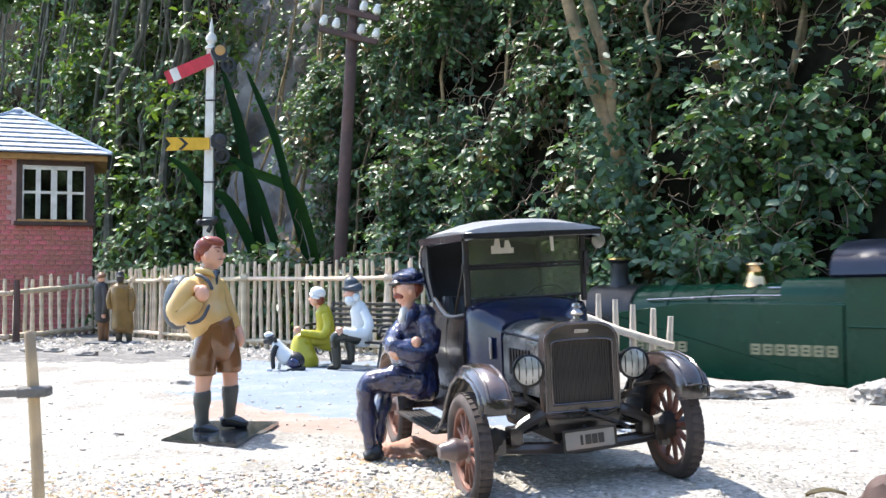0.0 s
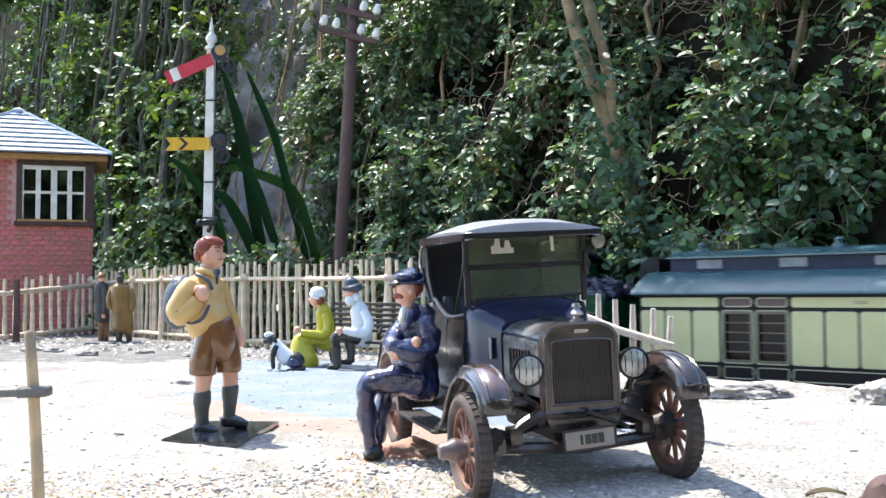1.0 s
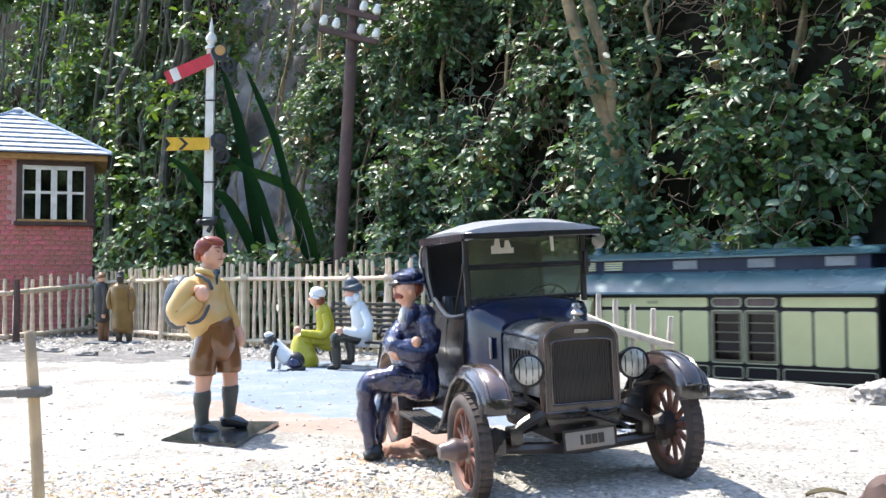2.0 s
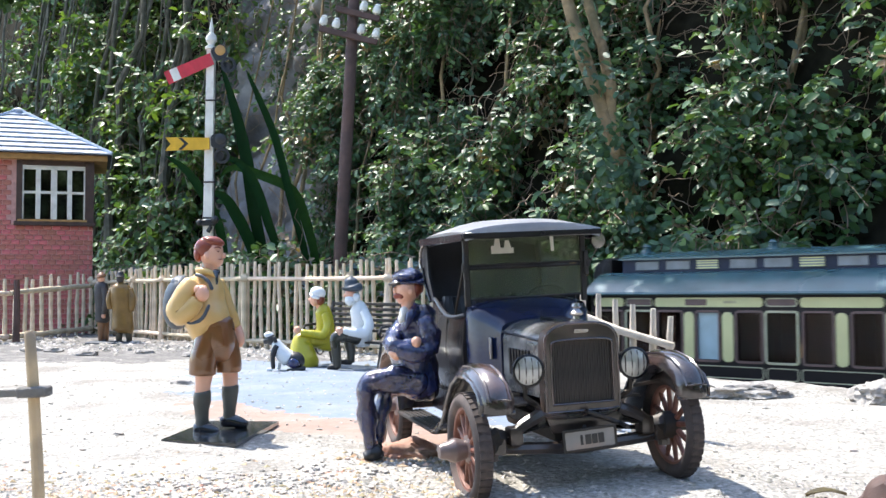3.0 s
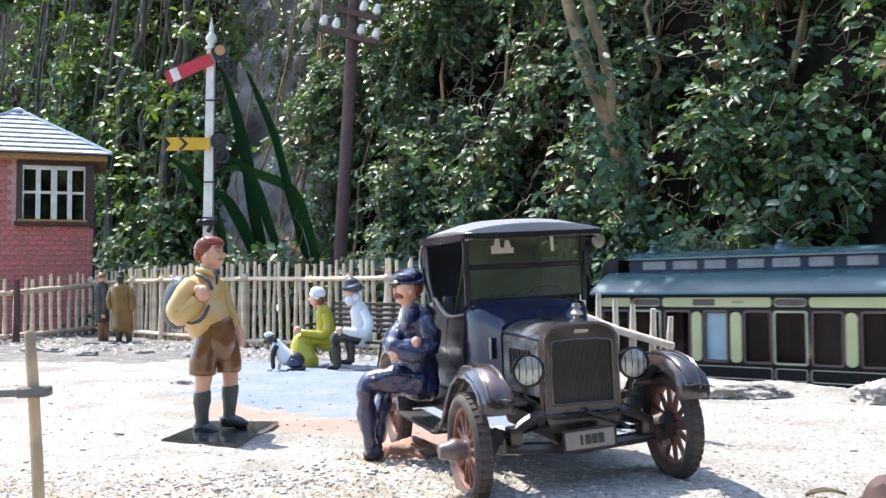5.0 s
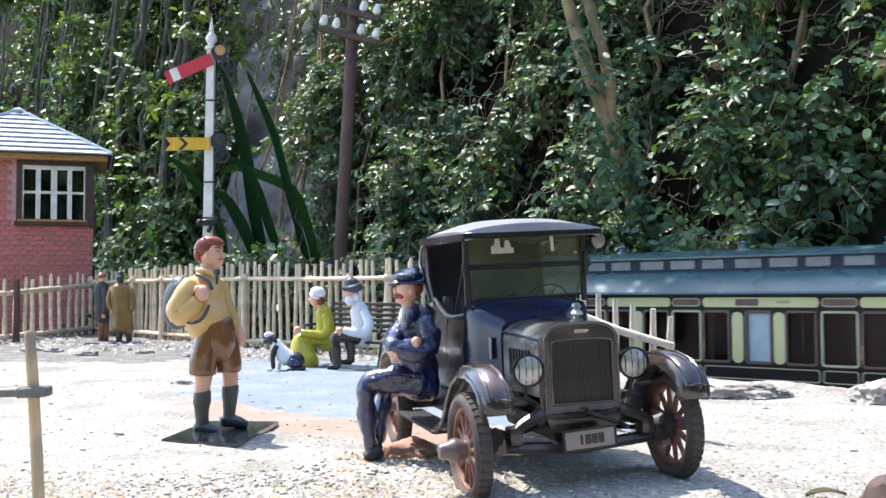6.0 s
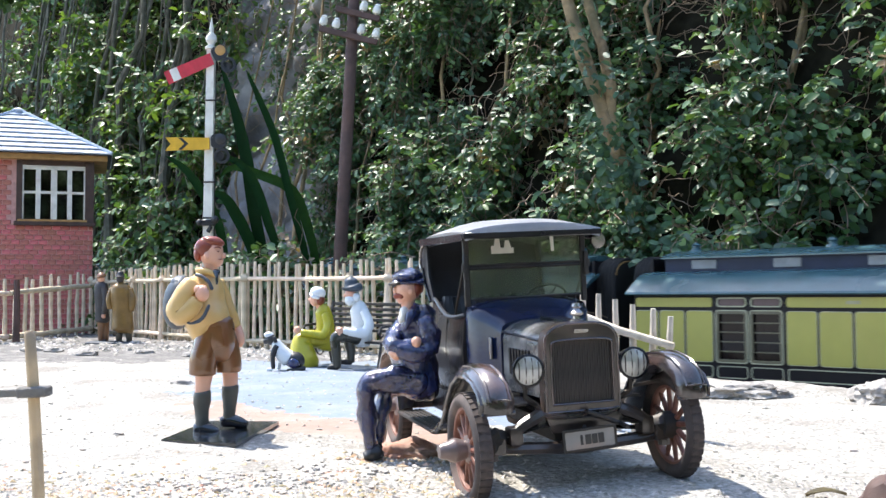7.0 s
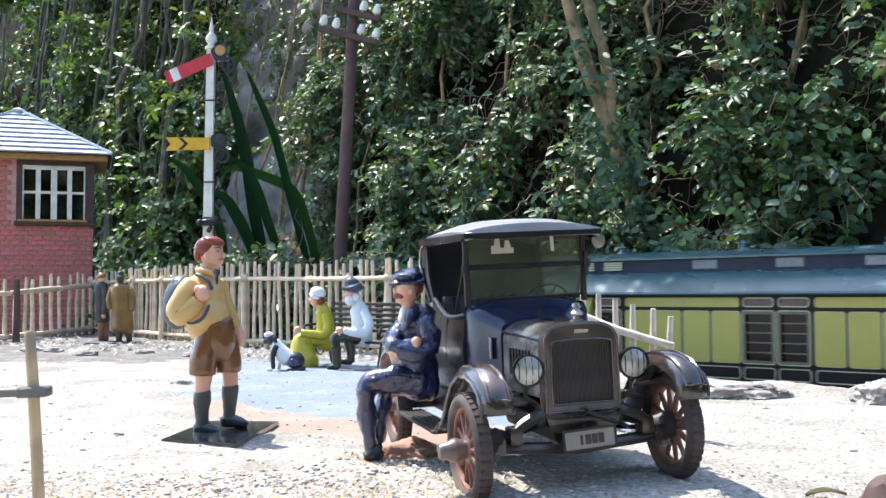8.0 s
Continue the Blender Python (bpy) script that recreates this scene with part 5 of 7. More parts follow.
def build_old_man():
    bm = B()
    limb(bm, [(-0.435, -0.25, 0.01), (-0.356, -0.25, 0.04), (-0.257, -0.25, 0.04)], [0.035, 0.054, 0.045], 14, 4)
    limb(bm, [(-0.237, -0.05, 0.109), (-0.158, -0.05, 0.129), (-0.04, -0.05, 0.109)], [0.035, 0.054, 0.045], 14, 4)
    limb(bm, [(-0.277, -0.25, 0.04), (-0.287, -0.25, 0.208), (-0.316, -0.24, 0.435), (-0.297, -0.22, 0.554), (-0.129, -0.15, 0.583), (0.069, -0.05, 0.534)], [0.069, 0.079, 0.089, 0.099, 0.119, 0.129], 14, 1)
    limb(bm, [(-0.059, -0.05, 0.119), (-0.059, -0.05, 0.307), (-0.079, -0.05, 0.494), (0.099, 0.05, 0.534)], [0.069, 0.079, 0.099, 0.119], 14, 1)
    limb(bm, [(0.119, 0.05, 0.415), (0.119, 0.05, 0.534), (0.119, 0.05, 0.752), (0.089, 0.04, 0.949), (0.04, 0.03, 1.088), (-0.02, 0.02, 1.147)], [0.148, 0.188, 0.178, 0.168, 0.138, 0.059], 14, 0, squash=(1, 0.9))
    limb(bm, [(0.168, -0.12, 0.999), (0.257, -0.16, 0.801), (0.198, -0.2, 0.633), (0.02, -0.25, 0.633), (-0.158, -0.26, 0.672)], [0.079, 0.089, 0.089, 0.079, 0.059], 14, 0)
    ball(bm, (-0.237, -0.27, 0.672), (0.069, 0.059, 0.059), 2, 16, 10)
    limb(bm, [(-0.237, -0.27, 0.633), (-0.267, -0.27, 0.534)], [0.04, 0.03], 14, 2)
    ball(bm, (-0.069, 0, 1.286), (0.109, 0.099, 0.119), 2, 16, 10)
    ball(bm, (-0.178, 0, 1.266), (0.025, 0.025, 0.03), 2, 16, 10)
    ball(bm, (-0.079, -0.02, 1.187), (0.099, 0.099, 0.099), 0, 16, 10)
    ball(bm, (0.02, 0, 1.246), (0.079, 0.109, 0.099), 0, 16, 10)
    limb(bm, [(-0.049, 0, 1.394), (-0.049, 0, 1.424), (-0.059, 0, 1.454), (-0.069, 0, 1.543), (-0.069, 0, 1.592)], [0.188, 0.178, 0.129, 0.109, 0.04], 14, 3)
    soften(bm, .009)
    solid("old_man_figurine", bm, ['whitecoat', 'trouser', 'skin', 'pack', 'black'], (-1.543, 17.8, 0.0), (0, 0, 0), "bearded man figurine in white coat and grey hat, seated", "figurine", smooth=60)


build_old_man()


def build_dog():
    bm = B()
    ball(bm, (0.164, 0, 0.174), (0.184, 0.145, 0.145), 0, 16, 10, m=Matrix.Rotation(radians(10), 4, "Y"))
    ball(bm, (0.164, -0.12, 0.126), (0.116, 0.058, 0.087), 2, 16, 10)
    limb(bm, [(0.338, -0.05, 0.039), (0.222, -0.12, 0.019), (0.068, -0.15, 0.01)], [0.039, 0.039, 0.029], 14, 0)
    limb(bm, [(0.068, 0, 0.193), (-0.029, 0, 0.271), (-0.116, 0, 0.396), (-0.164, 0, 0.493)], [0.145, 0.135, 0.106, 0.077], 14, 1)
    limb(bm, [(-0.126, -0.08, 0.416), (-0.184, -0.1, 0.271), (-0.184, -0.1, 0.039)], [0.048, 0.048, 0.029], 14, 0)
    limb(bm, [(-0.068, 0.06, 0.319), (-0.097, 0.05, 0.174), (-0.106, 0.05, 0.019)], [0.048, 0.039, 0.034], 14, 1)
    limb(bm, [(-0.203, -0.1, 0.019), (-0.28, -0.12, 0.019)], [0.034, 0.029], 14, 1)
    ball(bm, (-0.232, 0, 0.522), (0.097, 0.087, 0.097), 0, 16, 10)
    ball(bm, (-0.271, 0, 0.599), (0.087, 0.068, 0.058), 1, 16, 10)
    limb(bm, [(-0.28, 0, 0.503), (-0.358, 0, 0.483)], [0.058, 0.039], 14, 0)
    limb(bm, [(-0.174, -0.07, 0.57), (-0.145, -0.08, 0.483)], [0.029, 0.034], 14, 0)
    soften(bm, .009)
    solid("dog_figurine", bm, ['black', 'whitecoat', 'navy'], (-2.697, 17.4, 0.0), (0, 0, 0), "black and white painted dog figurine sitting by the bench", "dog figurine", smooth=60)


build_dog()


def build_coat_figure():
    bm = B()
    limb(bm, [(-0.028, 0, 0.028), (-0.098, -0.1, 0.042)], [0.056, 0.042], 14, 2)
    limb(bm, [(0.197, 0, 0.028), (0.267, -0.1, 0.042)], [0.056, 0.042], 14, 2)
    limb(bm, [(-0.042, 0, 0.028), (-0.028, 0, 0.422)], [0.07, 0.098], 14, 3)
    limb(bm, [(0.211, 0, 0.028), (0.197, 0, 0.422)], [0.07, 0.098], 14, 3)
    limb(bm, [(0.042, 0, 0.337), (0.042, 0, 0.394), (0.028, 0, 0.815), (0.0, 0, 1.167), (-0.014, 0, 1.406), (-0.014, 0, 1.504)], [0.253, 0.281, 0.253, 0.267, 0.239, 0.084], 14, 0, squash=(1, 0.75))
    limb(bm, [(-0.225, 0, 1.349), (-0.281, -0.03, 1.096), (-0.253, -0.05, 0.871)], [0.084, 0.084, 0.07], 14, 0)
    limb(bm, [(0.211, 0, 1.349), (0.281, -0.03, 1.096), (0.267, -0.05, 0.815)], [0.084, 0.091, 0.07], 14, 0)
    ball(bm, (-0.028, 0, 1.602), (0.098, 0.098, 0.112), 1, 16, 10)
    limb(bm, [(-0.028, 0, 1.659), (-0.028, 0, 1.701), (-0.028, 0, 1.771)], [0.127, 0.098, 0.07], 14, 1)
    soften(bm, .009)
    solid("coat_figurine", bm, ['coat_tan', 'coat_dark', 'black', 'trouser'], (-7.998, 25.3, 0.0), (0, 0, 0), "standing figurine in ochre overcoat seen from behind", "figurine", smooth=60)


build_coat_figure()


def build_dark_figure():
    bm = B()
    limb(bm, [(-0.057, 0, 0.029), (0.114, -0.05, 0.043)], [0.057, 0.057], 14, 3)
    limb(bm, [(-0.014, 0, 0.057), (-0.014, 0, 0.4), (-0.014, 0, 0.657)], [0.079, 0.1, 0.114], 14, 1)
    limb(bm, [(0.086, 0.05, 0.057), (0.071, 0.05, 0.4), (0.043, 0.05, 0.657)], [0.071, 0.093, 0.1], 14, 1)
    limb(bm, [(0.0, 0, 0.543), (0.0, 0, 0.6), (-0.014, 0, 0.899), (-0.029, 0, 1.256), (-0.043, 0, 1.471), (-0.043, 0, 1.542)], [0.171, 0.186, 0.171, 0.186, 0.157, 0.071], 14, 0, squash=(1, 0.75))
    limb(bm, [(0.071, -0.1, 1.399), (0.128, -0.12, 1.042), (0.086, -0.12, 0.742)], [0.071, 0.086, 0.071], 14, 0)
    ball(bm, (0.071, -0.13, 0.671), (0.057, 0.057, 0.057), 2, 16, 10)
    ball(bm, (-0.043, 0, 1.613), (0.093, 0.093, 0.114), 2, 16, 10)
    limb(bm, [(-0.029, 0, 1.656), (-0.043, 0, 1.699), (-0.057, 0, 1.742)], [0.128, 0.114, 0.071], 14, 1)
    soften(bm, .009)
    solid("dark_coat_figurine", bm, ['coat_dark', 'shorts', 'skin', 'black'], (-8.595, 25.7, 0.0), (0, 0, 0), "standing figurine in dark jacket with brown trousers by the fence", "figurine", smooth=60)


build_dark_figure()


def build_bench():
    """Dark slatted park bench with scrolled iron ends."""
    b = thing("park_bench", (at_bearing(628, 18.3), 18.25, 0), (0, 0, -38), "dark slatted garden bench with scrolled iron ends", "bench")
    for k in range(5):
        bm = B()
        box(bm, -1.0, 0.95, -.28 + k * .12, -.19 + k * .12, .43, .465, .008)
        part("seat_slat", bm, "iron", b)
    for k in range(6):
        bm = B()
        z = .60 + k * .095
        box(bm, -1.0, .95, .30 + k * .025, .325 + k * .025, z, z + .06, .006)
        part("back_slat", bm, "iron", b)
    for x in (-.95, .9):
        bm = B()
        tube(bm, [(x, .45, 1.16), (x, .36, .8), (x, .28, .45), (x, .36, .2), (x, .42, 0)], .03, 6)
        tube(bm, [(x, .3, .44), (x, -.3, .44), (x, -.33, .2), (x, -.38, 0)], .03, 6)
        tube(bm, [(x, .36, .72), (x, 0, .74), (x, -.3, .72), (x, -.36, .62), (x, -.3, .55), (x, -.24, .6)], .025, 6)
        for cy, cz, r in ((.1, .26, .14), (-.14, .24, .12), (.0, .6, .09)):
            pts = [(x, cy + r * (1 - k / 26) * math.cos(k * .5), cz + r * (1 - k / 26) * math.sin(k * .5)) for k in range(20)]
            tube(bm, pts, .016, 5)
        part("iron_end", bm, "iron", b)
    g = B()
    box(g, -.62, .6, -.42, .42, 0, .05, .02)
    solid("figurine_base", g, "pack", (at_bearing(203, 25.4), 25.4, 0.0), (0, 0, 8), "dark grey slab under the standing figurines", "base")


build_bench()


# ---- the train ----
def outer_wall(bm, length, openings, z0, z1, zo0, zo1, y0, y1):
    """A side wall with rectangular openings, all between zo0 and zo1."""
    box(bm, 0, length, y0, y1, z0, zo0)
    box(bm, 0, length, y0, y1, zo1, z1)
    x = 0
    for a, b in openings:
        box(bm, x, a, y0, y1, zo0, zo1)
        x = b
    box(bm, x, length, y0, y1, zo0, zo1)


def bogie(parent, x):
    bm = B()
    box(bm, x - 1.1, x + 1.1, .35, .43, .38, .62, .02)
    box(bm, x - 1.1, x + 1.1, 2.17, 2.25, .38, .62, .02)
    box(bm, x - .2, x + .2, .43, 2.17, .42, .7)
    b = part("bogie", bm, "iron", parent)
    for dx in (-.75, .75):
        bm = B()
        for y in (.52, 2.0):
            lathe(bm, [(.03, -.06), (.40, -.06), (.42, .0), (.38, .06), (.03, .06)], "y", (x + dx, y, .40), 20)
        tube(bm, [(x + dx, .52, .4), (x + dx, 2.0, .4)], .05, 8)
        part("wheelset", bm, "iron", b)


COACH_W = 2.6


def coach_shell(coach, L):
    """Roofs, ends, floor and running gear shared by all coaches."""
    # lower roof: two arched flanks either side of the raised deck
    prof = [(-.12, 2.62), (-.11, 2.68), (.05, 2.79), (.22, 2.90), (.42, 3.01), (.62, 3.08), (.66, 3.09), (.66, 3.03), (.3, 2.86), (0.0, 2.66)]
    for flip in (0, 1):
        bm = B()
        f = [((COACH_W - y) if flip else y, z) for y, z in prof]
        loft(bm, [[(x, y, z) for y, z in f] for x in (-.13, L * .25, L * .5, L * .75, L + .13)])
        part("roof_flank", bm, "coachroof", coach, "glossy blue-green painted roof")
    bm = B()
    box(bm, .35, L - .35, .64, .70, 3.02, 3.40)
    box(bm, .35, L - .35, 1.90, 1.96, 3.02, 3.40)
    box(bm, .35, .42, .70, 1.90, 3.02, 3.40)
    box(bm, L - .42, L - .35, .70, 1.90, 3.02, 3.40)
    deck = part("clerestory", bm, "deck", coach, "dark blue clerestory side")
    bm = B()
    up = []
    for k in range(11):
        a = k / 10
        up.append((.54 + a * 1.52, 3.37 + .15 * math.sin(a * math.pi) ** .7))
    ring = up + [(y, 3.34) for y, z in up[::-1]]
    loft(bm, [[(x, 1.3 + (y - 1.3) * w, 3.34 + (z - 3.34) * w) for y, z in ring] for x, w in ((.22, .8), (.3, .97), (.4, 1), (L * .5, 1), (L - .4, 1), (L - .3, .97), (L - .22, .8))])
    part("clerestory_roof", bm, "coachroof", coach)
    bm = B()
    tube(bm, [(-.13, -.115, 2.645), (L * .5, -.115, 2.645), (L + .13, -.115, 2.645)], .028, 6)
    part("gutter", bm, "coachroof", coach)
    v = B()
    lathe(v, [(.17, 3.46), (.13, 3.53), (.08, 3.56), (.08, 3.61), (.10, 3.63), (.05, 3.68), (.01, 3.69)], "z", (0, 1.15, 0), 14)
    v = finish("roof_ventilator", v, "coachroof")
    for k in range(5):
        part("roof_ventilator", v, None, coach, at=(L / 2 + 2.8 * (k - 2), 0, 0))
    # far side, ends and floor
    bm = B()
    box(bm, 0, L, COACH_W - .06, COACH_W, .85, 2.68)
    part("far_side", bm, "choc", coach)
    for x0, x1, sx in ((0, .06, -1), (L - .06, L, 1)):
        bm = B()
        o = [(.06, .85), (2.54, .85), (2.54, 2.66), (1.94, 3.05), (1.94, 3.36), (.66, 3.36), (.66, 3.05), (.06, 2.66)]
        loft(bm, [[(x0, y, z) for y, z in o], [(x1, y, z) for y, z in o]])
        end = part("end_wall", bm, "choc", coach, "black coach end")
        bm = B()
        xe = x0 if sx < 0 else x1
        rings = []
        for k in range(11):
            e = .02 * (k % 2)
            arch = [(.75 - e, .95 - e), (1.85 + e, .95 - e), (1.85 + e, 3.05)] + [(1.3 + (.55 + e) * math.cos(a / 8 * math.pi), 3.05 + (.36 + e) * math.sin(a / 8 * math.pi)) for a in range(1, 8)] + [(.75 - e, 3.05)]
            rings.append([(xe + sx * k * .045, y, z) for y, z in arch])
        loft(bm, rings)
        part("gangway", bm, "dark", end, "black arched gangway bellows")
        bm = B()
        tube(bm, [(xe + sx * .455, 1.3 + .5 * math.cos(a / 8 * math.pi), 3.05 + .3 * math.sin(a / 8 * math.pi)) for a in range(9)], .012, 5)
        part("gangway_line", bm, "ochre", end)
        for y in (.3, 2.3):
            bm = B()
            lathe(bm, [(.03, 0), (.03, sx * .3), (.11, sx * .3), (.11, sx * .36), (.02, sx * .37)], "x", (xe, y, .95), 12)
            part("buffer", bm, "iron", end)
        bm = B()
        tube(bm, [(xe + sx * .03, .2, 2.2), (xe + sx * .05, .3, 2.1), (xe + sx * .05, .45, 1.4)], .018, 6)
        part("handrail", bm, "iron", end)
    bm = B()
    box(bm, .06, L - .06, .06, COACH_W - .06, .85, .93)
    part("floor", bm, "choc", coach)
    bm = B()
    box(bm, .06, L - .06, .04, .12, .66, .85, .01)
    box(bm, .06, L - .06, COACH_W - .12, COACH_W - .04, .66, .85, .01)
    for k in range(3):
        box(bm, L * (.35 + .1 * k), L * (.35 + .1 * k) + .9, .3, .9, .42, .78, .02)
    part("underframe", bm, "iron", coach)
    for x in (2.0, L - 2.0):
        bogie(coach, x)


def cream_panel(coach, x0, x1, z0, z1, r=.04, material="cream", name="panel", proud=.02):
    bm = B()
    slab(bm, rounded(x0, x1, z0, z1, min(r, (x1 - x0) / 2.2, (z1 - z0) / 2.2)), -proud, .0)
    p = part(name, bm, material, coach, smooth=0)
    return p


def lined_frame(coach, x0, x1, z0, z1, w=.035, material="lining", name="beading", r=.07, y0=-.03):
    bm = B()
    ring_frame(bm, x0, x1, z0, z1, w, r, y0, 0)
    return part(name, bm, material, coach, smooth=0)


def deck_light(coach, x0, x1, yellow=False):
    bm = B()
    box(bm, x0, x1, .615, .64, 3.13, 3.31, .008)
    dl = part("deck_light", bm, "decklight", coach)
    if yellow:
        for z in (3.15, 3.20, 3.25, 3.295):
            bm = B()
            box(bm, x0, x1, .605, .615, z - .012, z + .012)
            part("louvre_slat", bm, "cream", dl)


def saloon_coach(label, seed):
    """Passenger coach: doors, drop windows and narrow cream panels between them."""
    L = 12.45
    c = thing("railway_coach", (0, 0, RAIL_Z), label=label, category="railway coach", group="coaches of the train")
    coach_shell(c, L)
    half = [("w", .14, .72), ("d", .84, 1.42), ("w", 1.57, 2.07), ("s", 2.12, 2.33), ("b", 2.40, 2.84), ("s", 2.92, 3.14), ("w", 3.22, 3.70), ("d", 3.80, 4.36),
            ("w", 4.50, 5.0), ("s", 5.06, 5.27), ("w", 5.36, 5.86)]
    seq = half + [("d", 5.95, 6.5)] + [(k, L - b, L - a) for k, a, b in half[::-1]]
    opens = sorted((a, b) for k, a, b in seq if k != "s")
    bm = B()
    outer_wall(bm, L, opens, .85, 2.66, 1.40, 2.28, 0.0, .07)
    part("side_wall", bm, "choc", c, "glossy dark chocolate side wall")
    bm = B()
    box(bm, .1, L - .1, 1.0, 1.05, .93, 2.6)
    for k in range(8):
        x = .1 + (L - .2) * k / 7
        box(bm, x - .02, x + .02, .1, 1.0, .93, 2.6)
    part("compartments", bm, "mahog", c, "mahogany compartment partitions")
    rnd = random.Random(seed)
    for k, a, b in seq:
        if k == "s":
            cream_panel(c, a, b, 1.36, 2.30, .1)
            continue
        lined_frame(c, a - .04, b + .04, 1.35, 2.33, .04, "lining" if k == "d" else "ventbrown", "door_frame" if k == "d" else "window_frame")
        bm = B()
        if k == "b":
            box(bm, a, b, .03, .045, 1.4, 2.28)
            part("blind", bm, "blind", c, "drawn grey-blue blind")
        else:
            box(bm, a, b, .03, .045, 1.4, 2.28)
            part("pane", bm, "acrylic", c)
        if k == "d":
            cream = lined_frame(c, a - .02, b + .02, 2.40, 2.56, .02, "lining")
            cream_panel(c, a + .02, b - .02, 2.42, 2.54, .04, "ventbrown", "ventilator", .014)
            bm = B()
            tube(bm, [(b + .09, -.03, 1.5), (b + .09, -.03, 1.75)], .012, 6)
            part("door_handle", bm, "brass", c)
            for e in (a - .1, b + .1):
                bm = B()
                box(bm, e - .006, e + .006, -.006, 0, .9, 2.6)
                part("door_joint", bm, "iron", c)
    doors = [(a, b) for k, a, b in seq if k == "d"]
    edges = [0.0] + [v for d in doors for v in d] + [L]
    for i in range(0, len(edges), 2):
        a, b = edges[i] + .07, edges[i + 1] - .07
        cream_panel(c, a, b, 2.39, 2.57, .07, name="upper_panel")
        lined_frame(c, a, b, 1.06, 1.29, .018, "lining", r=.06, y0=-.012)
        if b - a > 1.5:
            bm = B()
            box(bm, (a + b) / 2 - .45, (a + b) / 2 + .0, -.028, -.02, 2.42, 2.54, .01)
            part("ventilator", bm, "ventbrown", c)
            bm = B()
            box(bm, (a + b) / 2 + .35, (a + b) / 2 + .6, -.028, -.02, 2.46, 2.51)
            part("lettering_bar", bm, "letter", c)
    for a, b in doors:
        lined_frame(c, a - .02, b + .02, 1.06, 1.29, .018, "lining", r=.06, y0=-.012)
    lined_frame(c, .06, L - .06, .90, 1.0, .014, "lining", r=.02, y0=-.01)
    for k in range(16):
        x = .68 + k * .7
        deck_light(c, x, x + (.46 if k in (2, 5, 8, 11, 14) else .54), seed == 1 and k in (2, 5, 8, 11, 14))
    return c, L


def brake_coach(label, flip):
    """Luggage and brake coach: wide cream panels, louvred double doors, a guard's door and lookout."""
    L = 12.75
    c = thing("brake_coach", (0, 0, RAIL_Z), label=label, category="railway coach", group="coaches of the train")
    coach_shell(c, L)
    paint = "cream_dull" if flip else "cream"
    X = (lambda a, b: (L - b, L - a)) if flip else (lambda a, b: (a, b))
    louv = [X(1.84, 2.36), X(2.50, 3.04), X(9.70, 10.24), X(10.38, 10.92)]
    guard = X(5.74, 6.28)
    look_ = X(6.38, 7.0)
    bm = B()
    outer_wall(bm, L, sorted(louv + [guard]), .85, 2.66, 1.40, 2.28, 0, .07)
    part("side_wall", bm, "choc", c, "glossy dark chocolate side wall")
    # near-black sheet added so the brake coach looks unlit inside
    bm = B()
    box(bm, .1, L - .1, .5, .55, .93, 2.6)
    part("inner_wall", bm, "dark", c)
    for a, b in louv:
        lined_frame(c, a - .06, b + .06, 1.34, 2.34, .075, "olive", "door_frame")
        lined_frame(c, a - .055, b + .055, 1.345, 2.335, .018, "lining", r=.07, y0=-.036)
        bm = B()
        box(bm, a, b, .04, .06, 1.4, 2.28)
        part("pane", bm, "coachglass", c)
        for k in range(4):
            bm = B()
            z = 1.56 + k * .18
            box(bm, a, b, 0.0, .04, z - .011, z + .011)
            part("door_bar", bm, "olive", c)
        lined_frame(c, a - .03, b + .03, 2.39, 2.57, .025, "lining")
        cream_panel(c, a + .02, b - .02, 2.42, 2.54, .04, "ventbrown", "ventilator", .014)
        lined_frame(c, a - .04, b + .04, 1.06, 1.29, .018, "lining", r=.06, y0=-.012)
    a, b = guard
    lined_frame(c, a - .06, b + .06, 1.34, 2.34, .075, "olive", "door_frame")
    lined_frame(c, a - .055, b + .055, 1.345, 2.335, .018, "lining", r=.07, y0=-.036)
    bm = B()
    box(bm, a, b, .04, .06, 1.4, 2.28)
    part("pane", bm, "coachglass", c)
    lined_frame(c, a - .03, b + .03, 2.39, 2.57, .025, "lining")
    cream_panel(c, a + .02, b - .02, 2.42, 2.54, .04, "ventbrown", "ventilator", .014)
    # lookout stands proud, its sloping top catching the sky
    a, b = look_
    bm = B()
    loft(bm, [[(a, 0, 1.34), (b, 0, 1.34), (b, 0, 2.58), (a, 0, 2.58)], [(a + .02, -.12, 1.44), (b - .02, -.12, 1.44), (b - .02, -.12, 2.36), (a + .02, -.12, 2.36)]])
    part("lookout", bm, paint, c, "projecting cream guard's lookout")
    groups = [[X(.05, .55), X(.60, 1.13), X(1.19, 1.72)], [X(3.14, 3.70), X(3.76, 4.30), X(4.36, 4.95), X(5.01, 5.6)],
              [X(7.2, 7.74), X(7.8, 8.36), X(8.42, 8.98), X(9.04, 9.58)], [X(11.04, 11.58), X(11.64, 12.16), X(12.22, 12.7)]]
    for g in groups:
        for a, b in g:
            cream_panel(c, a, b, 1.36, 2.31, .05, paint)
            lined_frame(c, a - .012, b + .012, 1.348, 2.322, .014, "lining", r=.06, y0=-.016)
        a, b = min(p[0] for p in g), max(p[1] for p in g)
        cream_panel(c, a, b, 2.39, 2.57, .05, paint, name="upper_panel")
        lined_frame(c, a, b, 1.06, 1.29, .018, "lining", r=.06, y0=-.012)
        if b - a > 2:
            bm = B()
            box(bm, (a + b) / 2 - .12, (a + b) / 2 + .12, -.028, -.02, 2.45, 2.51)
            part("lettering_bar", bm, "letter", c)
    lined_frame(c, .06, L - .06, .90, 1.0, .014, "lining", r=.02, y0=-.01)
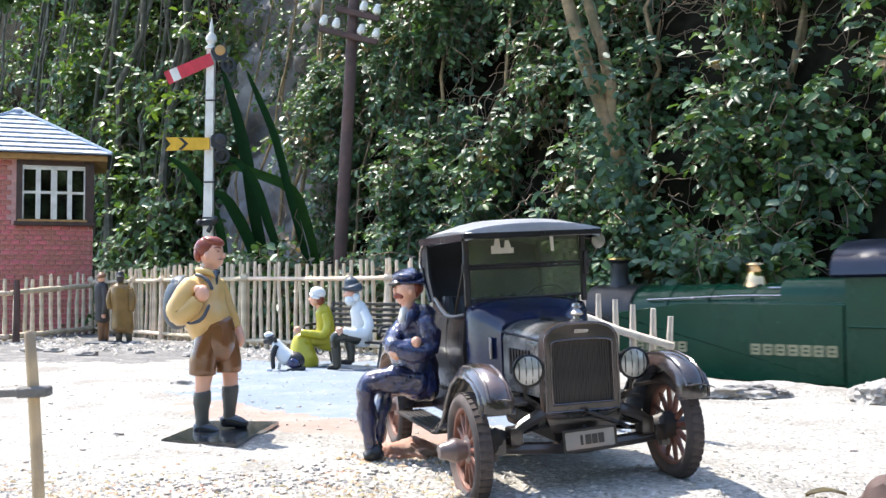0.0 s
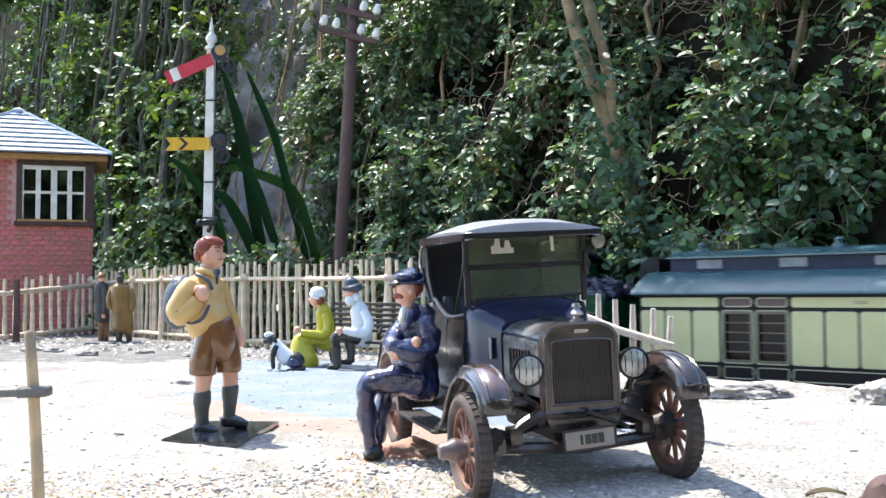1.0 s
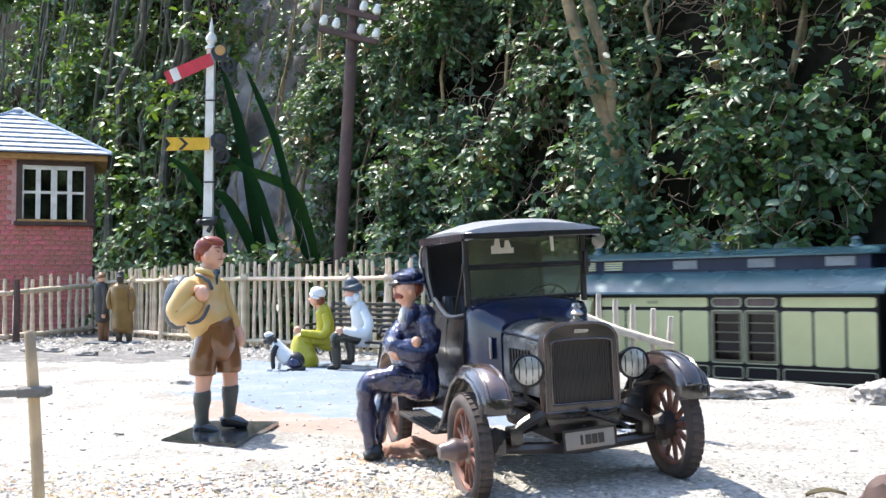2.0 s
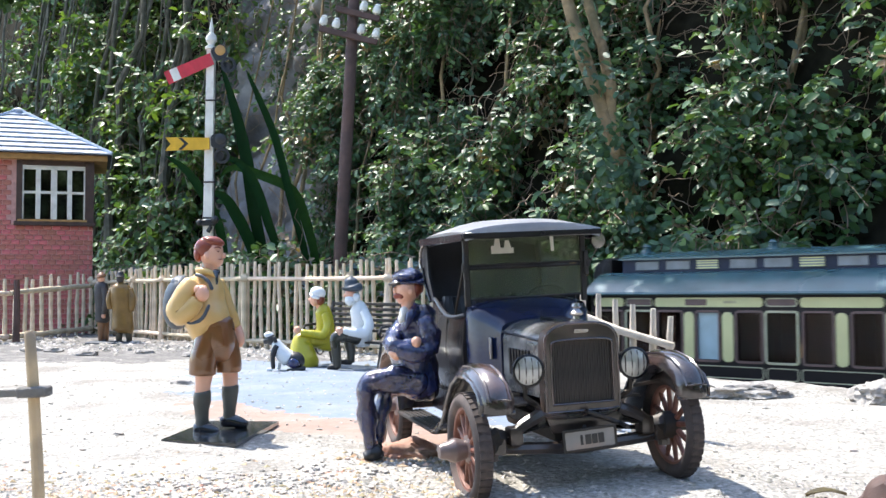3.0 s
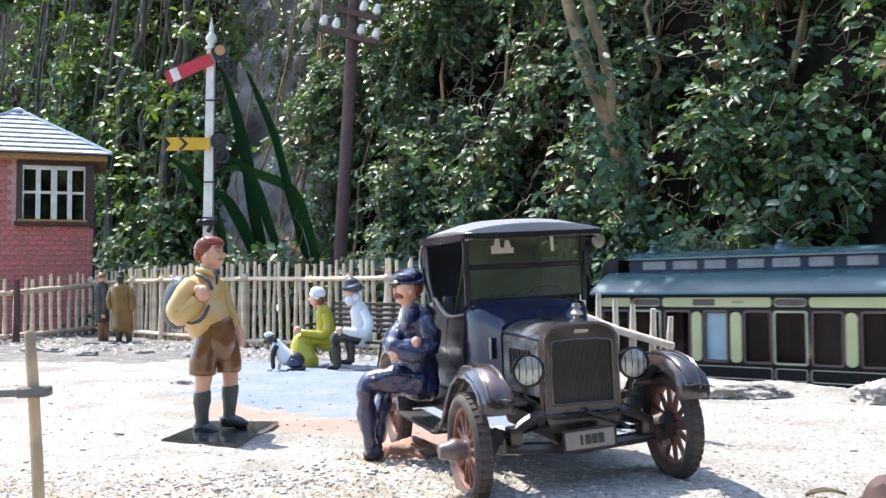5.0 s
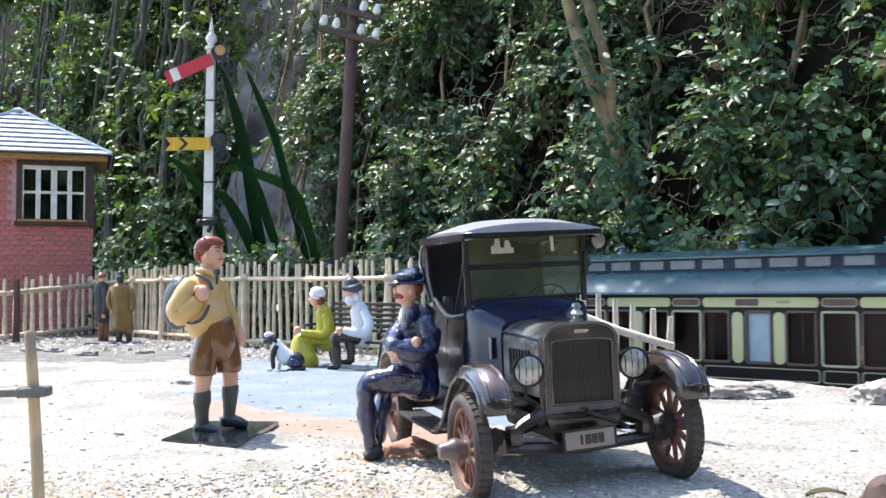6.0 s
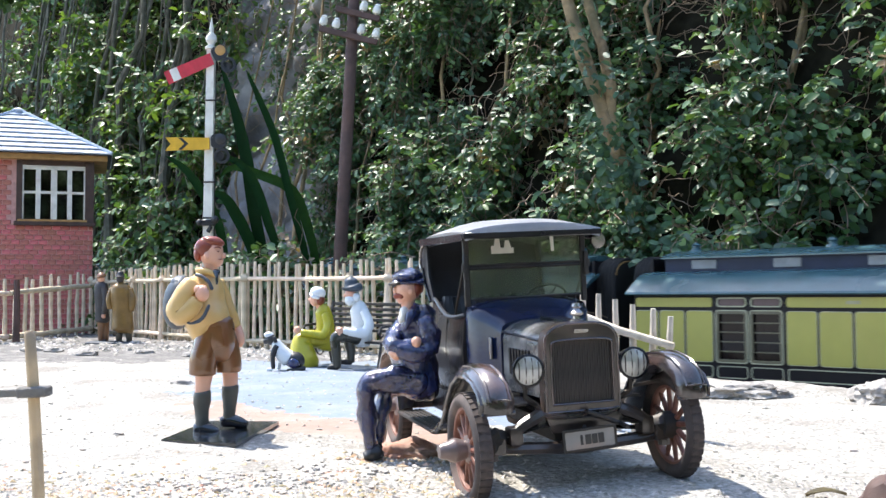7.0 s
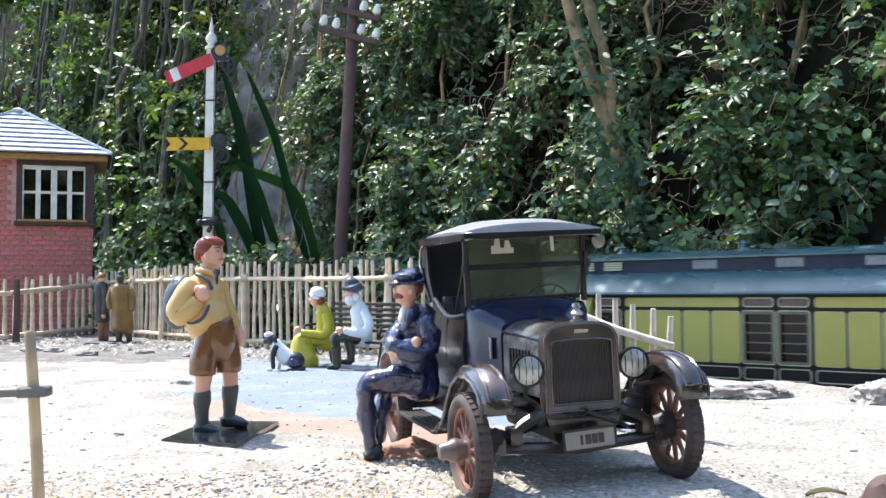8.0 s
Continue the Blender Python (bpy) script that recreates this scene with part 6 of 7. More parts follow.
    for k, x in enumerate((.95, 2.65, 4.4, 6.2, 6.87, 8.5, 10.1, 11.6) if not flip else (.95, 2.65, 4.4, 5.55, 6.25, 8.32, 10.05, 11.7)):
        deck_light(c, x, x + .44 if k in (3, 4) else x + .54, k in (3, 4))
    return c, L


def build_engine():
    """Green tank engine; its front is at x = 0, its cab and bunker behind."""
    e = thing("tank_engine", (0, 0, RAIL_Z), label="dark green side-tank steam engine with brass safety valve and coal bunker", category="locomotive")
    bm = B()
    box(bm, .1, 10.1, .1, 2.5, .88, 1.0, .02)
    box(bm, .1, 10.1, .12, .2, .7, .9)
    part("running_plate", bm, "locogreen", e)
    for flip in (0, 1):
        bm = B()
        y0, y1 = (0.05, .62) if not flip else (1.98, 2.55)
        o = [(1.5, 1.0), (6.3, 1.0), (6.3, 2.47), (3.2, 2.46), (1.6, 2.28), (1.5, 2.2)]
        slab(bm, o, y0, y1)
        es = [ed for ed in bm.edges if ed.calc_length() > .6]
        bmesh.ops.bevel(bm, geom=es, offset=.05, segments=3, affect="EDGES")
        t = part("side_tank", bm, "locogreen", e, "glossy dark green side tank")
        if not flip:
            for w0, n in ((2.1, 5), (4.55, 7)):
                for k in range(n):
                    bm = B()
                    x = w0 + k * .235
                    ring_frame(bm, x, x + .185, 1.52, 1.72, .045, .02, .03, .055)
                    box(bm, x + .045, x + .14, .032, .052, 1.6, 1.64)
                    part("letter_block", bm, "letter", t)
            for k in range(9):
                bm = B()
                ball(bm, (1.8 + k * .5, .05, 1.1), .018, u=6, v=4)
                part("rivet", bm, "locogreen", t)
    bm = B()
    lathe(bm, [(.70, 1.6), (.72, 1.7), (.74, 4.9), (.74, 5.0)], "x", (0, 1.3, 2.1), 32)
    boiler = part("boiler", bm, "locogreen", e, "glossy green boiler barrel")
    for x in (2.4, 3.3, 4.2):
        bm = B()
        lathe(bm, [(.745, x), (.758, x + .01), (.758, x + .08), (.745, x + .09)], "x", (0, 1.3, 2.1), 32)
        part("boiler_band", bm, "locogreen", boiler)
    bm = B()
    lathe(bm, [(.05, .3), (.6, .3), (.74, .42), (.75, 1.6), (.3, 1.62)], "x", (0, 1.3, 2.1), 28)
    part("smokebox", bm, "black", e)
    bm = B()
    slab2 = rounded(.56, 2.04, 1.2, 2.93, .35, 6)
    loft(bm, [[(x, y, z) for y, z in slab2] for x in (4.9, 5.3, 6.35)])
    part("firebox", bm, "locogreen", e)
    bm = B()
    lathe(bm, [(.27, 2.7), (.22, 2.85), (.19, 3.05), (.2, 3.3), (.27, 3.36), (.27, 3.42), (.15, 3.42)], "z", (.95, 1.3, 0), 20)
    part("chimney", bm, "black", e, "black chimney with copper cap")
    bm = B()
    lathe(bm, [(.265, 3.36), (.285, 3.38), (.285, 3.42), (.25, 3.43)], "z", (.95, 1.3, 0), 20)
    part("chimney_cap", bm, "brass", e)
    bm = B()
    lathe(bm, [(.33, 2.74), (.26, 2.83), (.21, 2.95), (.2, 3.1), (.23, 3.2), (.2, 3.24), (.1, 3.22)], "z", (4.1, 1.3, 0), 22)
    part("safety_valve_cover", bm, "brass", e, "polished brass safety valve cover")
    bm = B()
    for k in range(2):
        tube(bm, [(4.8 - .2 * k, .75, 2.74), (5.9, .72, 2.74)], .035, 8)
    tube(bm, [(2.0, .66, 2.52), (4.0, .66, 2.6), (6.2, .66, 2.6)], .02, 6)
    part("handrail", bm, "chrome", e)
    # cab
    bm = B()
    loft(bm, [[(x, y, z) for x, z in ((6.3, 1.0), (8.5, 1.0), (8.5, 2.95), (6.3, 2.95))] for y in (2.49, 2.55)])
    cab = part("cab", bm, "locogreen", e, "green cab side sheet")
    for nm, x0, x1, z0, z1 in (("cab_lower_sheet", 6.3, 8.5, 1.0, 2.06), ("cab_front_sheet", 6.3, 7.1, 2.06, 2.95), ("cab_rear_sheet", 8.1, 8.5, 2.06, 2.95), ("cab_cant_rail", 7.1, 8.1, 2.9, 2.95)):
        bm = B()
        box(bm, x0, x1, .05, .11, z0, z1)
        part(nm, bm, "locogreen", cab)
    for x0, z0, sx, sz in ((7.1, 2.06, 1, 1), (7.1, 2.9, 1, -1), (8.1, 2.9, -1, -1)):
        bm = B()
        o = [(x0, z0)] + [(x0 + sx * .16 * (1 - math.sin(k / 6 * math.pi / 2)), z0 + sz * .16 * (1 - math.cos(k / 6 * math.pi / 2))) for k in range(7)]
        slab(bm, o, .052, .108)
        part("corner_gusset", bm, "locogreen", cab)
    for x0, x1 in ((6.3, 6.36), (8.46, 8.52)):
        bm = B()
        o = [(.06, 1.0), (2.54, 1.0), (2.54, 2.95)] + [(1.3 + 1.24 * math.cos(a / 8 * math.pi), 2.95 + .60 * math.sin(a / 8 * math.pi)) for a in range(1, 8)] + [(.06, 2.95)]
        loft(bm, [[(x0, y, z) for y, z in o], [(x1, y, z) for y, z in o]])
        part("cab_end", bm, "locogreen", cab)
    # upright near-black sheet stands in for the shade within the cab
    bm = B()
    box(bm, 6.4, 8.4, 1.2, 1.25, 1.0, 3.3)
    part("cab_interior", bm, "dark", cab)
    bm = B()
    ring_frame(bm, 7.08, 8.12, 2.04, 2.92, .022, .16, .03, .05)
    part("window_beading", bm, "locogreen", cab)
    bm = B()
    tube(bm, [(6.35, .03, 2.06), (7.9, .03, 2.04)], .02, 6)
    part("cab_rail", bm, "locogreen", cab)
    bm = B()
    arc = [(1.3 + 1.40 * math.cos(a / 14 * math.pi), 2.96 + .66 * math.sin(a / 14 * math.pi) ** .8) for a in range(15)]
    ring = arc + [(1.3 + (y - 1.3) * .97, z - .05) for y, z in arc[::-1]]
    loft(bm, [[(x, y, z) for y, z in ring] for x in (6.1, 7.4, 8.75)])
    part("cab_roof", bm, "locodark", e, "blue-black cab roof")
    # bunker with coal
    bm = B()
    o = [(8.5, 1.0), (10.0, 1.0), (10.1, 2.0), (10.2, 2.6), (10.15, 2.62), (8.5, 2.62)]
    slab(bm, o, .05, .1)
    slab(bm, o, 2.5, 2.55)
    box(bm, 10.02, 10.1, .1, 2.5, 1.0, 2.5)
    box(bm, 8.5, 10.1, .1, 2.5, 2.0, 2.1)
    bk = part("bunker", bm, "locogreen", e)
    bm = B()
    tube(bm, [(8.62, .05, 2.36), (8.62, 0, 2.36), (9.4, 0, 2.36), (9.4, .05, 2.36)], .018, 6)
    part("bunker_rail", bm, "chrome", bk)
    bm = B()
    box(bm, 8.40, 9.0, .02, .05, 1.43, 1.68, .02)
    pl = part("cabside_plate", bm, "rust", bk)
    bm = B()
    ring_frame(bm, 8.38, 9.02, 1.41, 1.70, .025, .04, .01, .05)
    part("plate_edge", bm, "lining", pl)
    for k in range(4):
        bm = B()
        box(bm, 8.5 + k * .11, 8.56 + k * .11, .01, .02, 1.49, 1.62)
        part("bar", bm, "lining", pl)
    rnd = random.Random(8)
    bm = B()
    for k in range(130):
        x, y = rnd.uniform(8.6, 9.95), rnd.uniform(.2, 2.4)
        z = 2.5 + .38 * math.sin((x - 8.5) / 1.6 * math.pi) * math.sin(y / 2.6 * math.pi) + rnd.uniform(-.05, .08)
        g = bmesh.ops.create_icosphere(bm, subdivisions=1, radius=rnd.uniform(.08, .15))
        for v in g["verts"]:
            v.co = v.co * rnd.uniform(.75, 1.2) + Vector((x, y, z))
    tagged(part("coal", bm, "coal", bk, "heap of blue-black coal", smooth=0), kind="stuff")
    for x, r in ((1.4, .5), (3.2, .8), (4.9, .8), (6.6, .8), (9.2, .5)):
        for y in (.35, 2.1):
            bm = B()
            lathe(bm, [(.05, -.05), (r, -.05), (r + .03, .05), (r - .08, .05), (.05, .05)], "y", (x, y, r), 24)
            part("wheel", bm, "black", e)
    bm = B()
    box(bm, 3.1, 6.7, .22, .28, .55, .68, .02)
    part("coupling_rod", bm, "chrome", e)
    return e


def build_track():
    """Ballast bed, sleepers and two rails along the line."""
    rail_bm = B()
    for off in (-.55, -2.05):
        pts = []
        for k in range(40):
            s = ALONG0 - 22 + k * 1.25
            p = TRACK_AT + TRACK_DIR * (s - ALONG0) + TRACK_N * off
            pts.append((p.x, p.y, RAIL_Z - .06 - GRADE * (s - ALONG0)))
        tube(rail_bm, pts, .06, 6)
    tr = thing("railway_track", label="steel rails on dark timber sleepers below the platform edge", category="railway track", kind="structure")
    part("rails", rail_bm, "iron", tr)
    sl = B()
    box(sl, -.16, .16, -1.25, 1.25, -.12, 0, .02)
    sl = finish("sleeper", sl, "brown", 0)
    ang = math.degrees(math.atan2(TRACK_DIR.y, TRACK_DIR.x))
    for k in range(60):
        p = TRACK_AT + TRACK_DIR * (-22 + k * .8) + TRACK_N * -1.3
        part("sleeper", sl, None, tr, at=(p.x, p.y, RAIL_Z - .11 - GRADE * (-22 + k * .8)), turn=(0, 0, ang))


build_track()
TRAIN = []
TRAIN.append((build_engine(), 32.5, 10.1))
for made, front in ((brake_coach("cream-panelled brake coach with dark chocolate ends and louvred doors", False), 21.43),
                    (saloon_coach("chocolate and cream saloon coach with drawn blue blinds", 1), 6.88),
                    (saloon_coach("chocolate and cream saloon coach, dark glossy windows", 2), -7.47),
                    (brake_coach("yellow-cream brake coach with louvred doors at the train's tail", True), -21.3)):
    TRAIN.append((made[0], front, made[1]))


# ---- thicket on the bank ----
def leaf_cloud(rng, centres, dirs, lengths, widths, ups):
    """Folded leaf blades as one vertex and face table: base, two shoulders, a raised midrib and a tip."""
    n = len(centres)
    d = dirs / np.linalg.norm(dirs, axis=1, keepdims=True)
    side = np.cross(d, ups)
    side /= np.linalg.norm(side, axis=1, keepdims=True) + 1e-9
    nrm = np.cross(side, d)
    L, W = lengths[:, None], widths[:, None]
    droop = rng.uniform(.02, .22, (n, 1)) * L
    fold = rng.uniform(.05, .3, (n, 1)) * W
    base = centres
    p1 = centres + d * L * .25 + side * W * .43 + nrm * fold
    p2 = centres + d * L * .25 - side * W * .43 + nrm * fold
    p3 = centres + d * L * .76 + side * W * .41 + nrm * (fold - droop * .4)
    p4 = centres + d * L * .76 - side * W * .41 + nrm * (fold - droop * .4)
    mid = centres + d * L * .48 - nrm * droop * .15
    tip = centres + d * L - nrm * droop
    v = np.stack([base, p1, p3, tip, p4, p2, mid], 1).reshape(-1, 3)
    k = (np.arange(n) * 7)[:, None]
    f = np.concatenate([k + [[0, 6, 1]], k + [[1, 6, 2]], k + [[2, 6, 3]], k + [[3, 6, 4]], k + [[4, 6, 5]], k + [[5, 6, 0]]], 0)
    return v, f


def mesh_of(name, v, f, materials, mat_index=None, smooth=True):
    me = bpy.data.meshes.new(name)
    me.vertices.add(len(v))
    me.vertices.foreach_set("co", (np.asarray(v) * S).ravel())
    me.loops.add(f.size)
    me.loops.foreach_set("vertex_index", f.ravel().astype(np.int32))
    me.polygons.add(len(f))
    me.polygons.foreach_set("loop_start", np.arange(len(f), dtype=np.int32) * f.shape[1])
    for m in materials:
        me.materials.append(M[m])
    if mat_index is not None:
        me.polygons.foreach_set("material_index", mat_index.astype(np.int32))
    me.polygons.foreach_set("use_smooth", np.full(len(f), smooth))
    me.update(calc_edges=True)
    me.validate()
    return me


def wall_point(u, z, d):
    p = TRACK_AT + TRACK_DIR * u + TRACK_N * d
    return np.array((p.x, p.y, z))


def bank_face(u, z):
    """How far behind the line the thicket's face stands at this height: leaning out in lumps, overhanging high up."""
    q = Vector((u * .22, z * .25, 3.1))
    lump = 1.5 * noise.noise(q) + .8 * noise.noise(q * 2.6)
    base = -3.3 - .30 * max(0, z) + lump
    return min(base, -2.75)


def fence_face(u, z):
    """Face of the low growth between the fence and the line."""
    return max(.45, 1.0 + .35 * noise.noise(Vector((u * .5, z * .6, 7.7))))


def build_shrub(name, label, u0, u1, ztop, count, leaf, mats, weights, seed, droop=.5, dens_cut=-.15, low=-1.2, bank_face=bank_face, spread=.35, bare=22, hang=.3):
    rng = np.random.default_rng(seed)
    rnd = random.Random(seed)
    uc = (u0 + u1) / 2
    foot = wall_point(uc, ground_height(*(TRACK_AT + TRACK_DIR * uc + TRACK_N * -4.2)[:2]), -4.2)
    sh = thing(name, tuple(foot), label=label, category="shrub")
    # sprays of leaves along thin stems
    C, Dv, Ln, Wd, Up, Mi = [], [], [], [], [], []
    stems = []
    made = 0
    while made < count:
        u, z = rnd.uniform(u0, u1), rnd.uniform(low, ztop)
        if noise.noise(Vector((u * .45, z * .5, seed * 1.7))) + .5 * noise.noise(Vector((u * 1.3, z * 1.3, seed))) < dens_cut:
            continue
        d = bank_face(u, z) + rnd.gauss(0, spread)
        p = Vector(wall_point(u, z, d))
        out = TRACK_N * rnd.uniform(.2, 1) + TRACK_DIR * rnd.uniform(-.9, .9) + Vector((0, 0, rnd.uniform(-.9, .7)))
        steps = rnd.randint(5, 10)
        if rnd.random() < hang:
            out = Vector((rnd.gauss(0, .25), rnd.gauss(0, .25), -1))
            steps += rnd.randint(2, 7)
        out.normalize()
        pts = [p.copy()]
        m = rnd.choices(range(len(mats)), weights)[0]
        for k in range(steps):
            out = (out + Vector((rnd.gauss(0, .18), rnd.gauss(0, .18), rnd.gauss(-.08 * droop, .16)))).normalized()
            p = p + out * leaf * .55
            pts.append(p.copy())
            for s in (-1, 1):
                if rnd.random() < .15:
                    continue
                side = out.cross(Vector((rnd.gauss(0, .5), rnd.gauss(0, .5), 1))).normalized() * s
                ld = (side + out * rnd.uniform(.2, .9) + Vector((0, 0, rnd.uniform(-.5, .15)))).normalized()
                ln = leaf * rnd.uniform(.6, 1.2)
                C.append(p + ld * .03)
                Dv.append(ld)
                Ln.append(ln)
                Wd.append(ln * rnd.uniform(.5, .72))
                Up.append(TRACK_N * rnd.uniform(.1, 1.3) + Vector((rnd.gauss(0, .4), rnd.gauss(0, .4), rnd.uniform(.25, 1.1))))
                Mi.append(m)
                made += 1
        stems.append(pts)
    off = np.asarray(foot)
    v, f = leaf_cloud(rng, np.array(C) - off, np.array(Dv), np.array(Ln), np.array(Wd), np.array(Up))
    me = mesh_of("crown", v, f, mats, np.tile(np.array(Mi), 6))
    tagged(part("crown", me, None, sh), kind="stuff")
    # stems and bare twigs as three-sided bars
    V, F = [], []
    def bar(pts, r0, r1):
        b0 = len(V)
        for i, q in enumerate(pts):
            dd = (pts[min(i + 1, len(pts) - 1)] - pts[max(i - 1, 0)]).normalized()
            s1 = dd.cross(Vector((.3, .5, .8))).normalized()
            s2 = dd.cross(s1)
            r = r0 + (r1 - r0) * i / max(1, len(pts) - 1)
            for k in range(4):
                a = k * math.pi / 2
                V.append(tuple(q + (s1 * math.cos(a) + s2 * math.sin(a)) * r - Vector(off)))
        for i in range(len(pts) - 1):
            for k in range(4):
                F.append((b0 + i * 4 + k, b0 + i * 4 + (k + 1) % 4, b0 + (i + 1) * 4 + (k + 1) % 4, b0 + (i + 1) * 4 + k))
    for pts in stems:
        bar(pts, .018, .008)
    for k in range(int((u1 - u0) * bare)):
        u, z = rnd.uniform(u0, u1), rnd.uniform(-1, ztop)
        p = Vector(wall_point(u, z, bank_face(u, z) + rnd.uniform(-.3, .35)))
        dd = Vector((rnd.gauss(0, .6), rnd.gauss(0, .3), rnd.gauss(-.5, .7))).normalized()
        pts = [p.copy()]
        for i in range(rnd.randint(5, 14)):
            dd = (dd + Vector((rnd.gauss(0, .36), rnd.gauss(0, .3), rnd.gauss(-.04, .34)))).normalized()
            p = p + dd * .22
            pts.append(p.copy())
        bar(pts, rnd.uniform(.009, .022), .006)
    me = mesh_of("twig_mass", np.array(V), np.array(F), ["twig"])
    tagged(part("twig_mass", me, None, sh), kind="stuff")
    return sh, foot


def limb_path(rnd, p, q, n=9, wob=.12):
    pts = []
    for k in range(n):
        f = k / (n - 1)
        c = Vector(p).lerp(Vector(q), f)
        pts.append(c + Vector((rnd.gauss(0, wob), rnd.gauss(0, wob), rnd.gauss(0, wob))) * math.sin(f * math.pi))
    return pts


def build_thicket():
    rnd = random.Random(12)
    specs = [("laurel_shrub", "dense waxy dark green shrub overhanging the railway", -13, -4.5, 13.5, 23500, .33, ["leaf", "leaf_blue", "leaf_bright", "dryleaf"], (6, 4, .8, .4), 1, .8, .06, -1.2, bank_face, .55, 34, .35),
             ("laurel_shrub", "dense waxy dark green shrub with bare twigs behind the train", -5.5, 3.0, 13.5, 23500, .3, ["leaf", "leaf_blue", "leaf_bright", "dryleaf"], (5, 5, .6, .4), 2, .8, .06, -1.2, bank_face, .55, 38, .35),
             ("climbing_shrub", "blue-green creeping shrub with brown twigs on the shaded bank", 2.0, 10.0, 13, 26000, .26, ["leaf_blue", "leaf", "dryleaf"], (6, 4, .4), 3, .9, .11, -1.2, bank_face, .5, 44, .4),
             ("climbing_shrub", "small-leaved blue-green creeper hanging beside the rock face", 9.5, 18.8, 15, 42000, .25, ["leaf_blue", "leaf", "dryleaf"], (7, 3, .3), 4, .9, .02, -1.2, bank_face, .4, 30, .5),
             ("rock_creeper", "sparse creeper strands hanging over grey rock", 18.6, 24.6, 18, 3600, .28, ["leaf_blue", "leaf", "leaf_bright"], (5, 3, 1), 8, .9, .24, -1.2, bank_face, .4, 20, .7),
             ("sunlit_shrub", "hanging bright green leaves among thin bare stems", 24.2, 31.0, 21, 17000, .37, ["leaf_bright", "leaf", "leaf_blue"], (3, 5, 3), 5, .9, .08, -1.2, bank_face, .6, 30, .65),
             ("sunlit_shrub", "sparse sunlit leaves among tall bare stems beyond the brick hut", 30.0, 48.0, 23, 30000, .38, ["leaf_bright", "leaf", "leaf_blue"], (3, 5, 4), 6, .8, .1, -1.2, bank_face, .7, 30, .5),
             ("low_shrub", "low dark leafy growth between the fence and the railway", 5.0, 27.0, 2.2, 8500, .24, ["leaf_blue", "leaf", "dryleaf"], (5, 4, .3), 14, .7, -.3, -.3, fence_face, .16, 8, .2)]
    for name, label, *rest in specs:
        sh, foot = build_shrub(name, label, *rest)
        u0, u1 = rest[0], rest[1]
        # limbs climbing through the leaves
        n = 0 if name == "low_shrub" else 5 if u0 < 15 else 6 if u0 < 20 else 13 if u0 < 28 else 28
        for k in range(n):
            u = u0 + (u1 - u0) * (k + rnd.random()) / n
            lean = rnd.uniform(-1.6, 1.6)
            a = wall_point(u, -1.4, bank_face(u, 0) - .5)
            b = wall_point(u + lean, rnd.uniform(8, 14) + (7 if u0 > 20 else 0), bank_face(u + lean, 9) - .1 - .4 * rnd.random())
            pts = [p - Vector(foot) for p in limb_path(rnd, a, b, 10, .22)]
            r = rnd.uniform(.06, .12) if u0 < 20 else rnd.choice((.06, .09, .14, .22))
            bm = B()
            tube(bm, pts, [r * (1 - .6 * i / 9) for i in range(10)], 7)
            part("stem", bm, "bark" if u0 < 20 else "stem", sh)
    # bare rock face between the creepers
    V, F = [], []
    nu, nz = 60, 110
    for side in (0, 1):
        for j in range(nz + 1):
            for i in range(nu + 1):
                u, z = 17.4 + 8.4 * i / nu, -1.6 + 17.6 * j / nz
                q = Vector((u * .33 + z * .16, z * .22 - u * .12, 2.2))
                lay = noise.noise(q) * 1.3 + abs(noise.noise(q * 2.3)) * 1.1 + .22 * noise.noise(q * 7) + .08 * noise.noise(q * 19)
                edge = .9 * ((i / nu * 2 - 1) ** 4)
                V.append(tuple(wall_point(u, z, -4.9 - .24 * max(0, z) + lay * .8 - edge if side == 0 else -9.5 - .3 * z)))
    w, half = nu + 1, (nu + 1) * (nz + 1)
    for j in range(nz):
        for i in range(nu):
            k = j * w + i
            F.append((k, k + 1, k + w + 1, k + w))
            F.append((half + k, half + k + w, half + k + w + 1, half + k + 1))
    for i in range(nu):
        F.append((i, half + i, half + i + 1, i + 1))
        F.append((nz * w + i, nz * w + i + 1, half + nz * w + i + 1, half + nz * w + i))
    for j in range(nz):
        F.append((j * w, (j + 1) * w, half + (j + 1) * w, half + j * w))
        F.append((j * w + nu, half + j * w + nu, half + (j + 1) * w + nu, (j + 1) * w + nu))
    tagged(new("cliff", mesh_of("cliff", np.array(V), np.array(F), ["cliff"])), "tall folded grey rock face behind the signal", "rock")
    # the leaning trunk and its fork
    foot = wall_point(-.3, -1.3, -3.2)
    tr = thing("leaning_tree", tuple(foot), label="leaning grey-brown tree trunk wrapped in creeper", category="tree")
    def sight_path(spec):
        return [Vector((at_bearing(px, Z), Z, 1.45 + (505 - py) / 1800 * Z)) - Vector(foot) for px, py, Z in spec]
    bm = B()
    tube(bm, sight_path([(1165, 560, 24.2), (1146, 450, 24.2), (1118, 350, 24.3), (1092, 265, 24.3), (1065, 185, 24.3), (1035, 100, 24.3), (1012, 20, 24.4), (985, -90, 24.4), (960, -250, 23.4)]), [.2, .2, .17, .2, .17, .19, .15, .15, .14], 12)
    part("trunk", bm, "bark", tr)
    bm = B()
    tube(bm, sight_path([(1080, 230, 24.3), (1082, 150, 24.3), (1068, 80, 24.3), (1045, 10, 24.4), (1035, -80, 24.4)]), [.16, .15, .13, .12, .1], 10)
    part("limb", bm, "bark", tr)
    # creeper climbing the trunk
    cs, ds = [], []
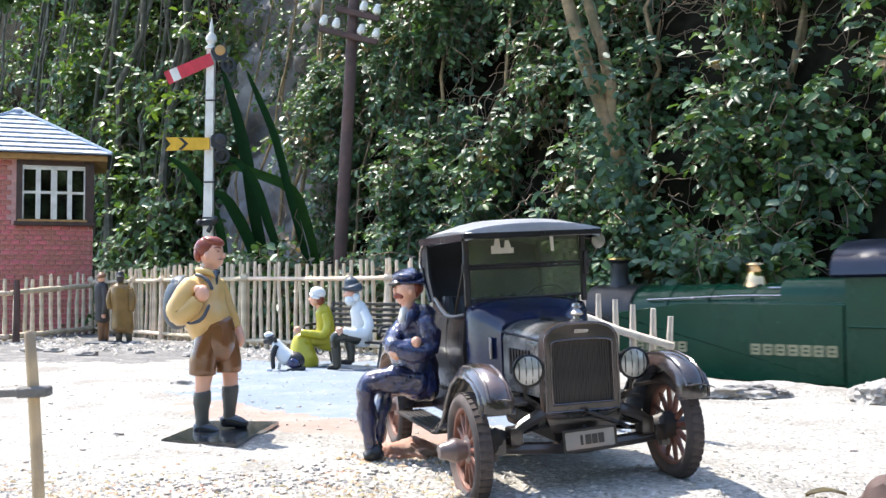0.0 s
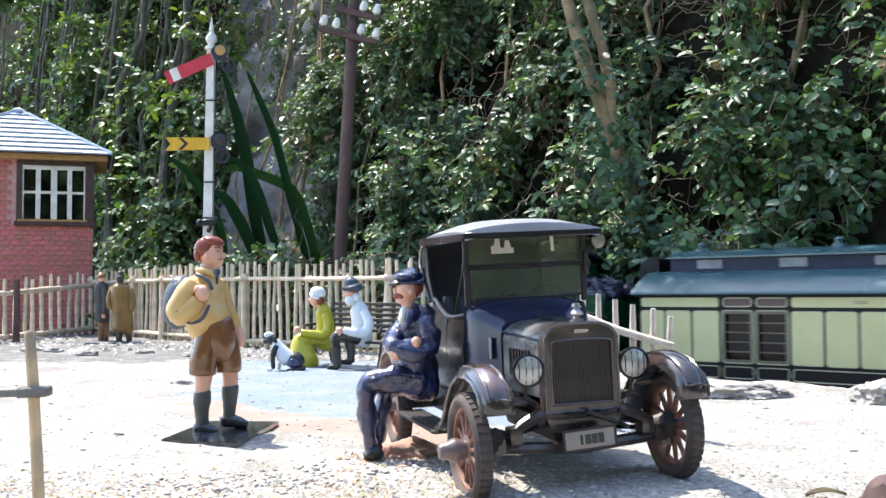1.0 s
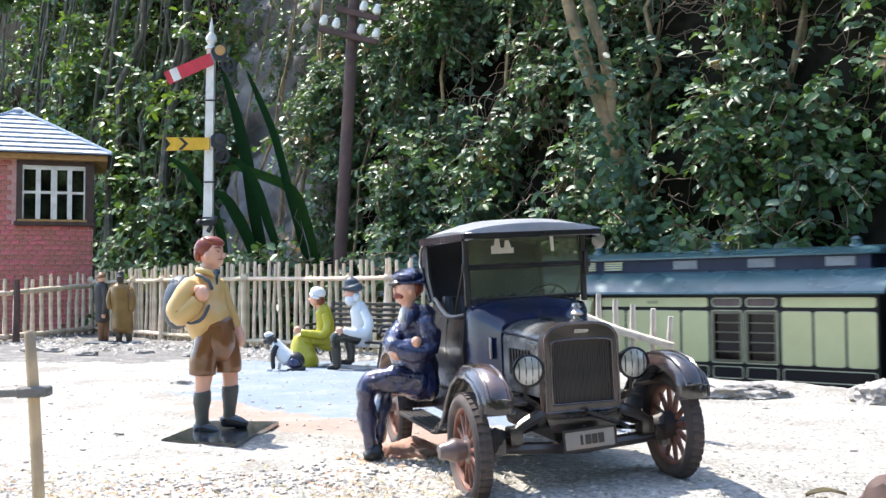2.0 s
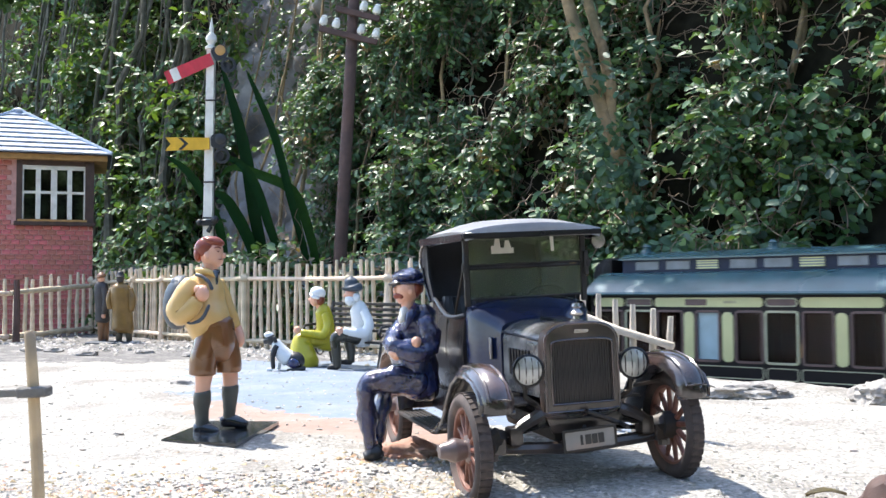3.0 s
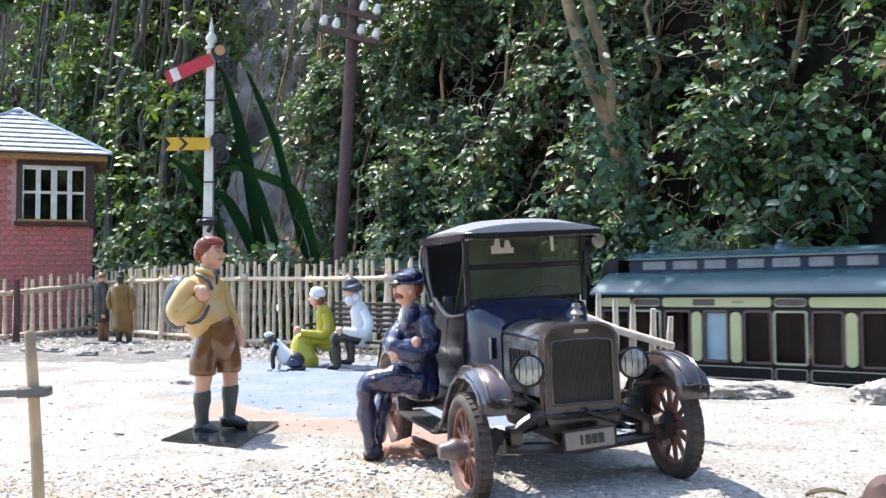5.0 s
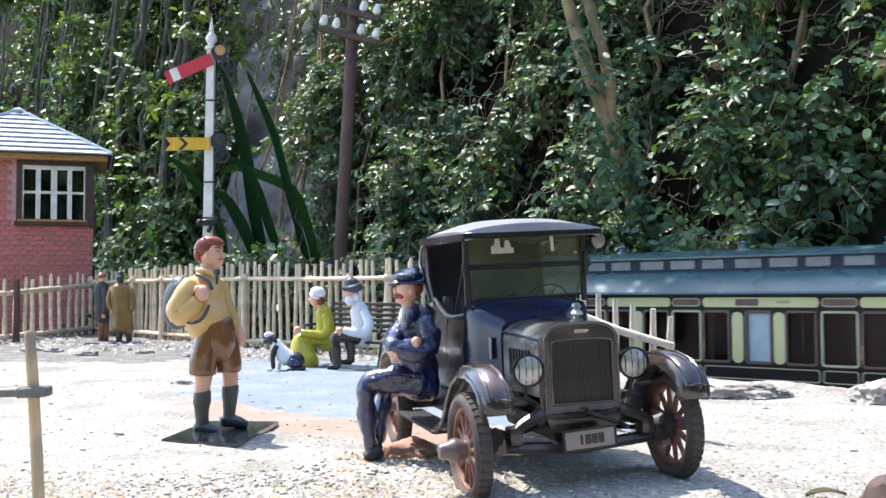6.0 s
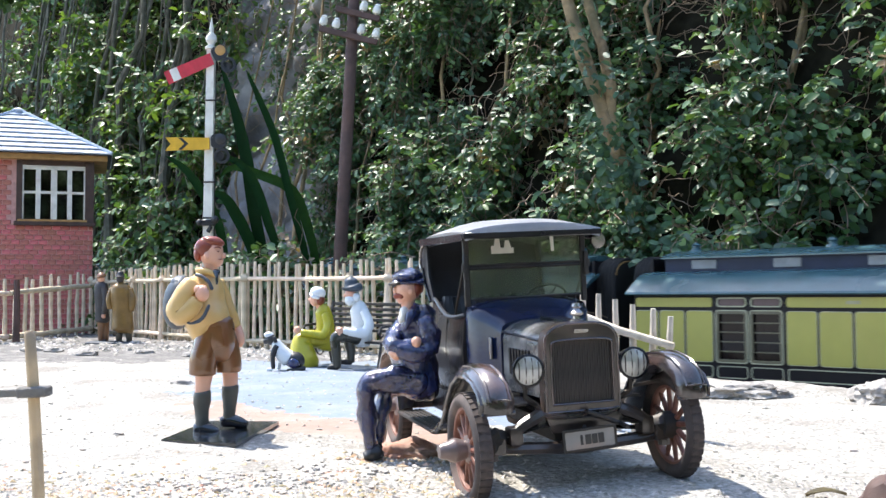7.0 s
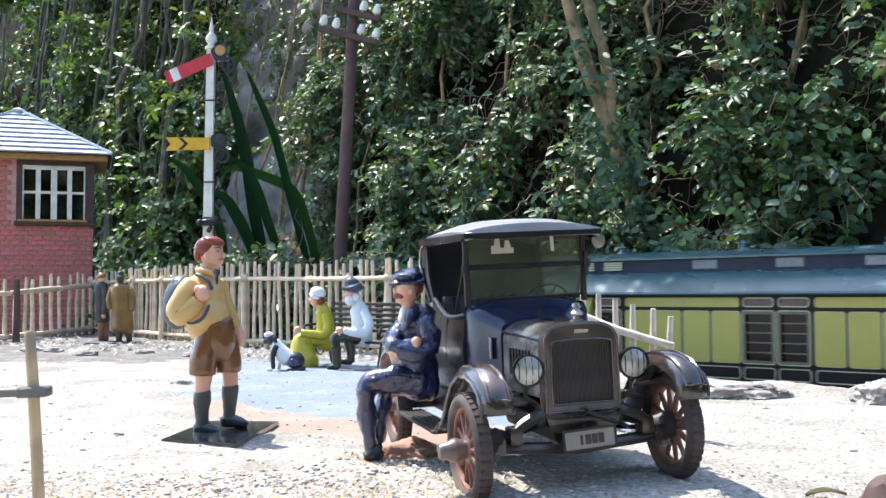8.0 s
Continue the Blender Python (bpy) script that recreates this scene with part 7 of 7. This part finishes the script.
    for k in range(420):
        f = rnd.random() ** .6
        px, py = 1012 + 140 * f, 20 + 440 * f
        if noise.noise(Vector((f * 6, 0, 4.4))) + .6 * f < .12:
            continue
        Z = 24.0 - abs(rnd.gauss(0, .25))
        cs.append(tuple(Vector((at_bearing(px + rnd.gauss(0, 24), Z), Z, 1.45 + (505 - py) / 1800 * Z)) - Vector(foot)))
        ds.append((rnd.gauss(0, 1), rnd.gauss(-.4, .6), rnd.gauss(-.4, .7)))
    n = len(cs)
    rng = np.random.default_rng(77)
    ln = rng.uniform(.2, .34, n)
    v, f = leaf_cloud(rng, np.array(cs), np.array(ds), ln, ln * .6, rng.normal(0, .4, (n, 3)) + (0, -.6, .7))
    tagged(part("creeper", mesh_of("creeper", v, f, ["leaf_blue"]), None, tr), kind="stuff")
    # unseen leaf clumps added up the sun's direction to dapple train and low shrub
    rng = np.random.default_rng(31)
    cs, ds = [], []
    for k in range(135):
        u, d = (rnd.uniform(-10, 13), rnd.uniform(-2.0, .9)) if k < 72 else (rnd.uniform(6, 27), rnd.uniform(-.8, .7))
        t = rnd.uniform(11.5, 16) / toward.z
        c = Vector(wall_point(u, 1.5, d)) + toward * t - Vector(foot)
        r = rnd.uniform(.7, 1.2)
        for i in range(95):
            o = Vector((rnd.gauss(0, r * .6), rnd.gauss(0, r * .6), rnd.gauss(0, r * .4)))
            cs.append(tuple(c + o))
            ds.append((rnd.gauss(0, 1), rnd.gauss(0, 1), rnd.gauss(-.3, .6)))
    n = len(cs)
    ln = rng.uniform(.3, .5, n)
    v, f = leaf_cloud(rng, np.array(cs), np.array(ds), ln, ln * .6, rng.normal(0, .4, (n, 3)) + (0, 0, 1))
    tagged(part("crown", mesh_of("crown", v, f, ["leaf"]), None, tr), kind="stuff")
    # unseen limbs added to carry the shading clumps
    top = Vector(wall_point(2, 1.5, -1.2)) + toward * (13.5 / toward.z) - Vector(foot)
    for k in range(7):
        e = Vector(wall_point(-9 + 4 * k, 1.5, rnd.uniform(-3, .5))) + toward * (13.5 / toward.z) - Vector(foot)
        bm = B()
        tube(bm, limb_path(rnd, top + Vector((.5, -1, -1.5)), e, 8, .3), [.14 - .014 * i for i in range(8)], 7)
        part("limb", bm, "bark", tr)
    bm = B()
    tube(bm, limb_path(rnd, sight_path([(960, -250, 23.4)])[0], top + Vector((.5, -1, -1.5)), 8, .3), [.17 - .005 * i for i in range(8)], 8)
    part("limb", bm, "bark", tr)
    # big strap leaves by the signal
    st = thing("strap_leaf_plant", (at_bearing(480, 27.5), 27.5, -.8), label="tall arching dark green strap leaves beside the signal", category="plant")
    for px0, py0, spec, w in ((560, 470, [(545, 400), (520, 340), (470, 315), (420, 300), (395, 320)], .34), (470, 470, [(452, 380), (440, 290), (420, 200), (395, 118)], .42),
                              (545, 470, [(515, 350), (490, 250), (462, 180), (440, 130)], .26), (500, 470, [(478, 400), (455, 330), (425, 290), (385, 280)], .3),
                              (400, 470, [(390, 400), (360, 340), (330, 300), (300, 280)], .3), (455, 470, [(440, 420), (420, 380), (400, 350), (375, 345)], .4)):
        Z = 27.0 + rnd.uniform(-.6, .6)
        pts = [Vector((at_bearing(a, Z), Z - .1 * i, 1.45 + (505 - b) / 1800 * Z)) - Vector((at_bearing(480, 27.5), 27.5, -.8)) for i, (a, b) in enumerate([(px0, py0 + 60), (px0, py0)] + spec)]
        fine = []
        for i in range(len(pts) - 1):
            for t in (0, .34, .67):
                p0, p1, p2, p3 = pts[max(i - 1, 0)], pts[i], pts[i + 1], pts[min(i + 2, len(pts) - 1)]
                fine.append(.5 * (2 * p1 + (p2 - p0) * t + (2 * p0 - 5 * p1 + 4 * p2 - p3) * t * t + (3 * p1 - p0 - 3 * p2 + p3) * t ** 3))
        fine.append(pts[-1])
        bm = B()
        rows = []
        for i, p in enumerate(fine):
            f = i / (len(fine) - 1)
            dd = (fine[min(i + 1, len(fine) - 1)] - fine[max(i - 1, 0)]).normalized()
            side = dd.cross(Vector((.15, -1, .1))).normalized()
            ww = .8 * w * (.5 + .5 * math.sin(min(1, f * 1.6) * math.pi / 2)) * (1 - f ** 5) * .5 + .01
            nn = side.cross(dd)
            rows.append([p + side * ww + nn * .05, p + side * ww * .4, p - side * ww * .4, p - side * ww + nn * .05, p - side * ww * .4 + nn * .02, p + side * ww * .4 + nn * .02])
        loft(bm, rows)
        part("strap_leaf", bm, "strap", st)
    # unseen plain hedge, added behind the viewer to close the place and darken reflections
    rng = np.random.default_rng(9)
    n = 9000
    c = np.stack([rng.uniform(-60, 60, n), rng.uniform(-32, -27, n), rng.uniform(0, 22, n)], 1)
    v, f = leaf_cloud(rng, c, rng.normal(0, 1, (n, 3)) + (0, .6, -.3), rng.uniform(1.0, 1.8, n), rng.uniform(.7, 1.2, n), rng.normal(0, 1, (n, 3)) + (0, 0, 1))
    hd = new("garden_hedge", mesh_of("garden_hedge", v, f, ["leaf"]))
    tagged(hd, "unseen plain green hedge added to darken reflections", "hedge", kind="stuff")
    # unseen dark wall added to back the hedge
    bm = B()
    box(bm, -62, 62, -34, -31, -.3, 21)
    solid("wall_south", bm, "soil", label="unseen dark wall added behind the hedge", category="wall", kind="structure")


build_thicket()


# ---- stones, rubble and litter on the ground ----
def pebble(bm, rnd, x, y, z, r, index=0):
    g = bmesh.ops.create_icosphere(bm, subdivisions=1, radius=r)
    sx, sy, sz = rnd.uniform(.7, 1.3), rnd.uniform(.7, 1.3), rnd.uniform(.4, .8)
    for v in g["verts"]:
        k = rnd.uniform(.75, 1.15)
        v.co = Vector((v.co.x * sx * k + x, v.co.y * sy * k + y, v.co.z * sz * k + z))
    for fc in {fc for v in g["verts"] for fc in v.link_faces}:
        fc.material_index = index


def rock(name, label, x, y, r, seed, squash=.6, material="rock", sub=3, sink=.3):
    rnd = random.Random(seed)
    bm = B()
    bmesh.ops.create_icosphere(bm, subdivisions=sub, radius=1)
    for v in bm.verts:
        k = 1 + .35 * noise.noise(v.co * 1.4 + Vector((seed, 0, 0))) + .16 * noise.noise(v.co * 4 + Vector((0, seed, 0))) + .10 * noise.noise(v.co * 9) + .05 * noise.noise(v.co * 21)
        v.co = Vector((v.co.x * r[0] * k, v.co.y * r[1] * k, v.co.z * r[2] * k))
    solid(name, bm, material, (x, y, ground_height(x, y) + r[2] * (1 - sink) * .6), (0, 0, 0), label, "rock")


def build_litter():
    rnd = random.Random(21)
    bm = B()
    for k in range(190):
        t = rnd.random()
        x = -1.9 + 2.0 * t + rnd.gauss(0, .25)
        y = 7.3 + 1.0 * t + rnd.gauss(0, .33)
        pebble(bm, rnd, x, y, ground_height(x, y) + .008, rnd.choice((.012, .015, .02, .03)))
    for k in range(130):
        x, y = rnd.uniform(-3.2, -.6), rnd.uniform(6.2, 7.6)
        pebble(bm, rnd, x, y, ground_height(x, y) + .006, rnd.choice((.009, .013, .018)))
    for k in range(260):
        y = rnd.uniform(7, 24)
        x = rnd.uniform(-.44, .43) * y
        if beside_track(x, y) > 2.2:
            pebble(bm, rnd, x, y, ground_height(x, y) + .004, rnd.choice((.012, .02, .035)))
    # fine crumbs of the same concrete and sand, thickest before and beside the car
    spots = []
    for k in range(9500):
        w = rnd.random()
        if w < .4:
            x, y = rnd.uniform(-3.3, .2), rnd.gauss(6.9, .5)
        elif w < .66:
            x, y = rnd.uniform(-1.0, 3.6), rnd.gauss(6.9, .7)
        else:
            y = rnd.uniform(6.3, 20)
            x = rnd.uniform(-.45, .45) * y
        if beside_track(x, y) > 2.4 and y > 5.6:
            spots.append((x, y, ground_height(x, y), rnd.choice((.006, .009, .012, .018, .026))))
    for k in range(1000):
        x = rnd.uniform(-11, 0)
        y = 20.6 - .55 * (x + 1) + rnd.gauss(0, .9)
        if y > 18.5 and beside_track(x, y) > 1.7:
            spots.append((x, y, ground_height(x, y), rnd.choice((.03, .04, .06, .09))))
    for k in range(420):
        x, y = rnd.gauss(-.32, .2), rnd.gauss(8.62, .16)
        spots.append((x, y, ground_height(x, y) + .004, rnd.choice((.012, .02, .03, .04))))
    V, F, K = [], [], []
    for x, y, z, r in spots:
        warm = int(x < .3 and y < 9 and rnd.random() < .45)
        K += [warm] * 8
        b0 = len(V)
        for ox, oy, oz in ((1, 0, 0), (0, 1, 0), (-1, 0, 0), (0, -1, 0), (0, 0, 1), (0, 0, -.6)):
            V.append((x + (ox + rnd.uniform(-.4, .4)) * r, y + (oy + rnd.uniform(-.4, .4)) * r, z + (oz * .6 + rnd.uniform(-.1, .1)) * r))
        for i in range(4):
            F.append((b0 + i, b0 + (i + 1) % 4, b0 + 4))
            F.append((b0 + (i + 1) % 4, b0 + i, b0 + 5))
    tagged(new("sand_crumbs", mesh_of("sand_crumbs", np.array(V), np.array(F), ["crumb", "grit_warm"], np.array(K), smooth=False)), "fine pale and rosy crumbs of sand and concrete on the ground", "sand", kind="stuff")
    solid("gravel", bm, "stone", label="scattered grey and reddish gravel on the ground", category="gravel", kind="stuff", smooth=0)
    rock("broken_brick", "crumbling reddish brick lump under the driver's foot", at_bearing(722, 8.75), 8.85, (.27, .2, .14), 3, material="brickbit", sink=.8, sub=4)
    rock("boulder", "rough pale grey stone at the platform edge", at_bearing(1305, 13.4), 13.4, (.56, .32, .13), 5, material="edgestone", sub=4)
    rock("boulder", "rough grey stone on the platform edge", at_bearing(1368, 13.4), 13.5, (.26, .24, .09), 6, material="edgestone", sub=4)
    rock("boulder", "jagged grey stone beside the track", at_bearing(1566, 12.9), 13.0, (.36, .3, .2), 7, material="edgestone", sub=4)
    rock("boulder", "dark brown weathered stone on sandy ground", at_bearing(1585, 6.2), 6.25, (.24, .3, .2), 8, material="rust")
    for px, y, r, s in ((150, 21.4, .3, 11), (95, 22.0, .22, 12), (325, 15.3, .16, 13), (212, 9.75, .06, 14), (340, 20.9, .2, 15), (60, 22.6, .25, 16), (260, 21.9, .2, 17)):
        rock("small_stone", "small rough grey stone half sunk in the ground", at_bearing(px, y), y, (r, r * .8, r * .4), s, material="edgestone", sub=3, sink=.7)
    bm = B()
    rows = []
    for k in range(9):
        f = k / 8
        w = .055 * math.sin(math.pi * min(1, f * .98 + .02)) ** .8 + .002
        z = .02 + .03 * math.sin(f * math.pi)
        rows.append([(f * .3, -w, z + .015), (f * .3, 0, z), (f * .3, w, z + .015), (f * .3, 0, z - .006)])
    loft(bm, rows)
    x, y = at_bearing(1425, 6.9), 6.95
    solid("fallen_leaf", bm, "dryleaf", (x, y, ground_height(x, y)), (0, 0, 8), "dry yellowish fallen leaf lying on the sand", "leaf")


build_litter()


# ---- movement ----
# Travel of the train along the line, in scale metres from the start.
TRAVEL = ((0.0, 0.0), (0.5, 4.4), (1.0, 8.85), (1.5, 13.0), (2.1, 17.7), (2.8, 23.0), (3.5, 28.4), (4.2, 33.6),
          (4.7, 36.8), (5.2, 40.0), (5.8, 43.8), (6.2, 46.35), (6.6, 48.95), (7.0, 51.7), (7.5, 55.15), (8.0, 59.05))
BEND_AT, BEND_R = 48.0, 45.0


def on_line(s):
    """Point of the line and heading at travel s: straight, then bending to the left behind the hut."""
    if s <= BEND_AT:
        return TRACK_AT + TRACK_DIR * (s - ALONG0), TRACK_DIR.copy()
    a = (s - BEND_AT) / BEND_R
    p = TRACK_AT + TRACK_DIR * (BEND_AT - ALONG0)
    side = Vector((-TRACK_DIR.y, TRACK_DIR.x, 0))
    return p + TRACK_DIR * (BEND_R * math.sin(a)) + side * (BEND_R * (1 - math.cos(a))), TRACK_DIR * math.cos(a) + side * math.sin(a)


def vehicle_pose(front, length):
    """Front and rear ends sit on the line; x of a vehicle runs from its front backwards, y away from the platform."""
    f, _ = on_line(front)
    r, _ = on_line(front - length)
    d = r - f
    z = RAIL_Z - GRADE * (min(front, BEND_AT) - ALONG0)
    return pose(f.x * S, f.y * S, z * S, 0, -math.degrees(math.atan(GRADE)), math.degrees(math.atan2(d.y, d.x)))


def motions():
    for vehicle, start, length in TRAIN:
        walk(vehicle, [(t, vehicle_pose(start + s, length)) for t, s in TRAVEL])


motions()
